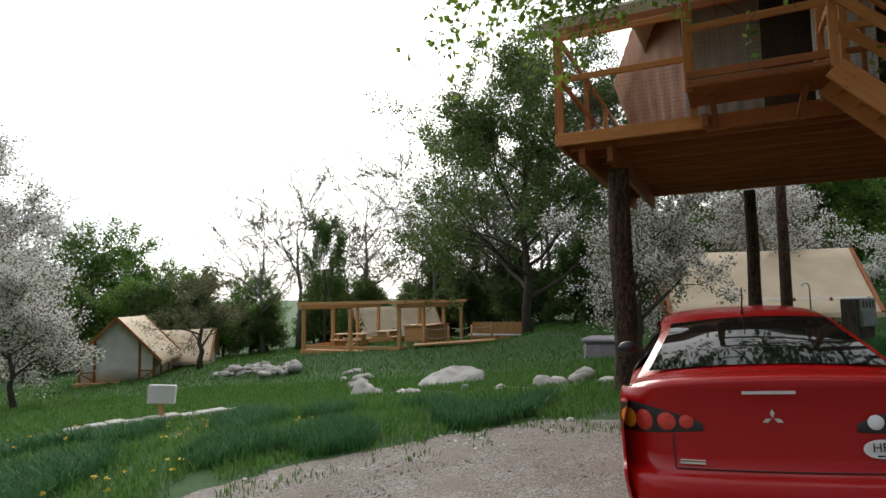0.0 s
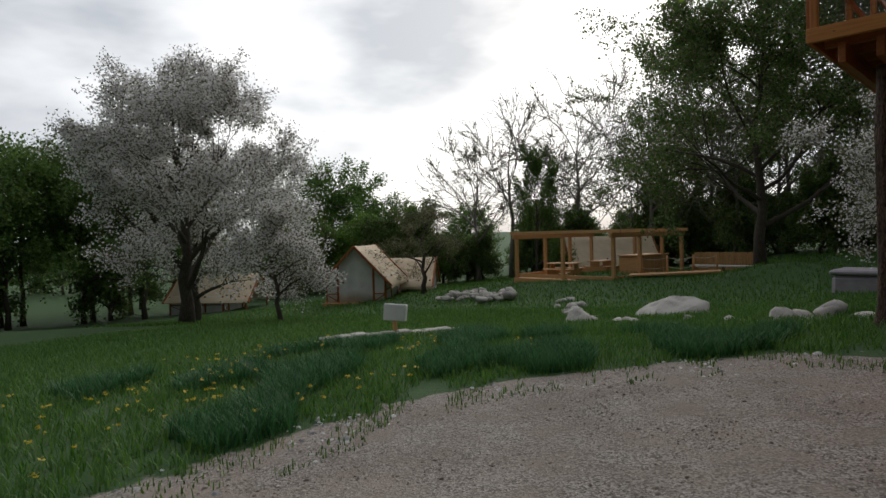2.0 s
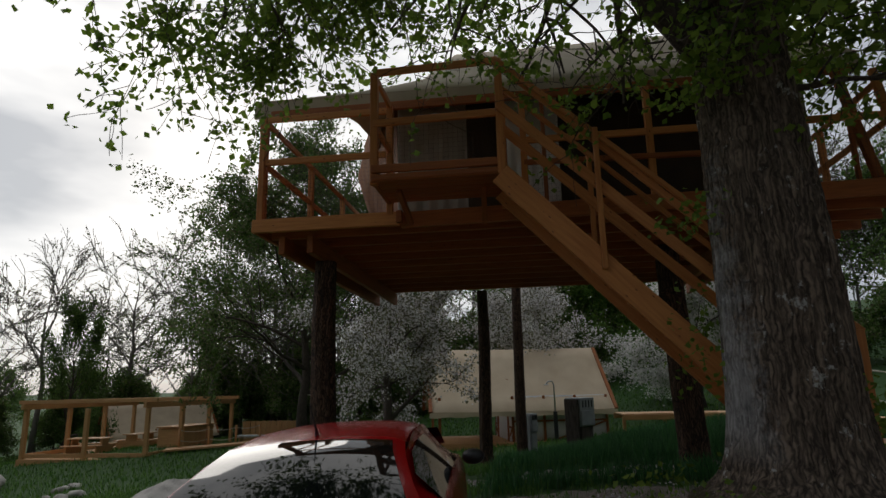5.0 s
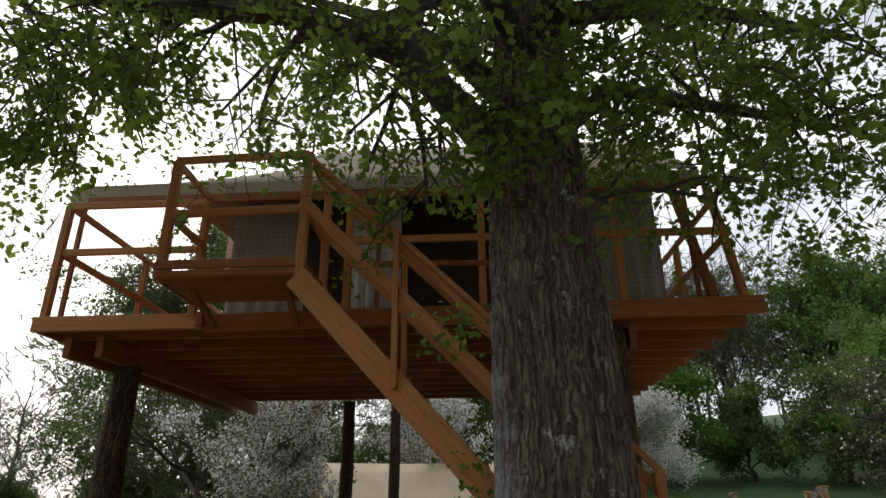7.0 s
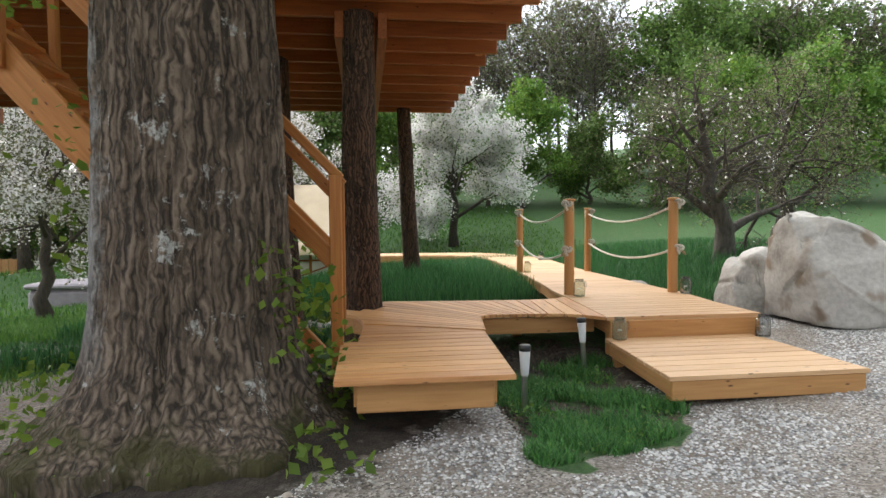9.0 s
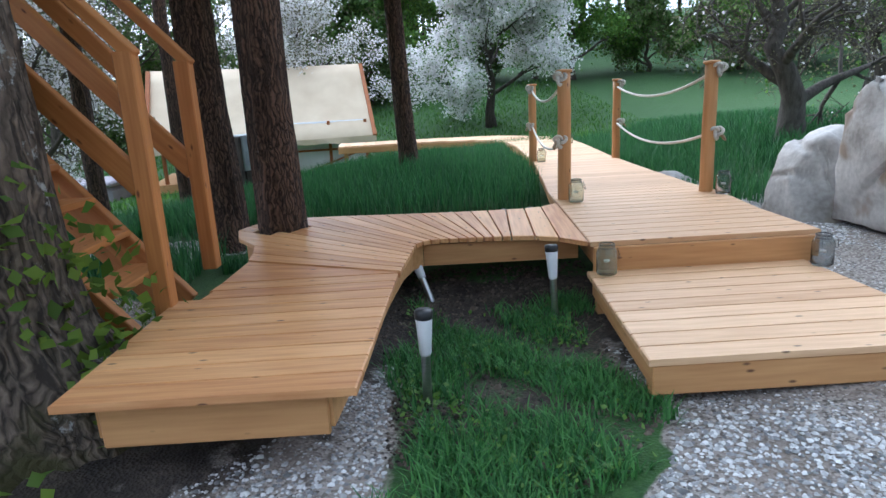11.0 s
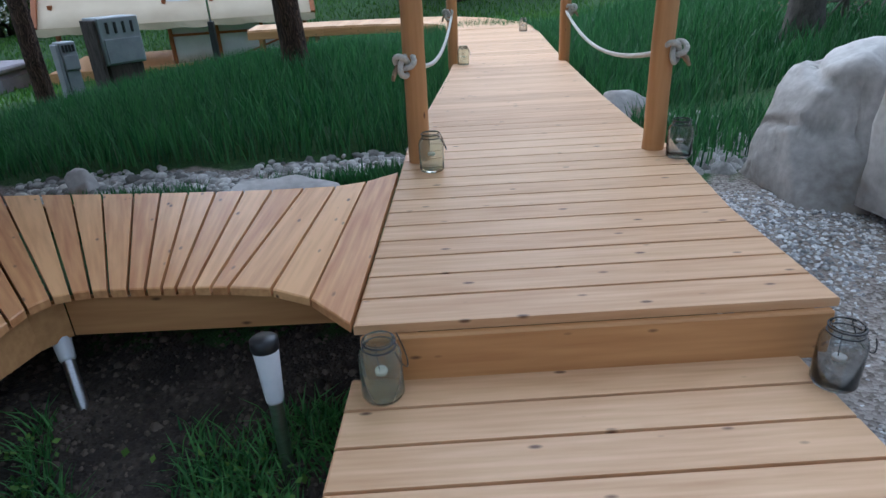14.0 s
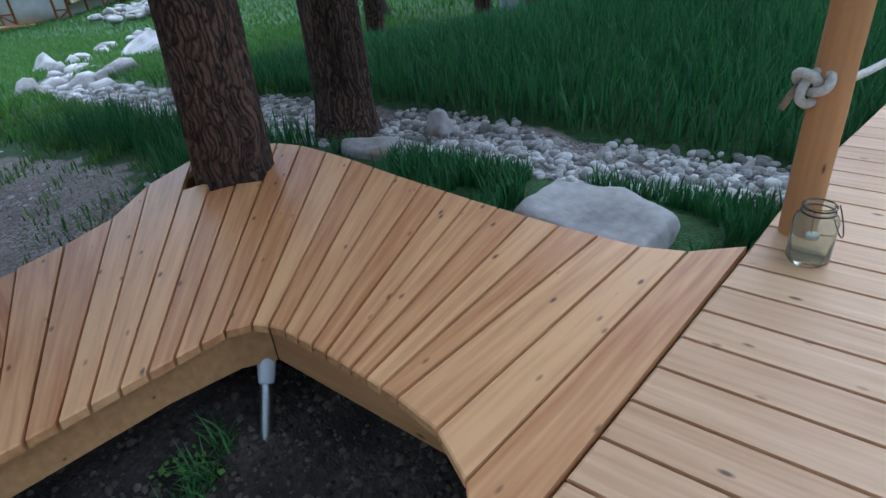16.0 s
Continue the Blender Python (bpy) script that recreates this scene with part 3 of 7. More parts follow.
def plank_shape(poly, top, thick, c=0.004):
    """A board with the given outline, its upper edges eased; poly runs counter-clockwise."""
    n = len(poly)
    mid = Vector((sum(p[0] for p in poly) / n, sum(p[1] for p in poly) / n))
    inner = []
    for p in poly:
        d = mid - Vector(p)
        inner.append(Vector(p) + d.normalized() * c * 1.6)
    v = [(p[0], p[1], top - thick) for p in poly] + [(p[0], p[1], top - c) for p in poly] + [(p[0], p[1], top) for p in inner]
    f = [tuple(range(n - 1, -1, -1)), tuple(2 * n + i for i in range(n))]
    for r in range(2):
        f += [(r * n + i, r * n + (i + 1) % n, (r + 1) * n + (i + 1) % n, (r + 1) * n + i) for i in range(n)]
    return v, f


def plank(poly, top, parent, mat, thick=0.03):
    """One deck board; its own x axis runs along it."""
    a = (Vector(poly[0]) + Vector(poly[3])) / 2
    b = (Vector(poly[1]) + Vector(poly[2])) / 2
    m = along((a.x, a.y, top), (b.x, b.y, top))
    inv = m.inverted()
    v, f = plank_shape(poly, top, thick)
    s = Shape().add([inv @ Vector(p) for p in v], f)
    return part("plank", s, mat, parent, "", m)


# lower step
low = thing("step_platform", (7.8, 6.7, 0.62), "low larch step platform of pale boards beside the gravel", "platform")
g = 0.011
for i in range(9):
    v0, v1 = 6.02 + i * 0.148, 6.02 + (i + 1) * 0.148
    a, b = 7.05 + 0.01 * i, 7.06 + 0.01 * i
    plank([(a, v0 + g / 2), (8.50, v0 + g / 2), (8.50, v1 - g / 2), (b, v1 - g / 2)], LOW_Z, low, LARCH)
beam("fascia_board", (7.07, 6.045, LOW_Z - 0.031), (8.48, 6.045, LOW_Z - 0.031), 0.03, 0.135, LARCH_EDGE, low, "knotty larch fascia board", drop=1)
for a, b in (((7.10, 6.07), (7.19, 7.33)), ((8.46, 6.07), (8.46, 7.33))):
    beam("joist", (*a, LOW_Z - 0.032), (*b, LOW_Z - 0.032), 0.04, 0.12, LARCH_EDGE, low, drop=1)
for a, b in ((7.14, 6.15), (8.42, 6.15), (7.2, 7.2), (8.42, 7.2)):
    z = z_at(a, b)
    beam("foot", (a, b, z - 0.1), (a, b, LOW_Z - 0.14), 0.08, 0.08, LARCH_EDGE, low)


# main walkway, winding up to the far tent
def left_edge(v):
    return float(np.interp(v, [7.35, 8.8, 9.4, 10.3, 12.1, 12.7, 15.7, 17], [7.16, 7.27, 7.31, 7.44, 7.68, 7.75, 7.95, 7.85]))


def right_edge(v):
    return float(np.interp(v, [7.35, 8.1, 8.9, 9.5, 10.6, 12.2, 12.7, 15.5, 17], [8.60, 8.62, 8.72, 8.70, 8.77, 8.92, 8.95, 9.2, 9.2]))


way = thing("boardwalk", (7.9, 9, 0.62), "winding larch boardwalk of pale cross boards", "boardwalk")
v = 7.35
while v < 16.2:
    w = v + (BOARD if v > 7.4 else 0.163)
    for_z = DECK_Z - 0.06 * float(ease((v - 9) / 4))
    plank([(left_edge(v) + 0.002, v + g / 2), (right_edge(v), v + g / 2), (right_edge(w), w - g / 2), (left_edge(w) + 0.002, w - g / 2)], for_z, way, LARCH)
    v = w
turn = [((7.93, 16.25), (9.25, 16.25)), ((7.9, 16.9), (9.15, 17.3)), ((7.75, 17.5), (8.75, 18.3)), ((7.35, 17.9), (8.0, 19.1)), ((6.6, 18.15), (6.8, 19.3)), ((5.6, 18.2), (5.6, 19.35)), ((4.2, 18.1), (4.1, 19.3))]
for (a0, b0), (a1, b1) in zip(turn[:-1], turn[1:]):
    n = max(3, int((Vector(b1) - Vector(b0)).length / BOARD))
    for i in range(n):
        p = [Vector(q0).lerp(Vector(q1), t) for q0, q1, t in ((a0, a1, i / n), (b0, b1, i / n), (b0, b1, (i + 0.96) / n), (a0, a1, (i + 0.96) / n))]
        plank([tuple(q) for q in p], DECK_Z - 0.06, way, LARCH)
beam("fascia_board", (7.18, 7.345, DECK_Z - 0.031), (8.58, 7.345, DECK_Z - 0.031), 0.03, 0.165, LARCH_EDGE, way, "knotty larch riser board", drop=1)
for edge, off in ((left_edge, 0.06), (right_edge, -0.06)):
    for v in np.arange(7.4, 16, 0.8):
        z = DECK_Z - 0.032 - 0.06 * float(ease((v - 9) / 4))
        beam("edge_joist", (edge(v) + off, v, z), (edge(v + 0.8) + off, v + 0.8, z), 0.045, 0.14, LARCH_EDGE, way, drop=1)
for (a0, b0), (a1, b1) in zip(turn[:-1], turn[1:]):
    for q0, q1 in ((a0, a1), (b0, b1)):
        beam("edge_joist", (*q0, DECK_Z - 0.092), (*q1, DECK_Z - 0.092), 0.045, 0.14, LARCH_EDGE, way, drop=1)
for v in (7.6, 9.2, 11, 12.8, 14.6, 16):
    for edge, off in ((left_edge, 0.12), (right_edge, -0.12)):
        a = edge(v) + off
        beam("foot", (a, v, z_at(a, v) - 0.1), (a, v, DECK_Z - 0.1), 0.08, 0.08, LARCH_EDGE, way)
for q in ((7.2, 18.5), (5.4, 18.7), (4.3, 18.7)):
    beam("foot", (*q, z_at(*q) - 0.1), (*q, DECK_Z - 0.1), 0.09, 0.09, LARCH_EDGE, way)

# side deck: a straight arm from the stairs, then boards that fan round the bend
side = thing("side_deck", (5.4, 6.5, 0.5), "larch side deck whose boards fan round a bark-covered trunk", "deck")
TRUNK = (5.06, 8.38, 0.175)


def bend_inner(t):
    q = [(6.0, 7.0), (6.06, 7.39), (6.08, 7.56), (6.13, 7.65), (6.22, 7.685), (6.47, 7.675), (6.72, 7.65), (6.87, 7.62), (6.95, 7.59), (7.02, 7.53), (7.10, 7.45), (7.155, 7.36)]
    return walk_line(q, t)


def bend_outer(t):
    q = [(5.06, 7.40), (5.04, 7.59), (4.99, 7.82), (4.80, 8.10), (4.72, 8.38), (4.80, 8.62), (4.96, 8.74), (5.14, 8.78), (5.48, 8.755), (5.81, 8.71), (6.29, 8.66), (6.68, 8.635), (6.97, 8.635), (7.11, 8.68), (7.262, 8.80)]
    return walk_line(q, t)


def walk_line(q, t):
    """The point at the share t of a line's length."""
    q = [Vector(p) for p in q]
    d = [(b - a).length for a, b in zip(q[:-1], q[1:])]
    s = t * sum(d)
    for a, b, k in zip(q[:-1], q[1:], d):
        if s <= k:
            return a.lerp(b, s / k)
        s -= k
    return q[-1]


rows_v = list(np.linspace(5.58, 6.945, 11))
for v0, v1 in zip(rows_v[:-1], rows_v[1:]):
    r0, r1 = 5.91 + (v0 - 5.58) * 0.064, 5.91 + (v1 - 5.58) * 0.064
    l0, l1 = (4.90 if v0 < 6.6 else 5.02), (4.90 if v1 < 6.75 else 5.04)
    plank([(l0, v0 + g / 2), (r0, v0 + g / 2), (r1, v1 - g / 2), (l1, v1 - g / 2)], DECK_Z - 0.008, side, LARCH_SIDE)
N_FAN = 22
plank([(5.04, 6.945 + g), (6.005, 6.945 + g), (6.008, 6.956), (5.06, 7.395)], DECK_Z - 0.008, side, LARCH_SIDE)


def fan_in(i):
    """Where the seam i meets the inner edge: an even arm, a tight corner, then wider boards."""
    if i <= 8:
        return Vector((6.01 + 0.01 * i, 6.957 + 0.0785 * i))
    u = (6.135, 6.19, 6.25, 6.31, 6.375, 6.435, 6.49, 6.54, 6.60, 6.66, 6.72, 6.87, 7.01, 7.155)[i - 9]
    v = float(np.interp(u, [6.09, 6.13, 6.22, 6.47, 6.72, 6.87, 6.95, 7.02, 7.10, 7.155], [7.60, 7.65, 7.685, 7.675, 7.65, 7.62, 7.59, 7.53, 7.45, 7.365]))
    return Vector((u, v))


def fan_out(i):
    t = np.interp(i, [0, 1, 2, 3, 4, 8, 10, 13, 18, 21, 22], [0.0, 0.19, 0.42, 0.75, 1.05, 1.65, 2.04, 2.52, 3.20, 3.65, 3.845])
    return bend_outer(min(1.0, float(t) / 3.845))


def clear_trunk(a, b):
    """Cut a seam's board line where the trunk stands in its way."""
    c = Vector(TRUNK[:2])
    d = (b - a).normalized()
    s = (c - a).dot(d)
    near = (a + d * s - c).length
    return s, near


for i in range(N_FAN):
    ia, ib, oa, ob_ = fan_in(i), fan_in(i + 1), fan_out(i), fan_out(i + 1)
    e = (ib - ia).normalized() * (g / 2)
    h = (ob_ - oa).normalized() * (g / 2)
    quad = [oa + h, ia + e, ib - e, ob_ - h]
    mid_o, mid_i = (oa + ob_) / 2, (ia + ib) / 2
    s, near = clear_trunk(mid_i, mid_o)
    full = (mid_o - mid_i).length
    r = TRUNK[2] + 0.012
    if near < r and 0 < s < full + 0.1:
        half = math.sqrt(r * r - near * near)
        t1, t2 = (s - half) / full, (s + half) / full
        plank([tuple(quad[1].lerp(quad[0], t1)), tuple(quad[1]), tuple(quad[2]), tuple(quad[2].lerp(quad[3], t1))], DECK_Z, side, LARCH_SIDE)
        if t2 < 0.95:
            plank([tuple(quad[0]), tuple(quad[1].lerp(quad[0], t2)), tuple(quad[2].lerp(quad[3], t2)), tuple(quad[3])], DECK_Z, side, LARCH_SIDE)
    else:
        plank([tuple(q) for q in quad], DECK_Z, side, LARCH_SIDE)
beam("fascia_board", (5.02, 5.66, DECK_Z - 0.04), (5.80, 5.66, DECK_Z - 0.04), 0.03, 0.17, LARCH_EDGE, side, "knotty larch fascia board", drop=1)


def bent_board(name, line, z0, z1, thick, parent, label=""):
    """One board bent along a line on the ground plan."""
    v = []
    for i, p in enumerate(line):
        d = (line[min(i + 1, len(line) - 1)] - line[max(i - 1, 0)]).normalized()
        o = Vector((-d.y, d.x)) * thick / 2
        v += [(p.x - o.x, p.y - o.y, z0), (p.x + o.x, p.y + o.y, z0), (p.x + o.x, p.y + o.y, z1), (p.x - o.x, p.y - o.y, z1)]
    n = len(line)
    f = [(i * 4 + j, (i + 1) * 4 + j, (i + 1) * 4 + (j + 1) % 4, i * 4 + (j + 1) % 4) for i in range(n - 1) for j in range(4)]
    f += [(3, 2, 1, 0), (n * 4 - 4, n * 4 - 3, n * 4 - 2, n * 4 - 1)]
    part(name, Shape().add(v, f), LARCH_EDGE, parent, label)


rim = [Vector((5.80, 5.66)), Vector((5.93, 6.95)), Vector((5.99, 7.40)), Vector((6.05, 7.62)), Vector((6.12, 7.715))]
bent_board("rim_board", rim, DECK_Z - 0.185, DECK_Z - 0.042, 0.03, side, "bent larch rim board")
bent_board("rim_board", [Vector((6.135, 7.725)), Vector((7.17, 7.70))], DECK_Z - 0.185, DECK_Z - 0.042, 0.03, side)
rim = [Vector((5.02, 5.66)), Vector((5.06, 6.9))] + [bend_outer(t) * 0.94 + Vector((6.0, 8.0)) * 0.06 for t in np.linspace(0.0, 0.97, 40)]
bent_board("rim_board", rim, DECK_Z - 0.175, DECK_Z - 0.042, 0.03, side)
for a, b in ((5.25, 6.3), (5.55, 6.3), (5.3, 7.3), (5.6, 8.2), (6.6, 8.35)):
    beam("foot", (a, b, z_at(a, b) - 0.1), (a, b, DECK_Z - 0.06), 0.09, 0.09, LARCH_EDGE, side)


# ---- rope posts of the walkway ----
def rope_knot(at, r, parent):
    s = Shape()
    c = Vector((at[0] + (0.045 if at[0] > 8 else -0.045), at[1] - 0.055, at[2] + 0.01))
    line = []
    for a in np.linspace(0, 2 * math.pi, 61):
        line.append(c + Vector((0.017 * (math.sin(a) + 2 * math.sin(2 * a)), -0.024 * math.sin(3 * a), 0.019 * (math.cos(a) - 2 * math.cos(2 * a)))))
    s.tube(line, [0.0145] * 61, 7)
    s.tube([c + Vector((0, 0.012, 0)), Vector(at) + Vector((0, -0.02, 0))], [0.02, 0.016], 7)
    return part("rope_knot", s, ROPE, parent, "thick overhand rope knot", smooth=True)


posts = {}
for key, (a, b), z0, z1 in (("fl", (7.37, 8.97), 0.94, 2.02), ("fr", (8.61, 8.97), 0.94, 2.03), ("bl", (7.76, 12.72), 0.885, 1.97), ("br", (8.93, 12.56), 0.885, 1.98)):
    p = thing("rope_post", (a, b, z0), "round peeled larch post with rope knots, standing on the boardwalk", "post", "rope posts")
    pole("post", (a, b, z0 - 0.25), (a, b, z1 - 0.02), 0.058, 0.054, POLE, p, n=18, wob=0.003, seed=("fl", "fr", "bl", "br").index(key))
    cap = Shape().lathe([(0.05, 0), (0.068, 0.006), (0.07, 0.018), (0.062, 0.026), (0.02, 0.03)], 18, (a, b, z1 - 0.02))
    part("cap", cap, POLE, p, "flat wooden post cap", smooth=True)
    for z in (z0 + 0.5, z1 - 0.07):
        rope_knot((a, b, z), 0.056, p)
    s = Shape()
    side_x = 0.05 if a > 8 else -0.05
    for k in range(5):
        s.tube([(a + side_x * 1.2 + 0.01 * (k - 2), b - 0.05, z0 + 0.5), (a + side_x * 1.9, b - 0.065 + 0.008 * (k - 2), z0 + 0.475), (a + side_x * 2.1, b - 0.07 + 0.013 * (k - 2), z0 + 0.44 + 0.004 * k)], [0.013, 0.012, 0.009], 5)
    part("rope_end", s, ROPE_END, p, "frayed brown rope end", smooth=True)
    posts[key] = (a, b, z0, z1)
for a, b in (("fl", "bl"), ("fr", "br")):
    for dz, sag in ((0.5, 0.17), (1.0, 0.16)):
        p0 = Vector((*posts[a][:2], posts[a][2] + dz))
        p1 = Vector((*posts[b][:2], posts[b][2] + dz))
        pts = []
        for t in np.linspace(0, 1, 25):
            q = p0.lerp(p1, t)
            q.z -= sag * 4 * t * (1 - t)
            pts.append(q)
        tagged(part("hanging_rope", Shape().tube(pts, [0.014] * 25, 8), ROPE, smooth=True), "pale sagging rope slung between two round posts", "rope", "walkway ropes")


# ---- lantern jars ----
def lantern_jar(at, smoked):
    j = thing("lantern_jar", at, "glass lantern jar with wire handle and a tealight, on the boards", "jar", "lantern jars")
    r, h = 0.062, 0.19
    outer = [(r * 0.9, 0), (r, 0.012), (r, h * 0.72), (r * 0.93, h * 0.80), (r * 0.68, h * 0.87), (r * 0.66, h * 0.98), (r * 0.70, h)]
    inner = [(q * 0.93, max(z, 0.008)) for q, z in reversed(outer)]
    n = 24
    prof = outer + inner
    s = Shape()
    vs = [(at[0] + q * math.cos(2 * math.pi * k / n), at[1] + q * math.sin(2 * math.pi * k / n), at[2] + z) for q, z in prof for k in range(n)]
    fs = [(i * n + k, i * n + (k + 1) % n, (i + 1) * n + (k + 1) % n, (i + 1) * n + k) for i in range(len(prof) - 1) for k in range(n)]
    fs += [tuple(range(n - 1, -1, -1)), tuple((len(prof) - 1) * n + k for k in range(n))]
    s.add(vs, fs)
    part("glass", s, smoked, j, "clear greenish glass", smooth=True)
    wire = Shape()
    for z in (h * 0.88, h * 0.97):
        wire.tube([(at[0] + 0.047 * math.cos(a), at[1] + 0.047 * math.sin(a), at[2] + z) for a in np.linspace(0, 2 * math.pi, 17)], [0.0025] * 17, 5)
    wire.tube([(at[0] + 0.047 + 0.03 * math.sin(a), at[1] - 0.05 * math.cos(a) * 1.0, at[2] + h * 0.92 - 0.075 * math.sin(a)) for a in np.linspace(0, math.pi, 13)], [0.002] * 13, 5)
    part("wire_handle", wire, BLACK, j, "thin bent wire handle", smooth=True)
    part("tealight", Shape().lathe([(0.018, 0), (0.019, 0.012), (0.015, 0.013)], 14, (at[0], at[1], at[2] + 0.075)), WAX, j, "small white tealight", smooth=True)
    hang = Shape().tube([(at[0] - 0.01, at[1], at[2] + h * 0.9), (at[0] - 0.005, at[1], at[2] + 0.085)], [0.0015] * 2, 4)
    part("candle_wire", hang, BLACK, j)
    return j


JAR_DARK = glassy("dark_jar_glass", (0.72, 0.74, 0.74), 0.04)
for q, kind in (((7.24, 7.27, LOW_Z + 0.001), JAR), ((8.52, 7.20, LOW_Z + 0.001), JAR_DARK), ((7.43, 8.80, DECK_Z + 0.001), JAR), ((8.68, 8.80, DECK_Z + 0.001), JAR_DARK), ((7.86, 12.6, DECK_Z - 0.059), JAR), ((8.98, 15.6, DECK_Z - 0.059), JAR_DARK)):
    lantern_jar(q, kind)


# ---- solar stake lamps ----
for a, b, top, lean in ((6.13, 6.25, 0.95, (0.01, 0)), (6.925, 7.27, 0.945, (-0.03, 0.1)), (6.17, 7.57, None, (-0.40, 0.62))):
    z = z_at(a, b)
    l = thing("solar_lamp", (a, b, z), "white and steel solar stake lamp in the grass", "lamp", "solar lamps")
    tilt = Matrix.Translation((a, b, z)) @ Vector((0, 0, 1)).rotation_difference(Vector((*lean, 1))).to_matrix().to_4x4()
    hgt = top - z if top else 0.365
    part("stake", Shape().lathe([(0.004, -0.06), (0.021, 0), (0.021, hgt - 0.2), (0.022, hgt - 0.19)], 16), STEEL, l, "brushed steel tube", tilt, True)
    part("shade", Shape().lathe([(0.024, hgt - 0.20), (0.027, hgt - 0.19), (0.037, hgt - 0.035), (0.037, hgt - 0.03)], 18), LAMP_WHITE, l, "white frosted shade", tilt, True)
    part("solar_cap", Shape().lathe([(0.038, hgt - 0.03), (0.041, hgt - 0.025), (0.041, hgt + 0.005), (0.034, hgt + 0.012)], 18), BLACK, l, "dark solar cap", tilt, True)


# ---- fast meshes of very many small pieces ----
def swarm(name, verts, faces, mat, smooth=False):
    """A mesh from arrays: verts (n, 3) and faces (m, k)."""
    me = bpy.data.meshes.new(name)
    verts, faces = np.asarray(verts, np.float32), np.asarray(faces, np.int32)
    k = faces.shape[1]
    me.vertices.add(len(verts))
    me.vertices.foreach_set("co", verts.ravel())
    me.loops.add(faces.size)
    me.loops.foreach_set("vertex_index", faces.ravel())
    me.polygons.add(len(faces))
    me.polygons.foreach_set("loop_start", np.arange(0, faces.size, k, dtype=np.int32))
    if smooth:
        me.polygons.foreach_set("use_smooth", np.ones(len(faces), bool))
    me.update(calc_edges=True)
    me.materials.append(mat)
    return me


def leaves(name, centres, size, mat, rng, flat=0.6):
    """Folded diamond leaves with random turns."""
    c = np.asarray(centres)
    n = len(c)
    a = rng.normal(size=(n, 3))
    a /= np.linalg.norm(a, axis=1, keepdims=True)
    up = rng.normal(size=(n, 3)) * 0.8 + np.array([0, 0, flat])
    b = np.cross(a, up)
    b /= np.linalg.norm(b, axis=1, keepdims=True) + 1e-6
    w = np.cross(a, b)
    s = size * rng.uniform(0.6, 1.25, (n, 1))
    p0, p2 = c - a * s * 0.5, c + a * s * 0.5
    p1, p3 = c + b * s * 0.38 + w * s * 0.1, c - b * s * 0.38 + w * s * 0.1
    v = np.stack([p0, p1, p2, p3], 1).reshape(-1, 3)
    f = (np.arange(n) * 4)[:, None] + np.array([[0, 1, 2, 3]])
    f = np.concatenate([f[:, [0, 1, 2]], f[:, [0, 2, 3]]])
    return swarm(name, v, f, mat)


def grow(shape, tips, start, way, length, radius, level, rnd, split=3, droop=0.0, spread=0.7, shrink=0.66, bend=0.25, thin=0.004):
    """A tapered limb with side limbs; gathers the places where leaves may sit."""
    n = 5
    p, d = Vector(start), Vector(way).normalized()
    pts, rad = [p.copy()], [radius]
    for i in range(n):
        d = (d + Vector((rnd.gauss(0, bend), rnd.gauss(0, bend), rnd.gauss(0, bend) - droop * (i / n))) * 0.5).normalized()
        p = p + d * (length / n)
        pts.append(p.copy())
        rad.append(max(radius * (1 - 0.7 * (i + 1) / n), thin))
    shape.tube(pts, rad, 8 if level > 2 else 5 if level > 1 else 4, caps=False)
    if level <= 1:
        tips += [(q, level) for q in pts[1:]]
    if level == 0:
        return
    for i in range(split + (1 if level > 1 else 0)):
        k = rnd.uniform(0.35, 1.0)
        j = min(int(k * n), n - 1)
        q = pts[j].lerp(pts[j + 1], k * n - j)
        side = Vector((rnd.gauss(0, 1), rnd.gauss(0, 1), rnd.gauss(0.2, 0.7))).normalized()
        grow(shape, tips, q, d * (1 - spread * 0.5) + side * spread, length * shrink * rnd.uniform(0.75, 1.15), max(rad[j] * 0.6, thin * 1.2), level - 1, rnd, split, droop, spread, shrink, bend, thin)


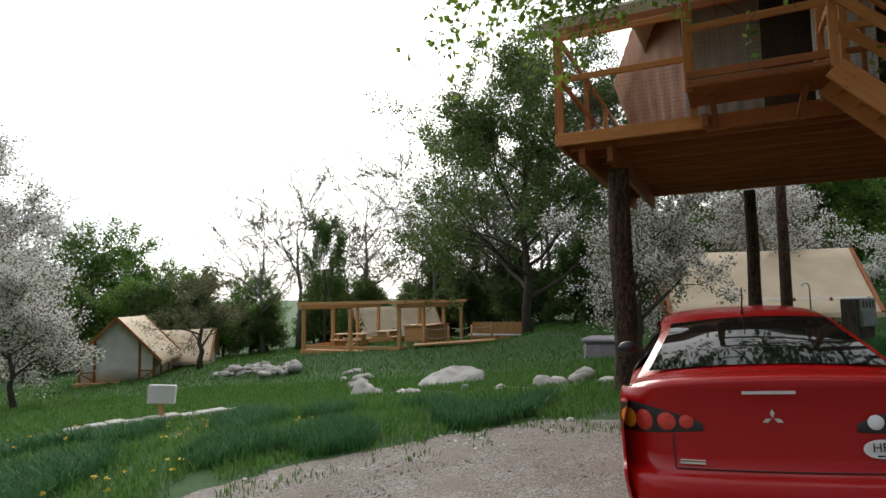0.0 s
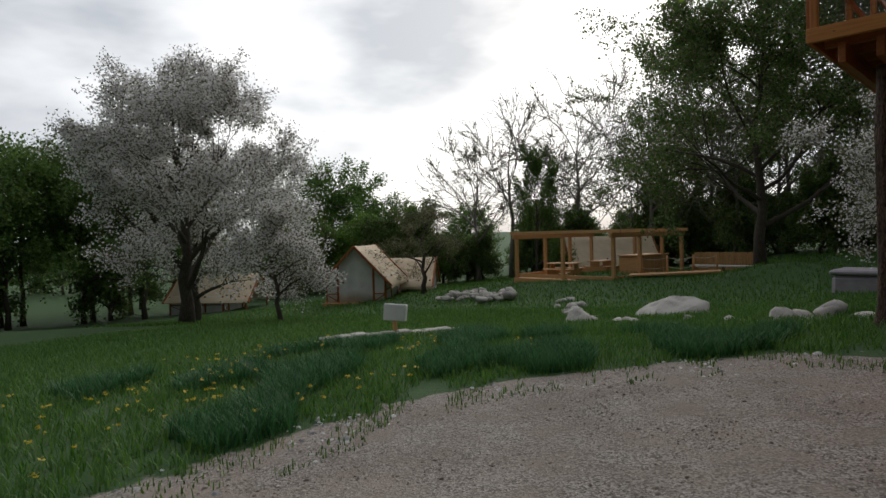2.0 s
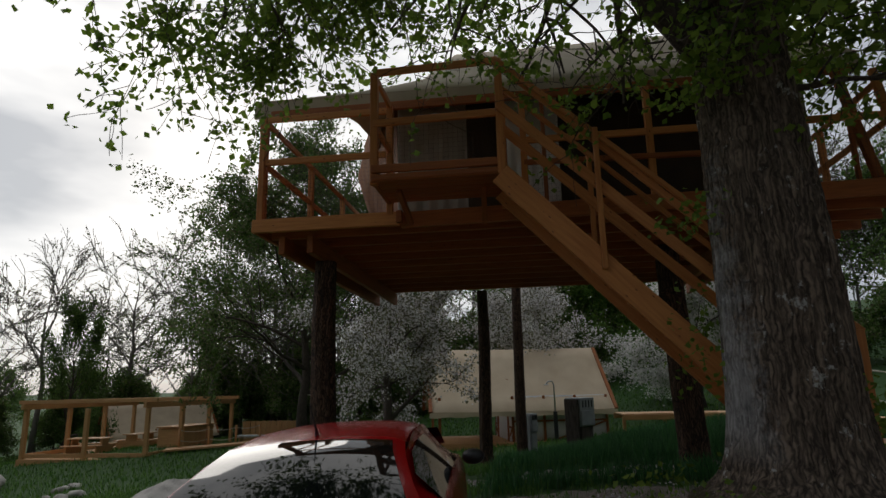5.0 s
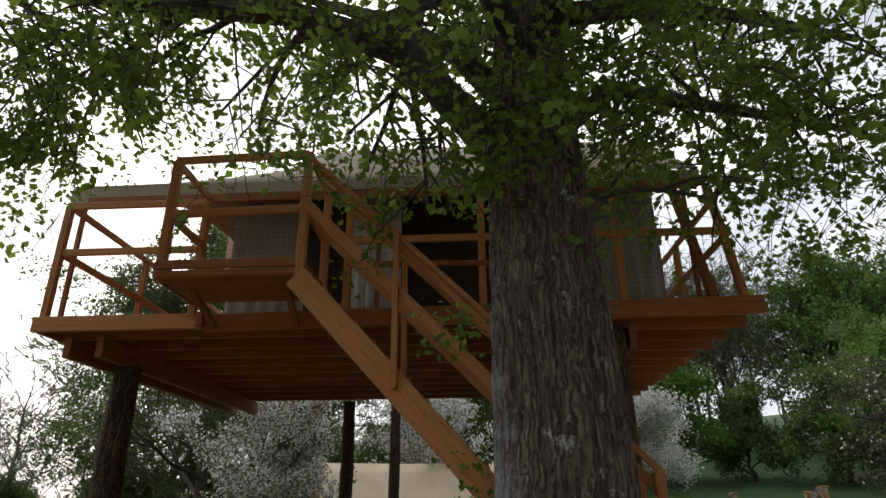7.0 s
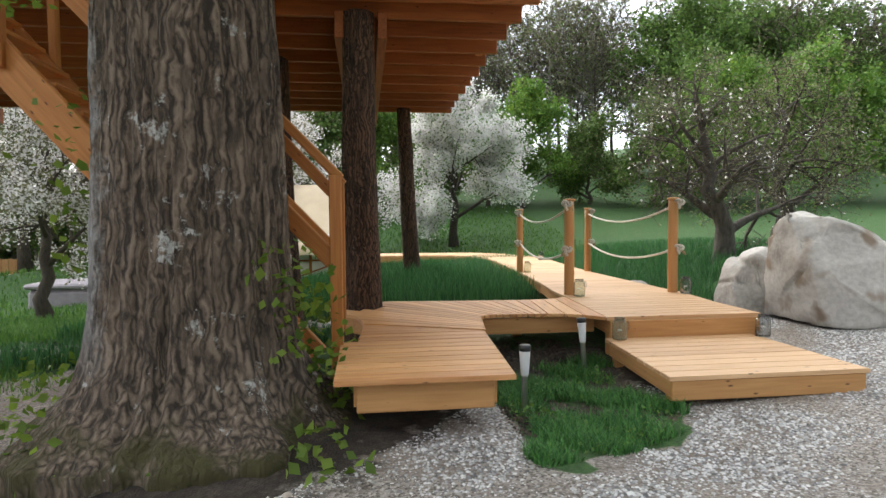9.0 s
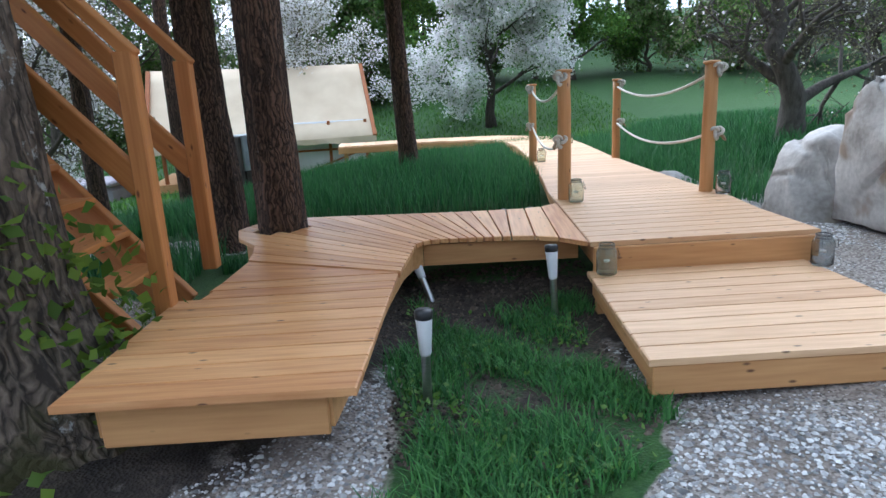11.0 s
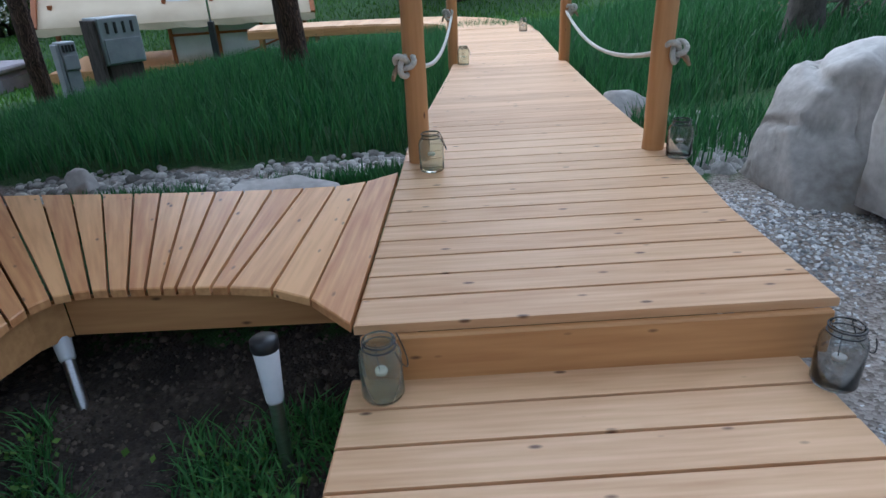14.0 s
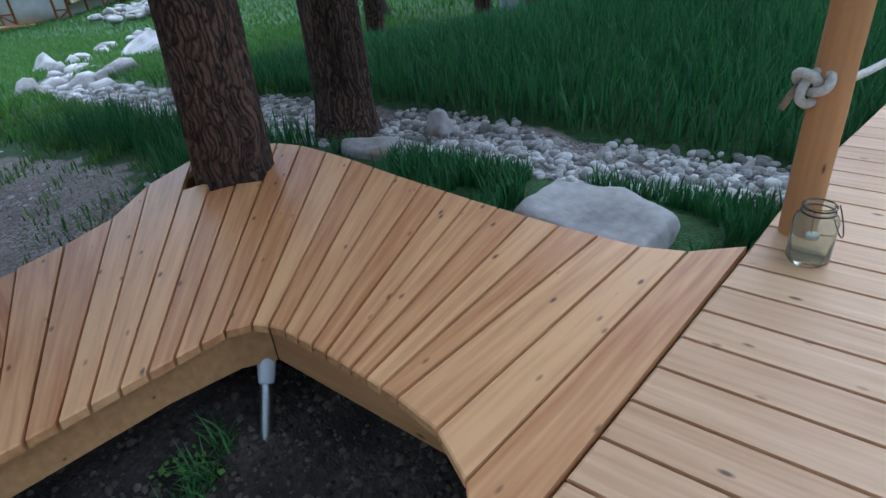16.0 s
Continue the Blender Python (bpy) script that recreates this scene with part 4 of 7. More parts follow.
def plant_tree(name, label, at, tall, trunk, levels, seed, foliage, per_tip, leaf, bark=BARK_DARK, crown_from=0.3, split=3, spread=0.75, droop=0.05, fuzz=0.35, limbs=6, lean=(0, 0), kind_name="tree", group="", second=None, thin=0.004, rise=0.0):
    """A whole tree: tapered trunk, limbs, twigs and a loose crown."""
    rnd, rng = random.Random(seed), np.random.default_rng(seed)
    t = thing(name, at, label, kind_name, group)
    s, tips = Shape(), []
    base = Vector(at)
    top = base + Vector((lean[0], lean[1], tall * 0.78))
    pts, rad = [], []
    for i in range(9):
        k = i / 8
        q = base.lerp(top, k) + Vector((rnd.gauss(0, trunk * 0.5), rnd.gauss(0, trunk * 0.5), 0)) * (k > 0)
        if i == 0:
            q.z -= 0.25
        pts.append(q)
        rad.append(trunk * (1.35 if i == 0 else 1 - 0.8 * k))
    s.tube(pts, rad, 12)
    for i in range(limbs):
        k = crown_from + (1 - crown_from) * (i + rnd.random() * 0.6) / limbs
        j = min(int(k * 8), 7)
        q = pts[j].lerp(pts[j + 1], k * 8 - j)
        a = i * 2.4 + rnd.uniform(-0.4, 0.4)
        d = Vector((math.cos(a), math.sin(a), 0.35 + 0.9 * k + rise))
        grow(s, tips, q, d, tall * (0.46 - 0.20 * k), rad[j] * 0.55, levels, rnd, split, droop, spread, thin=thin)
    grow(s, tips, pts[-1], Vector((0, 0, 1)), tall * 0.24, rad[-1], levels - 1, rnd, split, droop, spread, thin=thin)
    part("trunk", s, bark, t, smooth=True)
    c = np.array([tuple(q) for q, _ in tips])
    c = np.repeat(c, per_tip, 0) + rng.normal(scale=fuzz, size=(len(c) * per_tip, 3))
    part("crown", leaves("crown", c, leaf, foliage, rng), None, t)
    if second:
        m = rng.choice(len(c), int(len(c) * second[1]))
        part("young_leaves", leaves("young_leaves", c[m] + rng.normal(scale=fuzz * 0.5, size=(len(m), 3)), second[2], second[0], rng), None, t)
    return t


# ---- the tree house ----
FLOOR = 4.05
house = thing("tree_house", (2.3, 11, 0), "stained wooden tree house platform with a canvas tent, on bark-covered trunks", "tree house")
U0, U1, V0, V1 = -2.06, 6.77, 8.2, 14.1
a = U0 + 0.02
while a < U1 - 0.1:
    beam("floor_board", (a + 0.07, V0 + 0.03, FLOOR), (a + 0.07, V1, FLOOR), 0.135, 0.035, STAIN, house, drop=1)
    a += 0.142
for i, v in enumerate(np.arange(8.62, 14.1, 0.60)):
    beam("joist", (U0 + 0.1, v, FLOOR - 0.037), (U1 - 0.04 - 0.02 * (i % 2), v, FLOOR - 0.037), 0.07, 0.17, STAIN, house, drop=1)
beam("rim_beam", (U0 - 0.02, V0, FLOOR - 0.005), (0.06, V0, FLOOR - 0.005), 0.075, 0.19, STAIR, house, "orange-brown stained rim beam", drop=1)
beam("rim_beam", (0.07, V0 + 0.05, FLOOR - 0.005), (U1 + 0.05, V0 + 0.05, FLOOR + 0.085), 0.075, 0.22, STAIN, house, drop=1)
beam("end_block", (0.03, V0 - 0.09, FLOOR - 0.10), (0.11, V0 - 0.09, FLOOR - 0.10), 0.08, 0.17, STAIN, house)
for u in (-1.72, -1.30, 4.86, 5.28):
    beam("girder", (u, V0 + 0.2, FLOOR - 0.21), (u, V1 + 0.1, FLOOR - 0.21), 0.09, 0.26, STAIN, house, "heavy stained girder", drop=1)
beam("rim_beam", (U0, V0 + 0.04, FLOOR - 0.005), (U0, V1, FLOOR - 0.005), 0.06, 0.18, STAIN, house, drop=1)
beam("rim_beam", (U0, V1 + 0.03, FLOOR - 0.005), (U1, V1 + 0.03, FLOOR - 0.005), 0.06, 0.18, STAIN, house, drop=1)


def bark_post(q, r, top, seed, lean=(0, 0), parent=house):
    """A trunk used as a post, its bark furrowed lengthwise."""
    z0 = z_at(*q) - 0.2
    n, m = 44, 60
    v, f = [], []
    for i in range(m):
        k = i / (m - 1)
        z = z0 + (top - z0) * k
        rr = r * (1.12 - 0.22 * k) * (1 + 0.25 * max(0, 1 - (z - z0 - 0.2) / 0.35) ** 2)
        cx, cy = q[0] + lean[0] * k + 0.025 * noise.noise(Vector((z * 0.6, seed, 0))), q[1] + lean[1] * k + 0.025 * noise.noise(Vector((seed, z * 0.6, 5)))
        for j in range(n):
            t = 2 * math.pi * j / n
            ridge = noise.noise(Vector((math.cos(t) * 5, math.sin(t) * 5, z * 0.9 + seed * 3)))
            x = rr * (1 + 0.13 * ridge + 0.05 * noise.noise(Vector((math.cos(t) * 14, math.sin(t) * 14, z * 3 + seed))))
            v.append((z, cx + x * math.cos(t), cy + x * math.sin(t)))
    turn_m = Matrix(((0, 1, 0, 0), (0, 0, 1, 0), (1, 0, 0, 0), (0, 0, 0, 1)))
    f = [(i * n + j, i * n + (j + 1) % n, (i + 1) * n + (j + 1) % n, (i + 1) * n + j) for i in range(m - 1) for j in range(n)]
    f.append(tuple((m - 1) * n + j for j in range(n)))
    part("trunk_post", Shape().add(v, f), BARK_RED, parent, "reddish furrowed bark", turn_m, True)


for q, r, top, seed, lean in (((-1.30, 9.13), 0.175, 3.585, 1, (0, 0)), ((0.72, 14.05), 0.13, 3.8, 2, (0.03, 0)), ((4.08, 10.05), 0.20, 3.8, 3, (-0.1, 0.1)),
                              ((TRUNK[0], TRUNK[1]), 0.165, 3.84, 4, (-0.02, 0.1)), ((5.93, 13.44), 0.135, 3.82, 5, (-0.12, 0.1)), ((1.46, 15.9), 0.12, 4.9, 6, (0.02, 0))):
    bark_post(q, r, top, seed, lean)


def upright(u, v, z0, z1, w=0.09, lean=(0, 0)):
    beam("post", (u, v, z0), (u + lean[0], v + lean[1], z1), w, w, STAIR, house)


def rail(p0, p1, w=0.045, h=0.095):
    beam("rail", p0, p1, w, h, STAIR, house)


def netting(p0, p1, z0, z1, step=0.06):
    """Black square netting between two uprights."""
    p0, p1 = Vector((*p0, 0)), Vector((*p1, 0))
    n = int((p1 - p0).length / step)
    m = int((z1 - z0) / step)
    s = Shape()
    for i in range(n + 1):
        q = p0.lerp(p1, i / n)
        s.tube([(q.x, q.y, z0), (q.x, q.y, z1)], [0.0014] * 2, 3, False)
    for j in range(m + 1):
        z = z0 + (z1 - z0) * j / m
        s.tube([(*p0.xy, z), (*p1.xy, z)], [0.0014] * 2, 3, False)
    part("netting", s, NET, house, "black square-mesh safety netting")


RT, RM = 5.60, 4.93
for u, v in ((-2.0, 8.26), (-2.0, 10.3), (-2.0, 12.2), (-2.0, 14.0)):
    upright(u, v, FLOOR - 0.1, RT)
for z in (RT, RM):
    rail((-2.0, 8.26, z), (-2.0, 14.0, z))
    rail((-2.0, 8.26, z), (-0.08, 8.26, z))
    rail((-2.0, 14.0, z), (6.6, 14.0, z))
netting((-2.0, 8.26), (-2.0, 14.0), FLOOR + 0.02, RT)
netting((-2.0, 8.24), (-0.08, 8.24), FLOOR + 0.02, RM)
for u, l in ((1.80, 0), (3.5, 0), (5.2, 0), (6.66, 0.06)):
    upright(u, 8.30, FLOOR - 0.1, 5.66, lean=(-0.25 if l else 0, 0))
for z in (5.0,):
    rail((1.80, 8.28, z), (6.6, 8.28, z))
netting((1.85, 8.27), (6.6, 8.27), FLOOR + 0.05, 5.0)
beam("log_rail", (1.8, 8.27, FLOOR + 0.62), (4.2, 8.27, FLOOR + 0.58), 0.06, 0.07, STAIN, house)
for u in (6.6,):
    rail((u, 8.3, 5.0), (u, 14.0, 5.0))
    rail((u, 8.3, 5.6), (u, 14.0, 5.6))
    for v in (10.3, 12.2, 14.0):
        upright(u, v, FLOOR - 0.1, 5.6)
    netting((u, 8.3), (u, 14.0), FLOOR + 0.02, 5.0)
beam("brace", (6.3, 8.35, FLOOR + 0.05), (6.0, 8.4, 5.7), 0.1, 0.1, STAIN, house)
# balcony at the head of the stairs
BZ = 4.20
for i in range(7):
    beam("balcony_board", (-0.06, 7.24 + i * 0.14, BZ), (1.54, 7.24 + i * 0.14, BZ), 0.132, 0.035, STAIN, house, drop=1)
for p0, p1 in (((-0.1, 7.22), (1.56, 7.22)), ((-0.08, 7.26), (-0.08, 8.2)), ((1.52, 7.26), (1.52, 8.2))):
    beam("balcony_beam", (*p0, BZ - 0.02), (*p1, BZ - 0.02), 0.06, 0.09, STAIN, house, drop=0.3)
    beam("balcony_beam", (*p0, BZ + 0.12), (*p1, BZ + 0.12), 0.05, 0.10, STAIN, house)
for u, v in ((-0.08, 7.30), (1.52, 7.20)):
    upright(u, v, BZ - 0.06, 5.66, 0.095)
for u in (-0.08, 1.52):
    upright(u, 8.2, FLOOR - 0.05, 5.64)
    rail((u, 7.28, 5.64), (u, 8.2, 5.64))
    rail((u, 7.28, RM + 0.02), (u, 8.2, RM + 0.02))
    beam("bracket", (u + (0.25 if u < 1 else -0.25), 7.6, BZ - 0.05), (u + (0.3 if u < 1 else -0.3), 8.3, FLOOR - 0.2), 0.07, 0.07, STAIN, house)
rail((-0.08, 7.26, 5.65), (1.52, 7.20, 5.65))
rail((-0.08, 7.26, RM + 0.02), (1.52, 7.20, RM + 0.02))
netting((-0.05, 7.27), (1.48, 7.24), BZ + 0.05, RM)

# canvas tent on the platform
TENT_U0, TENT_U1 = -2.4, 6.55


def canvas_roof(u0, u1, eaves, ridge, back, name="roof", mat=CANVAS, parent=house, label="beige canvas roof", thick=0.03, m=None, sag=0.05, hip=0.0, cut=0.0):
    """A pitched canvas roof, slightly slack, with some thickness. eaves, ridge and back are (v, z)."""
    n, k = 14, 6
    top = []
    for i in range(n + 1):
        u = u0 + (u1 - u0) * i / n
        row = []
        for j in range(2 * k + 1):
            a, b = (eaves, ridge) if j <= k else (ridge, back)
            t = j / k if j <= k else (j - k) / k
            v, z = a[0] + (b[0] - a[0]) * t, a[1] + (b[1] - a[1]) * t
            if hip:
                z = eaves[1] + (z - eaves[1]) * min(1, 0.12 + (u - u0) / hip)
            z -= sag * math.sin(math.pi * t) * (0.6 + 0.4 * math.sin(i * 1.9)) + sag * 0.5 * math.sin(math.pi * i / n)
            row.append((u + cut * float(ease(j / k / 0.4)) * (1 - i / n), v, z))
        top.append(row)
    w = 2 * k + 1
    v = [p for r in top for p in r] + [(p[0], p[1], p[2] - thick) for r in top for p in r]
    o = (n + 1) * w
    f = []
    for i in range(n):
        for j in range(w - 1):
            q = (i * w + j, (i + 1) * w + j, (i + 1) * w + j + 1, i * w + j + 1)
            f += [q, tuple(x + o for x in reversed(q))]
        for j in (0, w - 1):
            f.append((i * w + j, (i + 1) * w + j, (i + 1) * w + j + o, i * w + j + o) if j else ((i + 1) * w, i * w, i * w + o, (i + 1) * w + o))
    for i in (0, n):
        for j in range(w - 1):
            f.append((i * w + j, i * w + j + 1, i * w + j + 1 + o, i * w + j + o))
    return part(name, Shape().add(v, f), mat, parent, label, m, True)


canvas_roof(TENT_U0, TENT_U1, (8.75, 6.18), (11.2, 8.15), (13.7, 6.18), hip=1.9, cut=1.35, mat=CANVAS_DULL, label="dull beige canvas roof")


def valance(p0, p1, drop, mat, parent, m=None, label=""):
    """A hanging strip of canvas with a wavy lower edge."""
    p0, p1 = Vector(p0), Vector(p1)
    n = 28
    out = Vector((p1.y - p0.y, p0.x - p1.x, 0)).normalized()
    v = []
    for i in range(n + 1):
        q = p0.lerp(p1, i / n)
        w = 0.02 * math.sin(i * 1.7)
        for t, dz in ((0.012, 0), (0.012, -drop - w), (-0.012, -drop - w), (-0.012, 0)):
            v.append(q + out * (t + 0.02 * math.sin(i * 0.9) * (dz < 0)) + Vector((0, 0, dz)))
    f = [(i * 4 + j, (i + 1) * 4 + j, (i + 1) * 4 + (j + 1) % 4, i * 4 + (j + 1) % 4) for i in range(n) for j in range(4)]
    f += [(0, 1, 2, 3), (n * 4 + 3, n * 4 + 2, n * 4 + 1, n * 4)]
    part("valance", Shape().add(v, f), mat, parent, label, m)


valance((TENT_U0, 8.76, 6.14), (TENT_U1, 8.76, 6.14), 0.26, CANVAS_DULL, house)
beam("eaves_beam", (TENT_U0 + 0.3, 8.72, 5.90), (TENT_U1 - 0.1, 8.72, 5.90), 0.06, 0.13, STAIN, house, "dark stained eaves beam")


def canvas_wall(p0, p1, z0, z1, mat, parent, tops=None, m=None, label="", top_in=0.0, splay=0.0):
    """A canvas wall with soft folds; tops lets its upper edge follow a gable."""
    p0, p1 = Vector(p0), Vector(p1)
    n = 24
    out = Vector((p1.y - p0.y, p0.x - p1.x)).normalized()
    v = []
    for i in range(n + 1):
        t = i / n
        q = p0.lerp(p1, t)
        zt = z1 if tops is None else tops(t)
        for j in range(5):
            k = j / 4
            w = 0.03 * math.sin(t * 31) * (1 - k) + 0.012 * math.sin(t * 67 + j)
            r = q + out * w + (p1 - p0) * top_in * k * (0.5 - t) + Vector((-splay * k * (1 - t), 0))
            for side_ in (0.012, -0.012):
                v.append((r.x + out.x * side_, r.y + out.y * side_, z0 + (zt - z0) * k))
    f = []
    for i in range(n):
        for j in range(4):
            b = i * 10 + j * 2
            f += [(b, b + 10, b + 12, b + 2), (b + 3, b + 13, b + 11, b + 1)]
        f += [(i * 10 + 1, i * 10 + 11, i * 10 + 10, i * 10), (i * 10 + 8, i * 10 + 18, i * 10 + 19, i * 10 + 9)]
    for b in (0, n * 10):
        f += [(b + 2 * j, b + 2 * j + 2, b + 2 * j + 3, b + 2 * j + 1) for j in range(4)]
    return part("canvas_wall", Shape().add(v, f), mat, parent, label, m, True)


canvas_wall((-0.25, 9.55), (0.9, 9.55), FLOOR, 6.45, CANVAS_GREY, house, label="grey mesh window of the tent")
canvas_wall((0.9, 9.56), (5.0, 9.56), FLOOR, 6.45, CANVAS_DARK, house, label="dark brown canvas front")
canvas_wall((5.0, 9.55), (6.1, 9.55), FLOOR, 6.45, CANVAS_GREY, house, label="grey mesh window of the tent")
canvas_wall((-1.2, 13.2), (-0.25, 9.56), FLOOR, 7.0, CANVAS_BROWN_SHADED, house, tops=lambda t: 6.4 + 0.9 * (1 - abs(2 * t - 1)), label="brown canvas end wall leaning outwards, roof shade in its colour", splay=0.75)
canvas_wall((6.1, 9.56), (6.1, 13.2), FLOOR, 7.0, CANVAS_GREY, house, tops=lambda t: 6.4 + 0.9 * (1 - abs(2 * t - 1)))
canvas_wall((6.1, 13.2), (-1.2, 13.2), FLOOR, 6.45, CANVAS_GREY, house)
canvas_wall((1.55, 9.2), (2.35, 9.3), FLOOR, 6.1, CANVAS_WHITE, house, label="pale door flap of canvas")
for u in (-2.2, 2.1, 6.3):
    beam("tent_pole", (u, 8.82, FLOOR), (u, 8.82, 6.1), 0.06, 0.06, STAIN, house)

# stairs
stairs = thing("staircase", (3.2, 7.5, 0.6), "steep stained wooden staircase with plain rails up to the tree house", "staircase")


def stair_z(u):
    return 4.12 - (u - 1.52) * 1.088


for off in (0.0, 0.68):
    a, b = 7.13 + off, 6.62 + off
    o = -0.05 if off == 0 else 0.05

    def run(u):
        return a + (b - a) * (u - 1.52) / 3.3

    beam("stringer", (1.50, run(1.5), stair_z(1.50) - 0.02), (4.66, run(4.66), stair_z(4.66) - 0.02), 0.06, 0.26, STAIR, stairs, "broad stained stringer")
    beam("handrail", (1.52, run(1.52), 5.60), (4.92, run(4.92), 2.10), 0.07, 0.055, STAIR, stairs)
    beam("mid_rail", (1.52, run(1.52), 5.0), (4.86, run(4.86), 1.52), 0.045, 0.12, STAIR, stairs)
    if off == 0:
        beam("mid_rail", (1.60, run(1.6) + 0.06, 5.5), (4.86, run(4.86) + 0.06, 2.0), 0.04, 0.08, STAIR, stairs)
    beam("newel", (4.88, run(4.88), 0.70 if off == 0 else 0.94), (4.88, run(4.88), 2.12), 0.085, 0.085, STAIR, stairs)
    beam("baluster", (2.6, run(2.6) + o, 2.88), (2.6, run(2.6) + o, 4.52), 0.06, 0.085, STAIR, stairs)
for i in range(16):
    u = 1.66 + i * 0.185
    z = stair_z(u) + 0.02
    v = 7.13 - 0.51 * (u - 1.52) / 3.3
    beam("tread", (u + 0.05, v + 0.035, z), (u + 0.05, v + 0.645, z), 0.22, 0.036, STAIR, stairs)

# ---- the old lime tree ----
lime = thing("lime_tree", (4.03, 6.15, 0.5), "old lime tree with deeply furrowed grey bark and fresh leaves", "tree")
n, m = 220, 190
v, f = [], []
Z_TOP = 6.6
for i in range(m):
    k = i / (m - 1)
    z = 0.35 + (Z_TOP - 0.35) * k
    for j in range(n):
        t = 2 * math.pi * j / n
        ct, st = math.cos(t), math.sin(t)
        r = 0.535 - 0.035 * (z - 1.5) if z < 5 else 0.41 - 0.06 * (z - 5)
        r += 0.36 * math.exp(-max(z - 0.62, 0) / 0.20) * (1 + 0.75 * noise.noise(Vector((ct * 2.1, st * 2.1, 3))))
        r *= 1 + 0.05 * noise.noise(Vector((ct * 1.3, st * 1.3, z * 0.4)))
        q = Vector((ct * 10.5, st * 10.5, z * 1.1 + 0.5 * noise.noise(Vector((ct * 3, st * 3, z * 2)))))
        ridge = 1 - abs(noise.noise(q)) * 2.4
        crack = 1 - abs(noise.noise(Vector((ct * 15, st * 15, z * 1.8)))) * 2
        r += 0.026 * ridge + 0.012 * crack + 0.004
        v.append((4.03 + 0.03 * math.sin(z) + r * ct, 6.15 + 0.02 * z + r * st, z))
f = [(i * n + j, i * n + (j + 1) % n, (i + 1) * n + (j + 1) % n, (i + 1) * n + j) for i in range(m - 1) for j in range(n)]
part("trunk", Shape().add(v, f), BARK, lime, "deeply furrowed grey-brown bark with pale lichen and a painted light side", smooth=True)
rnd = random.Random(5)
tips = []
main = [
    ([(4.0, 6.25, 4.5), (3.45, 6.1, 5.2), (2.75, 5.9, 6.0), (1.6, 5.7, 6.35), (0.2, 5.7, 6.55), (-1.2, 5.9, 7.0), (-2.4, 6.2, 7.6)], 0.20),
    ([(3.9, 6.2, 5.4), (3.3, 6.5, 6.4), (2.4, 7.0, 7.4), (1.2, 7.4, 8.2)], 0.17),
    ([(4.2, 6.3, 5.2), (4.9, 6.5, 5.9), (5.7, 6.6, 5.75), (6.6, 6.7, 5.6), (7.6, 6.9, 5.5)], 0.11),
    ([(4.1, 6.3, 6.4), (4.3, 6.3, 7.6), (4.4, 6.5, 9.0), (4.2, 6.7, 10.5)], 0.36),
    ([(4.1, 6.0, 6.2), (4.6, 5.2, 7.0), (5.6, 4.4, 7.6), (6.8, 3.8, 7.9)], 0.15),
    ([(3.9, 5.9, 6.0), (3.2, 5.0, 6.7), (2.4, 4.2, 7.2), (1.4, 3.6, 7.5)], 0.13),
    ([(4.3, 6.4, 6.8), (5.6, 7.2, 7.6), (7.2, 7.8, 7.9), (8.8, 8.2, 7.8)], 0.15),
]
for pts, r in main:
    limb = Shape()
    limb.tube(pts, [r * (1 - 0.7 * i / (len(pts) - 1)) for i in range(len(pts))], 12)
    for i in range(len(pts) - 1):
        for _ in range(4):
            q = Vector(pts[i]).lerp(Vector(pts[i + 1]), rnd.random())
            if i == 0 and rnd.random() < 0.7:
                continue
            d = Vector((rnd.gauss(0, 1), rnd.gauss(0, 1), rnd.gauss(0.0, 0.5)))
            grow(limb, tips, q, d, 1.5, r * 0.25, 2, rnd, 3, 0.55, 0.8, 0.62)
    part("limb", limb, BARK_DARK, lime, "dark crooked limb", smooth=True)
# long hanging twigs
def twig(*args):
    s_ = Shape()
    grow(s_, tips, *args)
    part("twig", s_, BARK_DARK, lime, "", smooth=True)


for _ in range(26):
    q = Vector((rnd.uniform(-2.6, 1.2), rnd.uniform(4.9, 6.9), rnd.uniform(6.3, 7.2)))
    twig(q, Vector((rnd.gauss(-0.3, 0.5), rnd.gauss(-0.1, 0.4), -0.75)), rnd.uniform(1.0, 1.9), 0.02, 2, rnd, 3, 0.35, 0.6, 0.6)
for _ in range(14):
    q = Vector((rnd.uniform(5.0, 9.0), rnd.uniform(5.6, 7.6), rnd.uniform(5.9, 7.4)))
    twig(q, Vector((rnd.gauss(0.2, 0.5), rnd.gauss(0, 0.4), -0.7)), rnd.uniform(0.8, 1.5), 0.016, 2, rnd, 3, 0.3, 0.6, 0.6)
for _ in range(16):
    q = Vector((rnd.uniform(5.2, 8.6), rnd.uniform(5.0, 7.0), rnd.uniform(5.2, 6.5)))
    twig(q, Vector((rnd.gauss(0.3, 0.5), rnd.gauss(0, 0.4), -0.5)), rnd.uniform(0.8, 1.4), 0.014, 2, rnd, 3, 0.4, 0.7, 0.6)
for _ in range(20):
    q = Vector((rnd.uniform(3.0, 4.9), rnd.uniform(5.4, 5.8), rnd.uniform(4.6, 6.2)))
    twig(q, Vector((rnd.gauss(0, 0.7), -0.9, rnd.gauss(0.0, 0.4))), 0.7, 0.012, 1, rnd, 3, 0.5, 0.7, 0.6)
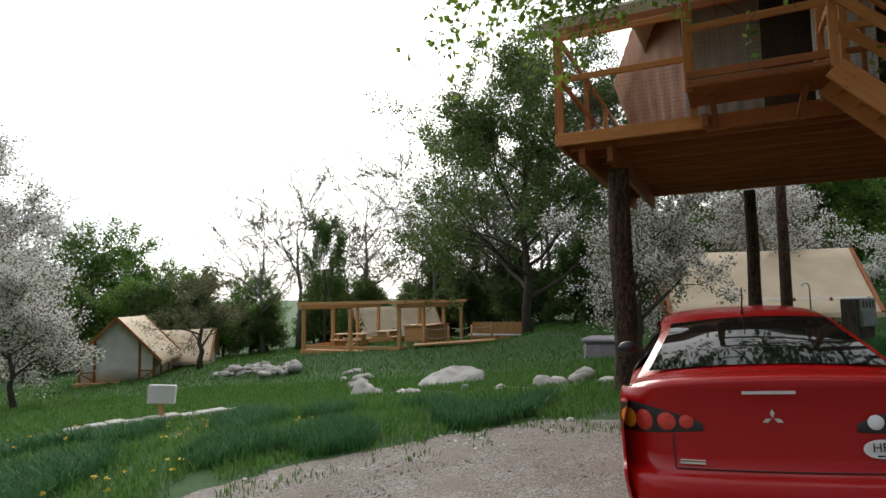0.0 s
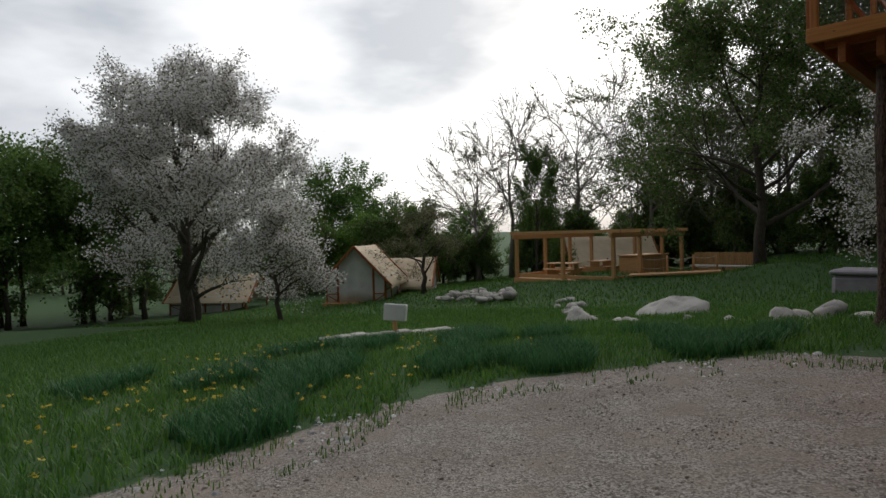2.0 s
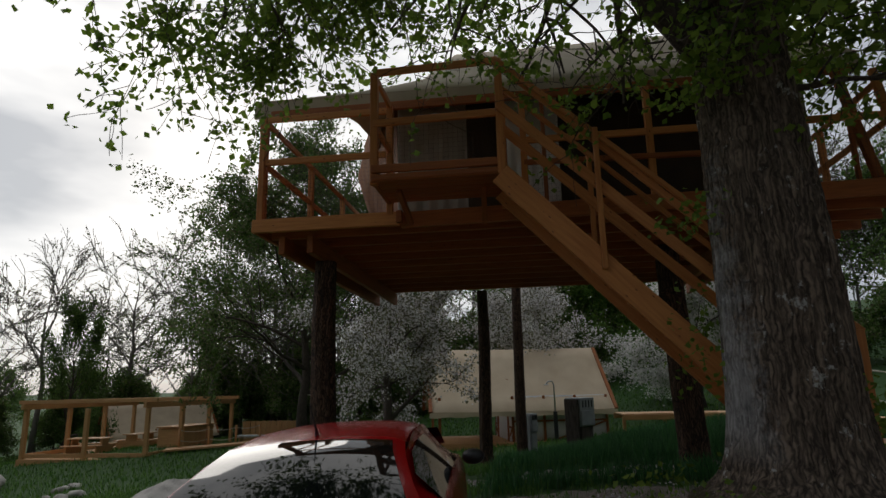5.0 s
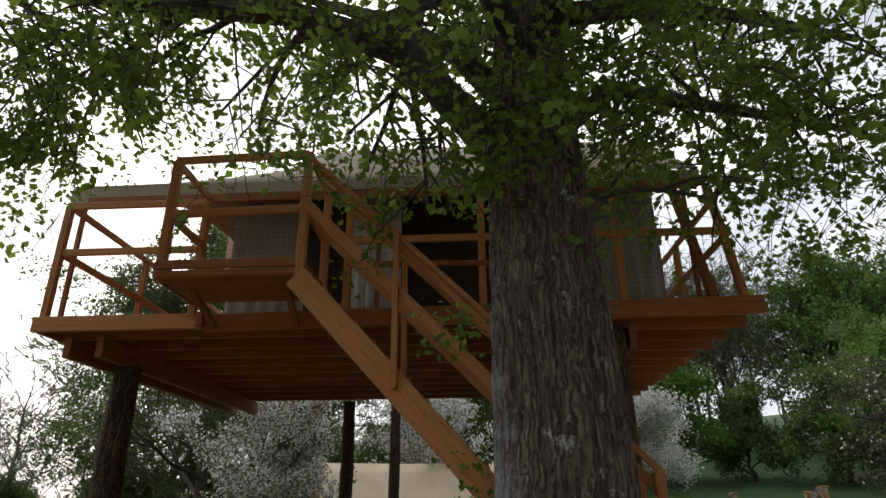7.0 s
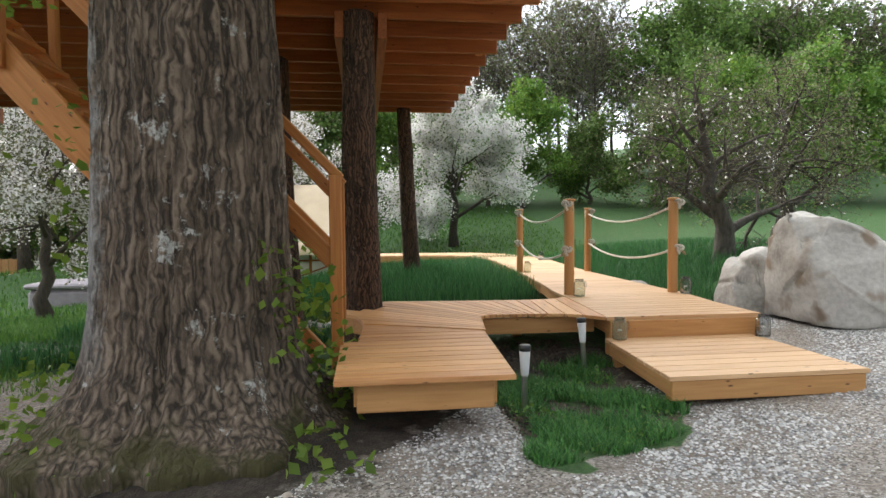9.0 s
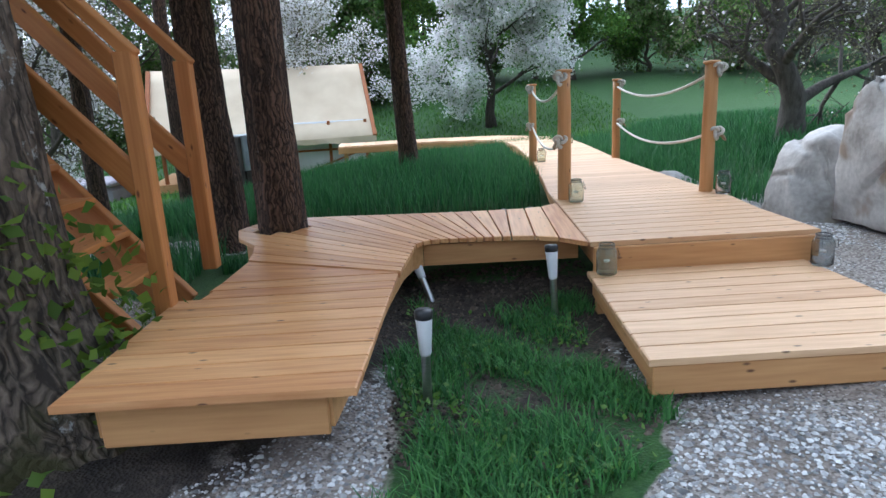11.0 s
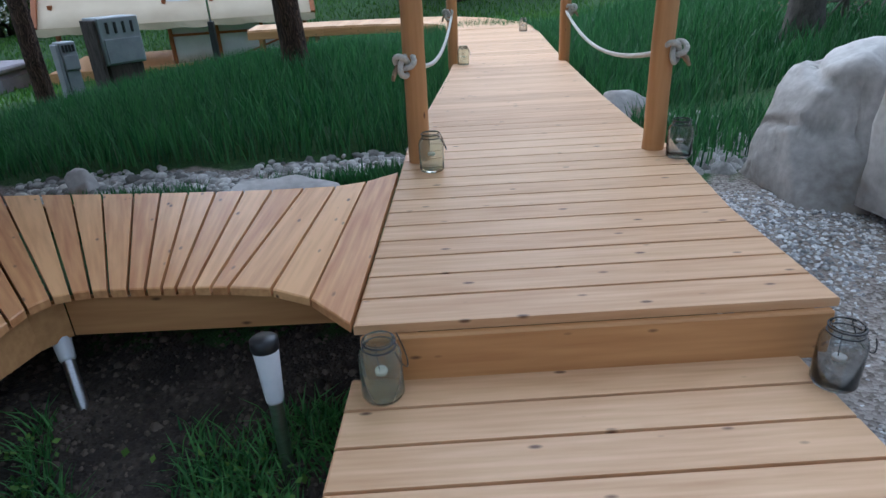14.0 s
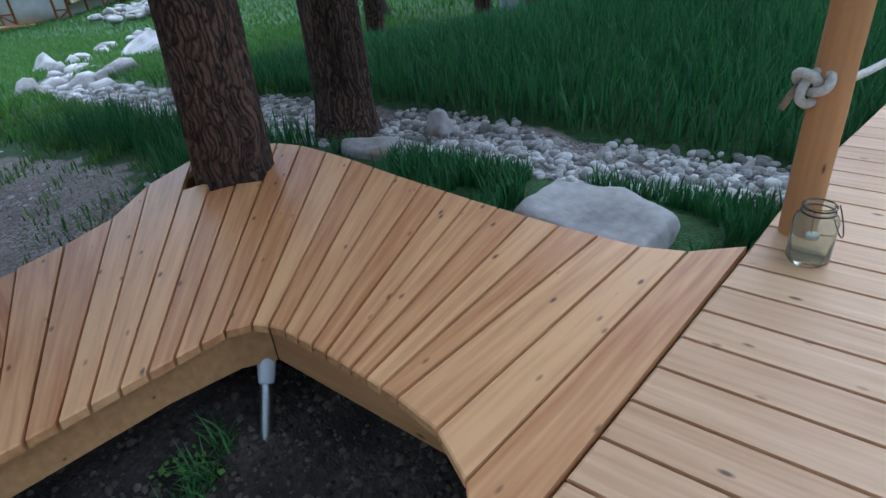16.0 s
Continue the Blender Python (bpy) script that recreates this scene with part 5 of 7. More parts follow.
# the high crown, unseen above the view, added to shade house and trunk
for i in range(16):
    a = i * 2.4
    q = Vector((4.1, 6.5, 7.4 + 0.2 * i))
    limb = Shape()
    high = []
    grow(limb, high, q, Vector((math.cos(a), math.sin(a) * 0.8, 0.45)), 4.6 - 0.12 * i, 0.13, 3, rnd, 3, 0.12, 0.7)
    part("limb", limb, BARK_DARK, lime, "dark crooked limb", smooth=True)
    hr = np.random.default_rng(100 + i)
    hc = np.array([tuple(p) for p, _ in high])
    hc = np.repeat(hc, 4, 0) + hr.normal(scale=0.25, size=(len(hc) * 4, 3))
    hc = hc[hc[:, 2] > 7.0]
    part("foliage", leaves("foliage", hc, 0.17, LEAF, hr, 1.0), None, lime, "fresh green lime leaves")
rng = np.random.default_rng(11)
c = np.array([tuple(q) for q, _ in tips])
c = c[(c[:, 2] > 3.6)]
c = c[rng.random(len(c)) < 0.34]
c = np.repeat(c, 6, 0) + rng.normal(scale=0.085, size=(len(c) * 6, 3))
part("foliage", leaves("foliage", c, 0.096, LEAF, rng, 1.2), None, lime, "fresh green lime leaves")


# ---- stones ----
def boulder(name, at, size, seed, mat, label, turn=0, group="", detail=4, rough=0.28, cut=0.5, tip=0):
    """A weathered rock: a noisy ball with flattened faces, sunk a little into the ground."""
    bm = bmesh.new()
    bmesh.ops.create_icosphere(bm, subdivisions=detail, radius=1)
    rnd = random.Random(seed)
    planes = [(Vector((rnd.gauss(0, 1), rnd.gauss(0, 1), rnd.gauss(0.2, 0.8))).normalized(), rnd.uniform(cut, 0.92)) for _ in range(9)]
    for p in bm.verts:
        q = p.co.copy()
        for nn, d in planes:
            e = q.dot(nn) - d
            if e > 0:
                q -= nn * e * 0.85
        s = 1 + rough * 0.45 * noise.noise(q * 1.3 + Vector((seed, 0, 0))) + rough * 0.3 * noise.noise(q * 3.7 + Vector((0, seed, 0))) + rough * 0.10 * noise.noise(q * 11)
        p.co = Vector((q.x * size[0], q.y * size[1], q.z * size[2])) * s
    low_z = min(p.co.z for p in bm.verts)
    me = bpy.data.meshes.new(name)
    bm.to_mesh(me)
    bm.free()
    me.polygons.foreach_set("use_smooth", [True] * len(me.polygons))
    me.materials.append(mat)
    ob = new(name, me)
    ob.matrix_basis = pose(at[0], at[1], at[2], 0, tip, turn)
    return tagged(ob, label, "rock", group)




def hewn_boulder(at, corners, seed, label, fine=0.05, round_off=0.035, name="boulder", mat=STONE):
    """An angular rock: the hull of a few corners, broken up by cracks and pits."""
    bm = bmesh.new()
    for c_ in corners:
        bm.verts.new(c_)
    hull = bmesh.ops.convex_hull(bm, input=bm.verts)
    bmesh.ops.delete(bm, geom=[g_ for g_ in hull["geom_interior"] + hull["geom_unused"] if isinstance(g_, bmesh.types.BMVert)], context="VERTS")
    bmesh.ops.bevel(bm, geom=bm.edges[:], offset=round_off, segments=2, affect="EDGES", profile=0.6)
    bmesh.ops.triangulate(bm, faces=bm.faces[:])
    for _ in range(3):
        long = [e for e in bm.edges if e.calc_length() > 0.06]
        bmesh.ops.subdivide_edges(bm, edges=long, cuts=1, use_grid_fill=True)
        bmesh.ops.triangulate(bm, faces=[f_ for f_ in bm.faces if len(f_.verts) > 4])
    bm.normal_update()
    o = Vector((seed, seed * 2, 0))
    moves = []
    for p in bm.verts:
        q = p.co
        d = 1.6 * fine * noise.noise(q * 1.8 + o) + fine * noise.noise(q * 4.5 + o) + 0.45 * fine * noise.noise(q * 12 + o)
        crack = abs(noise.noise(Vector((q.x * 1.1, q.y * 1.1, q.z * 2.6)) + o))
        d -= 0.05 * max(0, 1 - crack / 0.05)
        moves.append(p.normal * d)
    for p, d in zip(bm.verts, moves):
        p.co += d
    me = bpy.data.meshes.new(name)
    bm.to_mesh(me)
    bm.free()
    me.polygons.foreach_set("use_smooth", [True] * len(me.polygons))
    me.materials.append(mat)
    ob = new(name, me)
    ob.location = at
    return tagged(ob, label, "rock")


hewn_boulder((10.38, 8.05, z_at(10.35, 8.0) - 0.08), [(-0.85, -0.4, 0), (-0.95, 0.5, 0), (-1.0, -0.28, 0.62), (-0.98, 0.4, 0.86), (-0.94, 0.18, 1.17), (-0.62, -0.12, 1.08), (-0.55, 0.4, 1.13), (0.05, -0.42, 0.66), (0.3, 0.4, 0.74),
             (1.0, -0.3, 0.36), (1.15, 0.3, 0.3), (1.3, -0.15, 0), (0.9, -0.6, 0), (-0.1, -0.62, 0), (0.1, 0.7, 0)], 3, "huge pale angular limestone boulder on the gravel", 0.03)
hewn_boulder((9.42, 8.92, z_at(9.4, 8.9) - 0.06), [(-0.20, -0.34, 0), (-0.20, 0.3, 0), (-0.20, -0.1, 0.42), (-0.16, 0.2, 0.46), (-0.02, 0.22, 0.68), (0.08, -0.16, 0.77), (0.42, 0.1, 0.80), (0.5, -0.22, 0.5), (0.55, 0.3, 0), (0.5, -0.32, 0), (0.05, -0.45, 0)], 8, "grey limestone boulder leaning beside a bigger one", 0.03)
boulder("rock", (9.05, 10.75, z_at(9.0, 10.7) + 0.05), (0.36, 0.30, 0.20), 12, STONE, "pale rounded rock beside the boardwalk", 0)
hewn_boulder((6.58, 9.12, z_at(6.58, 9.12) - 0.08), [(-0.34, -0.22, 0), (-0.36, 0.2, 0), (0.34, -0.24, 0), (0.36, 0.18, 0), (-0.30, -0.17, 0.22), (-0.27, 0.17, 0.25), (0.27, -0.19, 0.17), (0.31, 0.15, 0.20), (0.05, 0.2, 0.24)], 21, "flat grey slab of rock in grass beside the deck", 0.018, 0.02, "flat_rock")
boulder("rock", (4.78, 9.72, z_at(4.7, 9.7) + 0.04), (0.34, 0.2, 0.13), 22, STONE, "flat brown rock at the edge of the stream bed", 10)
boulder("rock", (4.85, 10.25, z_at(4.85, 10.25) + 0.05), (0.14, 0.12, 0.13), 23, STONE, "small rounded rock among pebbles")
hewn_boulder((-6.75, 14.3, z_at(-6.75, 14.3) - 0.12), [(-0.9, -0.3, 0), (-0.75, 0.4, 0), (0.8, 0.45, 0), (0.95, -0.2, 0), (-0.85, -0.1, 0.22), (-0.6, 0.3, 0.42), (-0.1, 0.1, 0.62), (0.5, 0.2, 0.66), (0.92, 0.1, 0.5), (0.3, -0.45, 0.2), (-0.4, -0.5, 0.1)], 31, "long white boulder with a sloping top in the meadow", 0.03, mat=ROCK_PALE)
hewn_boulder((-8.5, 12.7, z_at(-8.5, 12.7) - 0.1), [(-0.35, -0.3, 0), (-0.3, 0.3, 0), (0.36, 0.25, 0), (0.4, -0.3, 0), (-0.3, 0.0, 0.40), (-0.05, 0.1, 0.52), (0.25, -0.1, 0.34), (0.34, 0.2, 0.2)], 33, "pale angular boulder in the meadow", 0.025, mat=ROCK_PALE)


# ---- the red car ----
PAINT, _n, _k, _b = material("red_car_paint", 0.22)
_b.inputs["Base Color"].default_value = (0.36, 0.005, 0.006, 1)
_b.inputs["Coat Weight"].default_value, _b.inputs["Coat Roughness"].default_value = 0.35, 0.05
_b.inputs["Specular IOR Level"].default_value = 0.2
_t = _n.new("ShaderNodeTexNoise")
_t.inputs["Scale"].default_value = 3
_r = _n.new("ShaderNodeValToRGB")
_r.color_ramp.elements[0].color, _r.color_ramp.elements[1].color = (0.18,) * 3 + (1,), (0.32,) * 3 + (1,)
_k.new(_t.outputs["Fac"], _r.inputs[0])
_k.new(_r.outputs[0], _b.inputs["Roughness"])
PANE, _n, _k, _b = material("tinted_car_glass", 0.03)
_b.inputs["Base Color"].default_value = (0.006, 0.008, 0.008, 1)
_b.inputs["Specular IOR Level"].default_value = 0.3
CHROME = varied("chrome", (0.65, 0.65, 0.66), (0.75, 0.75, 0.76), 10, rough=0.12, bump=0.02, metal=1.0)
LENS_RED = glassy("red_lens", (0.75, 0.02, 0.015), 0.08)
LENS_AMBER = glassy("amber_lens", (0.95, 0.36, 0.02), 0.08)
LENS_CLEAR = glassy("clear_lens", (0.9, 0.9, 0.9), 0.05)
BULB_RED = varied("red_reflector", (0.42, 0.025, 0.018), (0.60, 0.05, 0.035), 60, rough=0.3, bump=0.2)
BULB_AMBER = varied("amber_reflector", (0.62, 0.22, 0.015), (0.78, 0.32, 0.03), 60, rough=0.3, bump=0.2)
RUBBER = varied("tyre_rubber", (0.012, 0.012, 0.012), (0.03, 0.03, 0.03), 30, rough=0.85)
PLATE_WHITE = varied("white_enamel", (0.70, 0.70, 0.70), (0.80, 0.80, 0.80), 12, rough=0.35, bump=0.03)
INK = varied("black_ink", (0.01, 0.01, 0.01), (0.02, 0.02, 0.02), 10, rough=0.5)

CAR = Matrix.Translation((0.53, 2.74, -0.02)) @ pose(0, 0, 0, 0.4, -2.6, 4.7)
car = thing("car", (0.3, 5.0, 0.05), "parked red saloon car on the gravel", "car")
#        y,    z,    half width
SPINE = [(0.10, 0.17, 0.78), (0.03, 0.25, 0.83), (0.00, 0.38, 0.855), (0.012, 0.49, 0.865), (0.05, 0.525, 0.868), (0.12, 0.54, 0.870), (0.13, 0.64, 0.872), (0.14, 0.82, 0.872), (0.135, 0.92, 0.862),
         (0.115, 1.00, 0.84), (0.10, 1.045, 0.80), (0.14, 1.07, 0.775), (0.30, 1.075, 0.765), (0.52, 1.085, 0.755), (0.80, 1.205, 0.675), (1.10, 1.315, 0.605), (1.35, 1.375, 0.575), (1.8, 1.415, 0.57),
         (2.3, 1.415, 0.57), (2.75, 1.385, 0.57), (3.1, 1.26, 0.62), (3.55, 1.07, 0.74), (3.9, 1.00, 0.76), (4.3, 0.88, 0.76), (4.5, 0.72, 0.74), (4.57, 0.52, 0.74), (4.50, 0.28, 0.72)]


def spine_at(z):
    """The rear face's y and half width at a height."""
    zs = [p[1] for p in SPINE[:12]]
    return float(np.interp(z, zs, [p[0] for p in SPINE[:12]])), float(np.interp(z, zs, [p[2] for p in SPINE[:12]]))


def wrap(s):
    return 0.06 * abs(s) ** 2 + 0.20 * abs(s) ** 7


def rear(x, z, out=0.0):
    y, w = spine_at(z)
    return Vector((x, y + wrap(x / w) - out, z))


NS = 28
v, f = [], []
for i, (y, z, w) in enumerate(SPINE):
    k = 1.0 if i < 11 else max(0.0, 1 - (i - 10) / 4)
    front = 1.0 if i > 22 else 0.0
    for j in range(NS + 1):
        s = -1 + 2 * j / NS
        crown = 0.0 if i < 10 or i > 24 else 0.035 * s * s + 0.03 * abs(s) ** 8
        v.append((s * w, y + wrap(s) * k - wrap(s) * front * 1.4, z - crown))
W = NS + 1
f = [(i * W + j, i * W + j + 1, (i + 1) * W + j + 1, (i + 1) * W + j) for i in range(len(SPINE) - 1) for j in range(NS)]
part("body", Shape().add(v, f), PAINT, car, "glossy red paint", CAR, True)
# body sides
ys = [0.16, 0.24, 0.34, 0.52, 0.8, 1.1, 1.35, 1.8, 2.3, 2.75, 3.1, 3.55, 3.9, 4.2, 4.36]
for sg in (-1, 1):
    s = Shape()
    v = []
    for y in ys:
        bulge = 0.88 - 0.05 * ((y - 2.3) / 2.2) ** 4
        i_top = np.interp(y, [p[0] + (0.26 if n < 11 else 0) for n, p in enumerate(SPINE[9:25])], [p[1] - 0.065 for p in SPINE[9:25]])
        w_top = np.interp(y, [p[0] + (0.26 if n < 2 else 0) for n, p in enumerate(SPINE[9:25])], [p[2] for p in SPINE[9:25]])
        belt = min(0.99, i_top - 0.01)
        arch = max(0.0, 1 - ((y - 0.95) / 0.36) ** 2, 1 - ((y - 3.58) / 0.36) ** 2)
        sill = 0.20 + 0.45 * math.sqrt(arch) if arch > 0 else 0.20
        zs = np.linspace(sill, belt, 7)
        for z in zs:
            v.append((sg * (bulge - 0.05 * max(0, 0.45 - z) / 0.25 - 0.06 * max(0, z - 0.8) / 0.2), y, z))
        for t in (0.35, 0.7, 1.0):
            v.append((sg * (bulge - 0.06 + (w_top - bulge + 0.06) * t + (0.0 if t < 1 else 0.0)), y, belt + (i_top - belt) * t))
    n = 10
    f = [(a * n + b, (a + 1) * n + b, (a + 1) * n + b + 1, a * n + b + 1) for a in range(len(ys) - 1) for b in range(n - 1)]
    part("side_panel", Shape().add(v, f), PAINT, car, "", CAR, True)
    # side windows
    v = []
    for a, y in enumerate((0.98, 1.35, 1.8, 2.3, 2.75, 3.15)):
        i_top = np.interp(y, [p[0] for p in SPINE[12:22]], [p[1] - 0.075 for p in SPINE[12:22]])
        w_top = np.interp(y, [p[0] for p in SPINE[12:22]], [p[2] for p in SPINE[12:22]])
        for t in (0.06, 0.86):
            v.append((sg * (0.82 + (w_top - 0.82) * t + 0.006), y + (0.12 * (1 - t) if a == 0 else 0), 0.99 + (i_top - 0.99) * t))
    f = [(2 * a, 2 * a + 2, 2 * a + 3, 2 * a + 1) for a in range(5)]
    part("side_window", Shape().add(v, f), PANE, car, "dark tinted glass", CAR, True)
    # door mirror
    mirror = Shape()
    bm = bmesh.new()
    bmesh.ops.create_uvsphere(bm, u_segments=14, v_segments=10, radius=1)
    vs = [(sg * 0.97 + p.co.x * 0.10, 2.92 + p.co.y * 0.07, 1.03 + p.co.z * 0.065) for p in bm.verts]
    fs = [tuple(p.index for p in q.verts) for q in bm.faces]
    bm.free()
    mirror.add(vs, fs)
    part("door_mirror", mirror, BLACK, car, "dark door mirror", CAR, True)
    # tail light
    grid = []
    for a in range(15):
        t = a / 14
        x = 0.385 + (0.862 - 0.385) * t
        lo, hi = 0.725 + 0.035 * (1 - t) + 0.004 * t, 0.80 + 0.115 * min(1, t * 1.3) ** 0.7
        grid.append((x, lo, hi))
    v = []
    for x, lo, hi in grid:
        for b in range(5):
            v.append(rear(sg * x, lo + (hi - lo) * b / 4, 0.008 if 0 < b < 4 else 0.001))
    f = [(a * 5 + b, (a + 1) * 5 + b, (a + 1) * 5 + b + 1, a * 5 + b + 1) for a in range(14) for b in range(4)]
    tail = part("tail_light", Shape().add(v, f), BLACK, car, "black-rimmed tail light cluster", CAR, True)
    for cx, r, mat, nm in ((0.475, 0.040, BULB_RED if sg < 0 else LAMP_WHITE, "lens"), (0.585, 0.052, BULB_RED, "lens"), (0.715, 0.062, BULB_RED, "lens"), (0.81, 0.060, BULB_AMBER, "amber_lens")):
        v, f = [], []
        for ring in range(5):
            for a in range(18):
                ang = 2 * math.pi * a / 18
                q = r * ring / 4
                v.append(rear(sg * (cx + q * math.cos(ang) * (0.8 if cx > 0.7 else 1)), 0.815 + q * math.sin(ang), 0.012 + 0.012 * (1 - (ring / 4) ** 2)))
        f = [(a * 18 + b, (a + 1) * 18 + b, (a + 1) * 18 + (b + 1) % 18, a * 18 + (b + 1) % 18) for a in range(4) for b in range(18)]
        under(part(nm, Shape().add(v, f), mat, None, "red round lens" if mat is BULB_RED else "amber lens" if mat is BULB_AMBER else "clear lens", CAR, True), tail)
# rear window, following the shell between the pillars
v = []
for i in range(9):
    t = i / 8
    y = 0.535 + (1.27 - 0.535) * t
    z = float(np.interp(y, [p[0] for p in SPINE[11:20]], [p[1] for p in SPINE[11:20]]))
    w = float(np.interp(y, [p[0] for p in SPINE[11:20]], [p[2] for p in SPINE[11:20]])) - 0.075
    for j in range(13):
        s = -1 + j / 6
        v.append((s * w, y - 0.004, z - 0.035 * s * s * 0.8 + 0.007))
f = [(i * 13 + j, i * 13 + j + 1, (i + 1) * 13 + j + 1, (i + 1) * 13 + j) for i in range(8) for j in range(12)]
part("rear_window", Shape().add(v, f), PANE, car, "dark reflecting rear window", CAR, True)
v = [(-0.66, 3.16, 1.275), (0.66, 3.16, 1.275), (0.70, 3.5, 1.105), (-0.70, 3.5, 1.105)]
part("windscreen", Shape().add(v, [(0, 1, 2, 3)]), PANE, car, "dark tinted glass", CAR)


def strip(name, x0, x1, z0, z1, out, mat, label, thick=0.008, n=12):
    """A thin raised strip that follows the car's rear."""
    s = Shape()
    v = []
    for i in range(n + 1):
        x = x0 + (x1 - x0) * i / n
        v += [rear(x, z0, 0.0), rear(x, z0, out), rear(x, z1, out), rear(x, z1, 0.0)]
    f = [(i * 4 + j, (i + 1) * 4 + j, (i + 1) * 4 + j + 1, i * 4 + j + 1) for i in range(n) for j in range(3)] + [(0, 1, 2, 3), (n * 4 + 3, n * 4 + 2, n * 4 + 1, n * 4)]
    return part(name, s.add(v, f), mat, car, label, CAR)


strip("brake_light", -0.165, 0.105, 0.975, 0.992, 0.012, PLATE_WHITE, "slim high brake light")
strip("lid_seam", -0.55, 0.55, 0.545, 0.551, 0.005, BLACK, "")
for x in (-0.555, 0.55):
    strip("lid_seam", x - 0.003, x + 0.003, 0.545, 0.74, 0.004, BLACK, "", n=1)
strip("licence_plate", -0.26, 0.26, 0.255, 0.365, 0.02, PLATE_WHITE, "white licence plate")
strip("name_badge", -0.53, -0.39, 0.575, 0.587, 0.008, CHROME, "chrome name badge")
strip("name_badge", -0.53, -0.39, 0.593, 0.601, 0.008, CHROME, "")
strip("bumper_reflector", -0.78, -0.56, 0.36, 0.375, 0.012, BULB_RED, "thin red reflector")
strip("bumper_reflector", 0.56, 0.78, 0.36, 0.375, 0.012, BULB_RED, "thin red reflector")
badge = Shape()
for c0, c1, rot in ((0, 0.022, 90), (-0.03, -0.018, 205), (0.03, -0.018, 335)):
    ca, sa = math.cos(radians(rot)) * 0.026, math.sin(radians(rot)) * 0.026
    q = [(c0 - ca, c1 - sa), (c0 + sa * 0.5, c1 - ca * 0.5), (c0 + ca, c1 + sa), (c0 - sa * 0.5, c1 + ca * 0.5)]
    q = [(x - 0.02, z + 0.845) for x, z in q]
    badge.add([rear(x, z, 0.016) for x, z in q] + [rear(x, z, 0.0) for x, z in q], [(0, 1, 2, 3), (0, 4, 5, 1), (1, 5, 6, 2), (2, 6, 7, 3), (3, 7, 4, 0)])
part("badge", badge, CHROME, car, "plain chrome badge", CAR)
v = [rear(0.485 + 0.085 * math.cos(a), 0.675 + 0.050 * math.sin(a), 0.010) for a in np.linspace(0, 2 * math.pi, 25)[:-1]]
sticker = part("oval_sticker", Shape().add(v, [tuple(range(24))]), PLATE_WHITE, car, "white oval country sticker", CAR)


def lettering(text, size, m, parent, mat=INK, label=""):
    cu = bpy.data.curves.new("lettering", "FONT")
    cu.body, cu.size, cu.align_x, cu.align_y, cu.extrude = text, size, "CENTER", "CENTER", 0.001
    tmp = bpy.data.objects.new("lettering", cu)
    me = bpy.data.meshes.new_from_object(tmp)
    bpy.data.objects.remove(tmp)
    me.materials.append(mat)
    return under(part("lettering", me, None, None, label, m), parent)


q = rear(0.485, 0.682, 0.016)
lettering("HR", 0.068, CAR @ Matrix.Translation(q) @ pose(0, 0, 0, 90, 0, 12), sticker, INK, "black letters HR")
under(part("lettering", Shape().add([rear(0.485 + a, 0.640 + b, 0.013) for a, b in ((-0.022, -0.004), (0.022, -0.004), (0.022, 0.004), (-0.022, 0.004))], [(0, 1, 2, 3)]), INK, None, "small unreadable line", CAR), sticker)
q = rear(-0.17, 0.31, 0.028)
lettering("ZG", 0.10, CAR @ Matrix.Translation(q) @ pose(0, 0, 0, 90, 0, 0), car, INK, "black letters ZG")
part("antenna", Shape().tube([(0, 1.42, 1.375), (0, 1.40, 1.42), (0, 1.25, 1.58)], [0.018, 0.008, 0.003], 8), BLACK, car, "short roof antenna", CAR, True)
for x in (-0.76, 0.76):
    for y in (0.95, 3.58):
        m = CAR @ Matrix.Translation((x, y, 0.315)) @ pose(0, 0, 0, 0, 90, 0)
        wheel = part("wheel", Shape().lathe([(0.20, -0.09), (0.29, -0.10), (0.315, -0.07), (0.32, 0), (0.315, 0.07), (0.29, 0.10), (0.20, 0.09)], 36), RUBBER, car, "black tyre", m, True)
        rim = Shape().lathe([(0.05, -0.06), (0.19, -0.075), (0.20, -0.08), (0.20, 0.08), (0.19, 0.075), (0.05, 0.06)], 30)
        for a in range(5):
            rim.block(0.03, -0.03, -0.075, 0.19, 0.03, 0.088, 0.01, pose(0, 0, 0, 0, 0, a * 72))
        under(part("rim", rim, CHROME, None, "silver spoked rim", m, False), wheel)


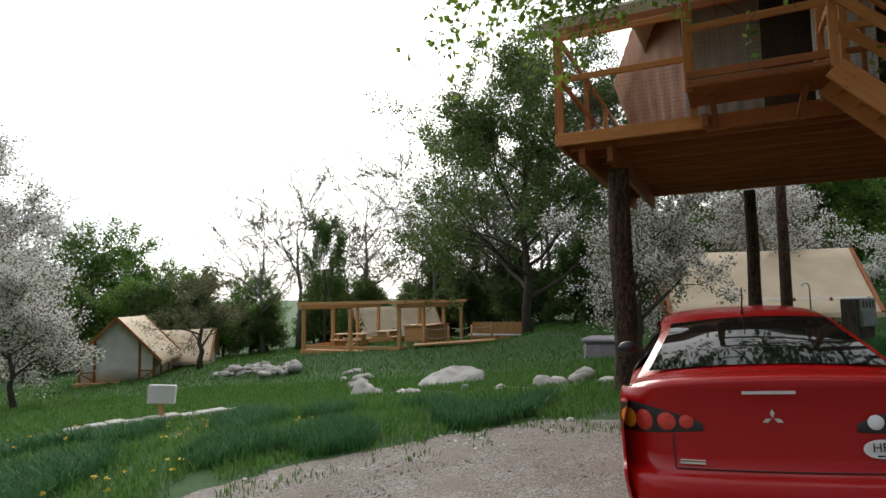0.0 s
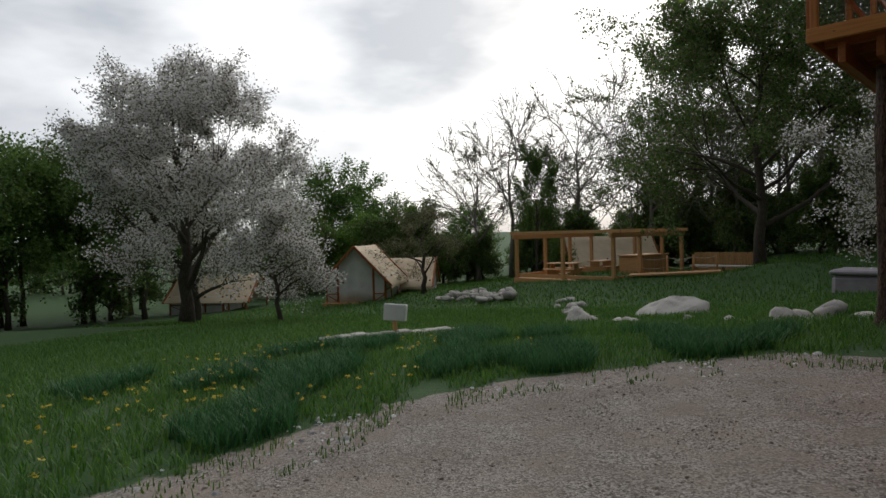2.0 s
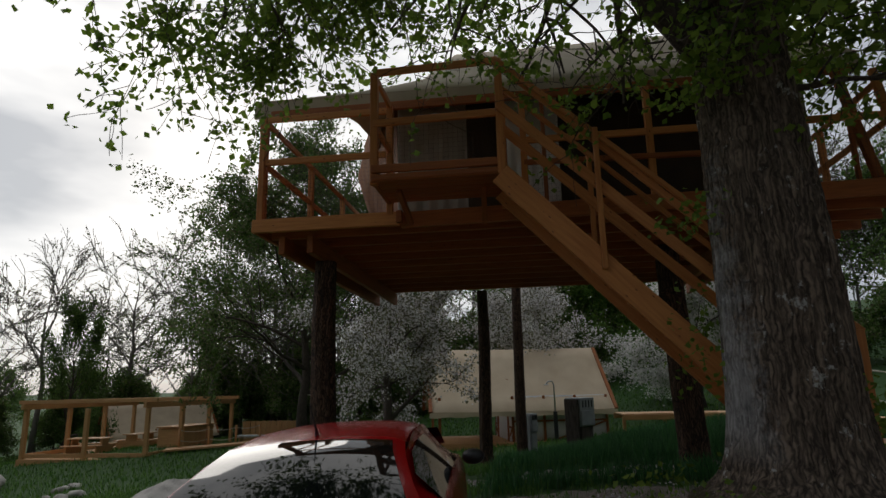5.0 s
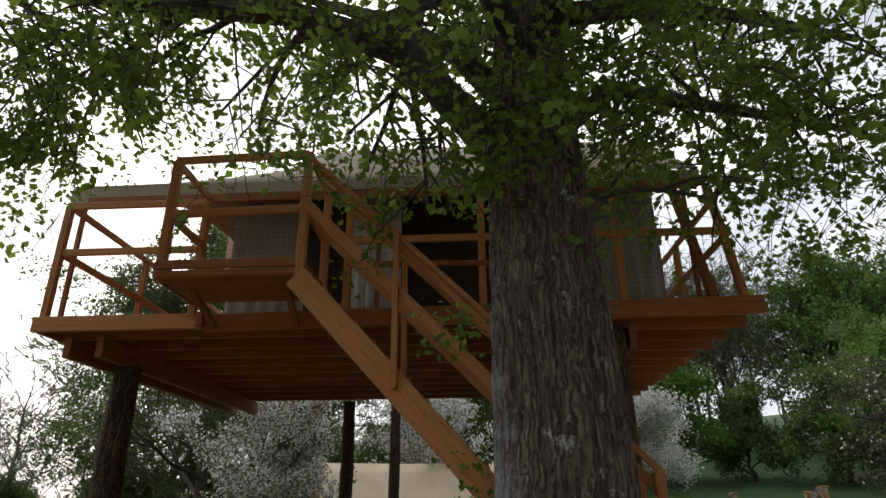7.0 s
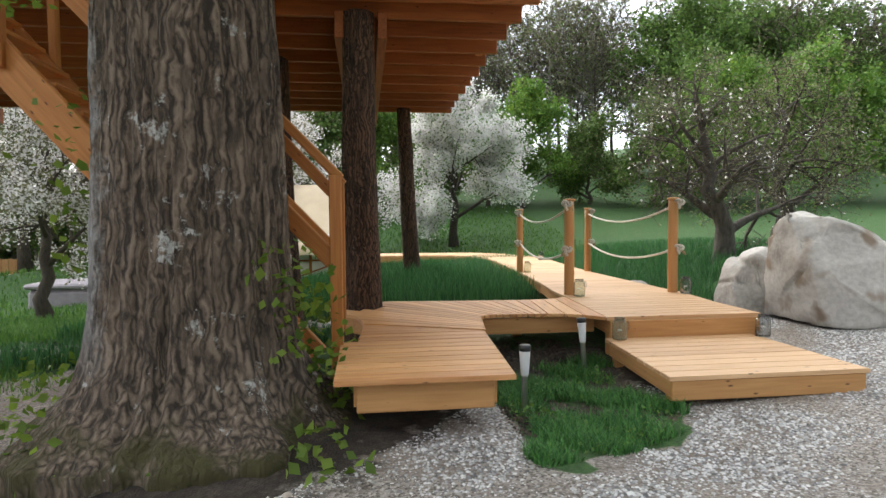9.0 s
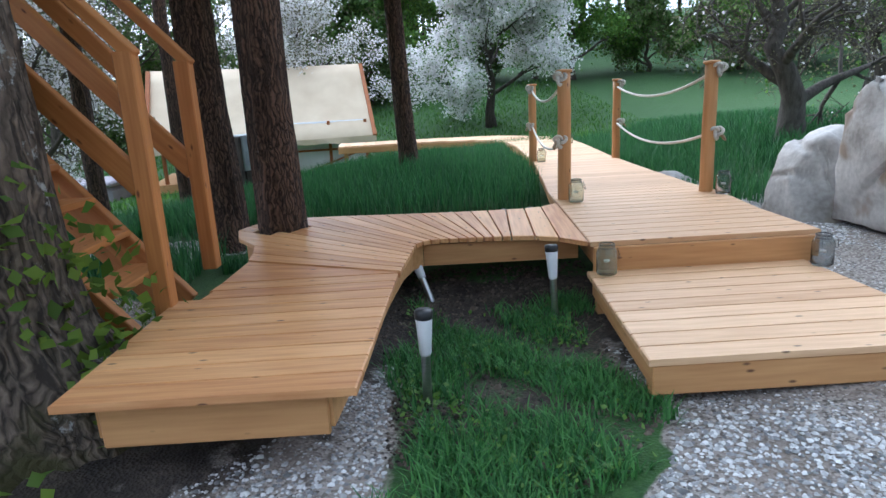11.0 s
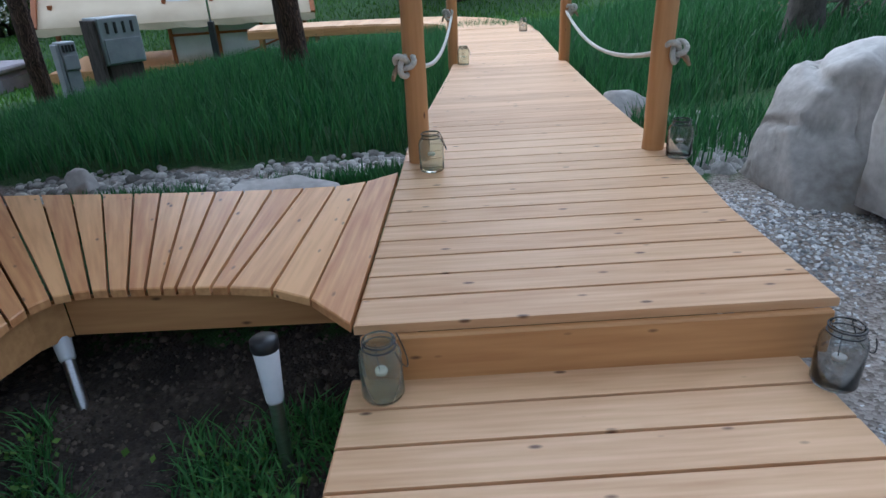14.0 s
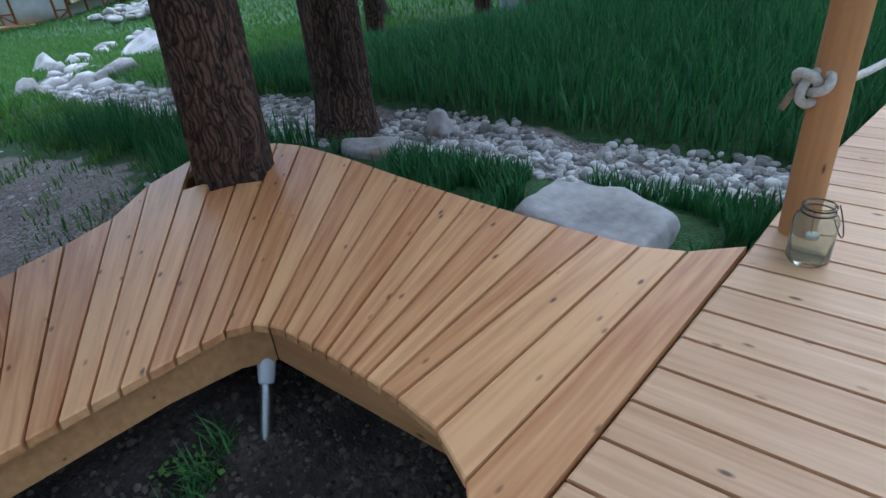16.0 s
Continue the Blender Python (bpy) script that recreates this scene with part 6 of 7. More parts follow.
# ---- camp tents ----
def camp_tent(at, turn, length, width, wall, ridge, label, porch=0.0, trim=STAIN, z=None):
    """A glamping tent: timber frame, white canvas walls, slack beige roof. Its ridge runs along its own x axis."""
    z = z_at(*at) if z is None else z
    m = Matrix.Translation((at[0], at[1], z)) @ pose(0, 0, 0, 0, 0, turn)
    t = thing("camp_tent", (at[0], at[1], z), label, "tent", "camp tents")
    h = width / 2
    part("base_deck", Shape().block(-0.4, -h - 0.2, -0.9, length + 0.2, h + 0.2, 0.06, 0.01, m), PERGOLA, t, "raised timber base")
    e = 0.45
    over = wall - (ridge - wall) / h * e
    canvas_roof(-0.35, length + 0.25, (-h - e, over), (0, ridge), (h + e, over), parent=t, m=m, label="slack beige canvas roof", thick=0.04)
    x0 = porch
    canvas_wall((x0, -h), (length, -h), 0.06, wall, CANVAS_WHITE, t, m=m, label="white canvas wall")
    canvas_wall((length, h), (x0, h), 0.06, wall, CANVAS_WHITE, t, m=m)

    def gable(k):
        return wall + (ridge - wall) * (1 - abs(2 * k - 1)) - 0.06
    canvas_wall((x0, h), (x0, -h), 0.06, wall, CANVAS_WHITE, t, gable, m)
    canvas_wall((length, -h), (length, h), 0.06, wall, CANVAS_WHITE, t, gable, m)

    def stick(nm, p0, p1, w=0.09):
        p0, p1 = m @ Vector(p0), m @ Vector(p1)
        beam(nm, p0, p1, w, w, trim, t)
    for x in ([0.02] if porch else []) + list(np.linspace(x0, length, 4)):
        for s in (-1, 1):
            stick("post", (x, s * (h + 0.03), 0.06), (x, s * (h + 0.03), wall))
    for s in (-1, 1):
        for x in (-0.32, length + 0.22):
            stick("barge_board", (x, s * (h + e), over - 0.02), (x, 0, ridge - 0.03), 0.12)
        stick("rail", (x0, s * (h + 0.04), 0.75), (length, s * (h + 0.04), 0.75), 0.06)
        stick("brace", (length * 0.68, s * (h + 0.045), 0.1), (length, s * (h + 0.045), 0.72), 0.05)
        stick("corner_post", (x0 - 0.04, s * h * 0.62, 0.06), (x0 - 0.04, s * h * 0.62, wall + (ridge - wall) * 0.34))
        stick("half_rail", (x0 - 0.04, s * h * 0.62, 0.55), (x0 - 0.04, s * h, 0.55), 0.06)
        stick("cross_brace", (x0 - 0.04, s * h * 0.62, 0.1), (x0 - 0.04, s * h, 0.5), 0.05)
    v = [(-0.36, -h - e, over - 0.03), (length + 0.26, -h - e, over - 0.03)]
    valance(v[0], v[1], 0.16, CANVAS, t, m)
    return t


camp_tent((-1.85, 23.75), 13, 6.0, 3.3, 1.62, 3.38, "large beige canvas tent with white walls, beyond the tree house", porch=2.6, z=-0.27)
camp_tent((-27.7, 20.1), 129, 5.5, 3.3, 1.5, 3.25, "white-walled tent with a beige roof at the meadow's edge", z=-2.3)
camp_tent((-32.6, 25.2), 38, 4.2, 3.2, 1.5, 2.9, "beige canvas tent half hidden behind a fruit tree", porch=2.0, z=-2.9)
camp_tent((-36.2, 18.6), 218, 5.0, 3.2, 1.3, 2.6, "distant beige canvas tent under blossoming trees", porch=1.5, z=-3.3)
camp_tent((-25.5, 38.2), 47, 6.2, 3.4, 1.6, 3.2, "beige canvas tent behind the timber pergola", porch=2.5, z=-2.1)

# ---- pergola terrace ----
PZ = -1.02
perg = thing("pergola", (-17.8, 30, PZ), "new pine pergola frame over a low terrace", "pergola")
part("terrace", Shape().block(-20.95, 25.85, PZ - 0.9, -14.7, 34.0, PZ, 0.01), PERGOLA, perg, "low boarded terrace")
PX, PY = (-20.8, -17.8, -14.9), (26.0, 28.7, 31.3, 33.8)
for a in PX:
    for b in PY:
        if a == -17.8 and b in PY[1:3]:
            continue
        beam("post", (a, b, PZ), (a, b, 1.12), 0.17, 0.17, PERGOLA, perg)
for a in PX[::2]:
    beam("side_beam", (a, 25.7, 1.12), (a, 34.1, 1.12), 0.14, 0.24, PERGOLA, perg, drop=0)
for b in PY:
    beam("cross_beam", (-21.2, b, 1.36), (-14.5, b, 1.36), 0.14, 0.16, PERGOLA, perg, drop=0)
for p0, p1 in (((-20.8, 26.0), (-14.9, 26.0)), ((-14.9, 26.0), (-14.9, 30.0)), ((-20.8, 26.0), (-20.8, 33.8))):
    beam("low_rail", (*p0, PZ + 0.14), (*p1, PZ + 0.14), 0.06, 0.18, PERGOLA, perg)
counter = thing("bar_counter", (-15.6, 30.8, PZ), "boarded pine bar counter on the terrace", "counter")
for i in range(14):
    beam("board", (-16.3, 29.2 + 0.145 * i * 1.4, PZ + 0.55), (-14.95, 29.2 + 0.145 * i * 1.4, PZ + 0.55), 0.2, 1.06, PERGOLA, counter)
beam("top", (-15.6, 29.0, PZ + 1.13), (-15.6, 32.1, PZ + 1.13), 1.5, 0.06, PERGOLA, counter)


def bench_table(q, turn):
    z = PZ
    m = Matrix.Translation((q[0], q[1], z)) @ pose(0, 0, 0, 0, 0, turn)
    t = thing("picnic_table", (q[0], q[1], z), "pale wooden table with benches under the pergola", "table", "terrace tables")
    part("tabletop", Shape().block(-0.9, -0.4, 0.70, 0.9, 0.4, 0.75, 0.01, m), LARCH, t)
    for s in (-1, 1):
        part("bench", Shape().block(-0.9, s * 0.75 - 0.15, 0.40, 0.9, s * 0.75 + 0.15, 0.45, 0.01, m), LARCH, t)
        part("leg_frame", Shape().block(s * 0.7 - 0.04, -0.8, 0.0, s * 0.7 + 0.04, 0.8, 0.40, 0.01, m).block(s * 0.7 - 0.04, -0.3, 0.40, s * 0.7 + 0.04, 0.3, 0.70, 0.01, m), PERGOLA, t)
    return t


bench_table((-19.2, 28.2), 10)
bench_table((-18.6, 31.2), 90)
fence = thing("board_fence", (-11.6, 33.2, -0.9), "orange pine board fence beside the terrace", "fence")
for i in range(22):
    a = -13.85 + i * 0.148
    beam("board", (a, 33.2 + 0.02 * (i % 2), -1.3), (a, 33.2 + 0.02 * (i % 2), 0.14 + 0.012 * (i % 3)), 0.14, 0.03, PERGOLA, fence)
for b in (-0.75, -0.15):
    beam("rail", (-13.9, 33.26, b), (-10.65, 33.26, b), 0.04, 0.09, PERGOLA, fence)
seat = thing("long_bench", (-11.8, 31.6, -0.9), "pale wooden bench in front of the fence", "bench")
sz = z_at(-11.8, 31.6)
part("seat", Shape().block(-13.4, 31.3, sz + 0.38, -10.2, 31.8, sz + 0.45), CANVAS_WHITE, seat)
for a in (-13.2, -11.8, -10.4):
    part("leg", Shape().block(a - 0.05, 31.35, sz - 0.1, a + 0.05, 31.75, sz + 0.38), PERGOLA, seat)
ramp = thing("rope_fence", (-13.3, 28.5, -1.0), "low post-and-rope fence beside the terrace ramp", "fence")
rp = [(-14.3, 27.6), (-13.2, 28.2), (-12.2, 28.9), (-11.4, 29.8)]
for a, b in rp:
    pole("post", (a, b, z_at(a, b) - 0.1), (a, b, z_at(a, b) + 1.0), 0.05, 0.05, POLE, ramp)
for (a, b), (c_, d_) in zip(rp[:-1], rp[1:]):
    for hh in (0.45, 0.9):
        pts = [Vector((a, b, z_at(a, b) + hh)).lerp(Vector((c_, d_, z_at(c_, d_) + hh)), t) - Vector((0, 0, 0.4 * t * (1 - t))) for t in np.linspace(0, 1, 9)]
        part("rope", Shape().tube(pts, [0.014] * 9, 5), ROPE, ramp)
beam("ramp_board", (-14.6, 27.0, z_at(-14, 27) + 0.1), (-10.8, 28.8, z_at(-10.8, 28.8) + 0.1), 1.2, 0.08, PERGOLA, ramp)

# ---- hot tub, cabinets, shower ----
tz = z_at(-3.8, 22.4)
tub = thing("hot_tub", (-3.8, 22.4, tz), "square hot tub under a lilac-grey cover on the lawn", "hot tub")
part("shell", Shape().block(-4.75, 21.5, tz - 0.2, -2.85, 23.3, tz + 0.50, 0.12), TUB, tub)
part("cover", Shape().block(-4.8, 21.45, tz + 0.505, -2.8, 23.35, tz + 0.66, 0.07), TUB, tub, "padded lilac-grey cover")


def cabinet(q, z0, z1, w, d, label, stump):
    t = thing("utility_cabinet", (q[0], q[1], z_at(*q)), label, "cabinet", "utility cabinets")
    m = Matrix.Translation((q[0], q[1], 0)) @ pose(0, 0, 0, 0, 0, 52)
    # added sheet, no real part: stands for the case's shaded side
    part("backboard", Shape().block(-w / 2 - 0.05, -d * 0.46, z_at(*q) - 0.2, -w / 2 - 0.004, d * 0.46, z1 - 0.03, 0.01, m), stump, t, "added sheet for the case's shaded side")
    part("pedestal", Shape().block(-w * 0.42, -d * 0.4, z_at(*q) - 0.2, w * 0.42, d * 0.4, z0, 0.01, m), stump, t, "dark pedestal")
    part("case", Shape().block(-w / 2, -d / 2, z0 + 0.002, w / 2, d / 2, z1, 0.015, m), GREY_BOX, t, "grey metal case")
    part("door", Shape().block(-w * 0.44, -d / 2 - 0.018, z0 + 0.03, w * 0.44, -d / 2 - 0.002, z0 + (z1 - z0) * 0.55, 0.006, m), GREY_BOX, t)
    for i in range(4):
        x = -w * 0.3 + i * w * 0.2
        part("vent", Shape().block(x - 0.02, -d / 2 - 0.012, z0 + (z1 - z0) * 0.66, x + 0.02, -d / 2 - 0.001, z0 + (z1 - z0) * 0.9, 0.003, m), BLACK, t, "dark vent slot")


cabinet((2.87, 15.66), 0.72, 1.38, 0.62, 0.42, "grey metal utility cabinet on a dark pedestal in grass", BARK_DARK)
cabinet((1.70, 16.4), 0.55, 1.0, 0.26, 0.22, "slim grey cabinet beside a larger one", GREY_BOX)
shower = thing("garden_shower", (2.5, 21.5, z_at(2.5, 21.5)), "black garden shower with a bent pipe before the tent", "shower")
sz = z_at(2.5, 21.5)
beam("column", (2.5, 21.5, sz - 0.1), (2.5, 21.5, 0.85), 0.13, 0.13, BLACK, shower, "black shower column")
part("pipe", Shape().tube([(2.5, 21.5, 0.85), (2.5, 21.5, 1.70), (2.45, 21.48, 1.82), (2.33, 21.44, 1.83), (2.25, 21.42, 1.74)], [0.025] * 5, 8), STEEL, shower, "bent steel pipe", smooth=True)
part("shower_head", Shape().lathe([(0.02, 0.04), (0.09, 0.015), (0.09, 0)], 14, (2.25, 21.42, 1.70)), STEEL, shower, smooth=True)

# ---- sign box and slab on the lawn ----
bx, by = (-9.78, 7.48)
bz = z_at(bx, by)
sign = thing("lawn_box", (bx, by, bz), "pale grey service box tilted on a wooden stake in the lawn", "box")
beam("stake", (bx + 0.05, by, bz - 0.15), (bx - 0.02, by, bz + 0.36), 0.10, 0.06, PERGOLA, sign)
part("case", Shape().block(-0.24, -0.12, 0.0, 0.24, 0.12, 0.36, 0.02, Matrix.Translation((bx, by, bz + 0.34)) @ pose(0, 0, 0, -6, 4, 38)), CANVAS_WHITE, sign, "pale grey case")
slab = Shape()
p0, p1 = ((-10.16, 5.83), (-9.25, 9.04))
for i in range(10):
    a = Vector(p0).lerp(Vector(p1), i / 10 + 0.004)
    b = Vector(p0).lerp(Vector(p1), (i + 1) / 10 - 0.004)
    ang = math.degrees(math.atan2(p1[1] - p0[1], p1[0] - p0[0]))
    slab.block(0, -0.16, -0.12, (b - a).length, 0.16, 0.10 + 0.015 * (i % 3), 0.02, Matrix.Translation((a.x, a.y, z_at(a.x, a.y))) @ pose(0, 0, 0, 0, 0, ang))
tagged(part("stone_kerb", slab, ROCK_PALE), "low kerb of pale stone slabs in the grass", "kerb")

# ---- rubble and stream stones ----
rnd = random.Random(3)
for i in range(64):
    t = rnd.random()
    q = (-20.9 + 4.4 * t + rnd.gauss(0, 0.35), 20.9 - 0.9 * t + rnd.gauss(0, 0.6))
    r = rnd.uniform(0.10, 0.30)
    boulder("rock", (*q, z_at(*q) + 0.12 + 0.15 * rnd.random()), (r * 1.3, r, r * 0.7), 50 + i, ROCK_PALE, "pale rock in a heap beside the terrace", rnd.uniform(0, 180), "rubble heap", 2, 0.5, 0.35)
for i in range(34):
    u = rnd.uniform(-15, -1.0)
    q = (u, float(np.interp(u, [-14, -8.6, -5, -2, 1.5], [20, 13.4, 11.3, 10.7, 10.2])) + rnd.gauss(0, 0.45))
    r = rnd.uniform(0.09, 0.28)
    boulder("rock", (*q, z_at(*q) + r * 0.25), (r * 1.2, r, r * 0.7), 90 + i, ROCK_PALE, "pale rock along the stream bed", rnd.uniform(0, 180), "stream rocks", 2, 0.5, 0.35)


# ---- trees of the meadow ----
BARK_GREY = varied("grey_bark", (0.10, 0.09, 0.08), (0.26, 0.24, 0.22), 6, (3, 3, 0.6), 0.95, 0.6, 40)
plant_tree("blossom_tree", "big wild cherry tree full of white blossom", (-24.9, 9.3, z_at(-24.9, 9.3)), 9.4, 0.28, 3, 3, PETAL, 15, 0.10, crown_from=0.16, split=3, spread=0.5, rise=0.5, fuzz=0.16, limbs=15, kind_name="tree", group="blossom trees", second=(BUD, 0.5, 0.09), thin=0.009)
plant_tree("blossom_tree", "wild cherry tree in white blossom behind another", (-29.0, 11.4, z_at(-29, 11.4)), 6.6, 0.22, 3, 8, PETAL, 5, 0.12, crown_from=0.2, fuzz=0.18, limbs=8, kind_name="tree", group="blossom trees", second=(BUD, 0.4, 0.14))
plant_tree("blossom_tree", "small fruit tree in white blossom on the lawn", (-17.9, 9.6, z_at(-17.9, 9.6)), 3.5, 0.09, 3, 5, PETAL, 5, 0.07, crown_from=0.32, lean=(-0.3, -0.3), thin=0.006, fuzz=0.12, limbs=9, kind_name="tree", group="blossom trees", second=(BUD, 0.3, 0.09))
plant_tree("blossom_tree", "fruit tree with scattered white blossom near the hot tub", (-2.2, 17.5, z_at(-2.2, 17.5)), 4.8, 0.17, 3, 14, PETAL, 7, 0.075, thin=0.007, crown_from=0.28, spread=0.8, fuzz=0.1, limbs=8, kind_name="tree", group="blossom trees", second=(BUD, 0.7, 0.08))
plant_tree("blossom_tree", "round fruit tree thick with white blossom on the slope", (8.9, 28.4, z_at(8.9, 28.4)), 6.0, 0.2, 3, 21, PETAL, 22, 0.11, crown_from=0.2, fuzz=0.17, limbs=9, kind_name="tree", group="blossom trees", second=(LEAF_MID, 0.25, 0.1))
plant_tree("blossom_tree", "fruit tree in white blossom behind the large tent", (1.5, 27.5, z_at(1.5, 27.5)), 6.0, 0.2, 3, 22, PETAL, 6, 0.10, crown_from=0.25, fuzz=0.15, limbs=9, kind_name="tree", group="blossom trees", second=(BUD, 0.5, 0.1))
plant_tree("fruit_tree", "budding fruit tree beside a white-walled tent", (-25.9, 23.7, z_at(-25.9, 23.7)), 4.8, 0.16, 3, 6, BUD, 3, 0.08, crown_from=0.25, fuzz=0.12, limbs=7)
plant_tree("apple_tree", "gnarled old apple tree with grey twigs behind the boulder", (11.1, 11.9, z_at(11.1, 11.9)), 3.3, 0.19, 3, 9, BUD, 1, 0.035, crown_from=0.18, split=4, spread=1.0, droop=0.35, fuzz=0.08, limbs=9, lean=(-0.3, 0.4), bark=varied("apple_bark", (0.03, 0.025, 0.022), (0.13, 0.115, 0.10), 7, (3, 3, 0.6), 0.95, 0.6, 40), second=(PETAL, 0.06, 0.06))
plant_tree("apple_tree", "spreading apple tree with sparse young leaves on the slope", (13.6, 14.0, z_at(13.6, 14.0)), 3.8, 0.17, 3, 10, BUD, 1, 0.05, crown_from=0.25, split=4, spread=1.0, droop=0.3, fuzz=0.1, limbs=9, second=(LEAF_MID, 0.3, 0.07))
plant_tree("linden_tree", "tall linden tree in dark young leaf beside the terrace", (-10.2, 32.3, z_at(-10.2, 32.3)), 15.0, 0.27, 3, 12, LEAF_DARK, 15, 0.14, crown_from=0.17, spread=0.7, droop=0.12, fuzz=0.2, limbs=17, second=(BUD, 0.5, 0.13))
for q, tall, seed in (((-30.7, 38.1), 14.2, 31), ((-26.4, 41.2), 15.2, 32), ((-32.0, 35.5), 11.5, 33), ((-21.6, 43.8), 16.5, 34), ((-17.5, 45.5), 17.0, 35), ((-13.0, 47), 17.5, 36)):
    plant_tree("birch_tree", "tall slender tree with bare grey twigs and first buds", (*q, z_at(*q)), tall * 0.90, 0.21, 3, seed, BUD, 1, 0.10, crown_from=0.35, split=3, spread=0.4, fuzz=0.1, limbs=9, bark=BARK_GREY, group="slender trees", second=(LEAF_DARK, 0.06 if seed < 34 else 0.8, 0.16), thin=0.016)
poplar = plant_tree("poplar_tree", "narrow dark green tree among bare ones", (-26.8, 36.1, z_at(-26.8, 36.1)), 8.8, 0.2, 2, 40, LEAF_DARK, 14, 0.18, crown_from=0.12, spread=0.35, fuzz=0.25, limbs=14)
poplar.scale = (0.5, 0.5, 1.0)

# ---- woods ----
woods = []
for i, (tall, mat, leaf, per, second) in enumerate(((12, LEAF_MID, 0.26, 9, (LEAF_DARK, 0.3, 0.26)), (14, LEAF_DARK, 0.28, 8, (LEAF_MID, 0.2, 0.26)), (15, BUD, 0.20, 2, (LEAF_DARK, 0.5, 0.24)), (8, LEAF_MID, 0.22, 16, (LEAF, 0.3, 0.2)), (7, LEAF_DARK, 0.24, 16, (BUD, 0.3, 0.2)), (15, BUD, 0.16, 1, (LEAF_MID, 0.15, 0.2)))):
    woods.append(plant_tree("wood_tree", ("broad leafy wood tree in fresh green", "tall dark green wood tree", "tall half-bare wood tree with grey twigs", "round bright green bush-like tree", "dark bushy hedge tree", "bare slender wood tree with a straight trunk")[i], (0, 0, 0), tall, 0.2, 3 if i == 5 else 2, 60 + i, mat, per, leaf, crown_from=0.45 if i == 5 else (0.12 if i > 2 else 0.25), fuzz=0.06 if i in (2, 5) else 0.32, limbs=9 if i == 5 else 12, bark=BARK_GREY if i == 2 else BARK_DARK, group="woods", second=second, thin=0.018 if i in (2, 5) else 0.008))
rnd = random.Random(17)


def wood(kind, u, v, size=1.0):
    copy_thing(woods[kind], Matrix.Translation((u, v, z_at(u, v) - 0.1)) @ pose(0, 0, 0, 0, 0, rnd.uniform(0, 360)) @ Matrix.Diagonal((size, size, size * rnd.uniform(0.9, 1.1), 1)))


# north-east hill
for i in range(62):
    t = i / 61
    u = 4 + 44 * t + rnd.uniform(-1.5, 1.5)
    v = 56 - 19 * t + rnd.uniform(0, 24)
    wood((5 if i % 3 else 2) if t < 0.5 else rnd.choice((5, 1, 2, 1, 5)), u, v, rnd.uniform(0.75, 1.05))
for u, v, kind, s in ((14.6, 38.5, 3, 0.8), (12.8, 40.5, 3, 0.7), (18.5, 38, 4, 0.6), (22, 35, 4, 0.8), (24, 33, 3, 0.8), (28, 31, 3, 0.9), (26, 36, 1, 0.6), (5.5, 40, 3, 0.9), (2, 39, 4, 1.0), (9, 43, 4, 0.9), (31, 27, 4, 0.8), (34, 24, 3, 0.9)):
    wood(kind, u, v, s)
# north edge behind the terrace
for i in range(22):
    wood((4, 5, 4, 2, 4, 5)[i % 6], -34 + i * 1.9 + rnd.uniform(-1, 1), 47 + rnd.uniform(-2, 7) - (4 if i < 6 else 0), rnd.uniform(0.65, 0.85))
for i in range(10):
    wood(4, -9 + i * 1.5, 38.5 + rnd.uniform(-1, 3), rnd.uniform(0.5, 0.75))
# hedge trees behind the huts and the western wood
for i in range(20):
    t = i / 19
    wood(rnd.choice((4, 4, 3, 4)), -47 + 19 * t + rnd.uniform(-1, 1), 22 + 17 * t + rnd.uniform(0, 5), rnd.uniform(0.62, 0.82) if i < 11 else rnd.uniform(0.38, 0.5))
for i in range(14):
    wood(rnd.choice((1, 4, 1)), -37 - rnd.uniform(0, 14), 1.0 + i * 1.2 + rnd.uniform(-1, 1), rnd.uniform(0.6, 0.85))
for i in range(7):
    wood(4, -22 + i * 1.6 + rnd.uniform(-0.5, 0.5), 46.5 + rnd.uniform(-1, 2), rnd.uniform(0.5, 0.65))
for i, (u, v) in enumerate(((-23.6, 44.5), (-21.4, 46.5), (-19.4, 44.2), (-17.3, 46.4), (-15.4, 44.0), (-13.2, 46.0), (-9.5, 44.5), (-7.0, 46.5))):
    wood(2, u, v, 0.70 + 0.03 * i)
# low far woods that close the horizon
for i in range(34):
    a = radians(-86 + i * 3.1)
    wood(rnd.choice((4, 1, 4)), 74 * math.sin(a) + rnd.uniform(-4, 4), 74 * math.cos(a) + rnd.uniform(-4, 4), rnd.uniform(0.55, 0.72))
# unseen wood to the south and east, behind the way walked
# added to block the low sky and darken the car's reflections
for i in range(22):
    a = radians(178 + i * 9)
    wood(rnd.choice((0, 1)), 52 * math.cos(a) + 3, 46 * math.sin(a) + 2, rnd.uniform(0.8, 1.0))
for o in woods:
    o.location = (-60 - 5 * woods.index(o), 45, z_at(-60 - 5 * woods.index(o), 45))

# ---- cable across the meadow ----
pts = [Vector((-27.5, 28, 3.9)).lerp(Vector((-22, 46, 7.2)), t) - Vector((0, 0, 1.2 * t * (1 - t))) for t in np.linspace(-0.6, 1.6, 30)]
tagged(part("overhead_cable", Shape().tube(pts, [0.02] * 30, 5), BLACK), "thin dark overhead cable across the meadow", "cable")


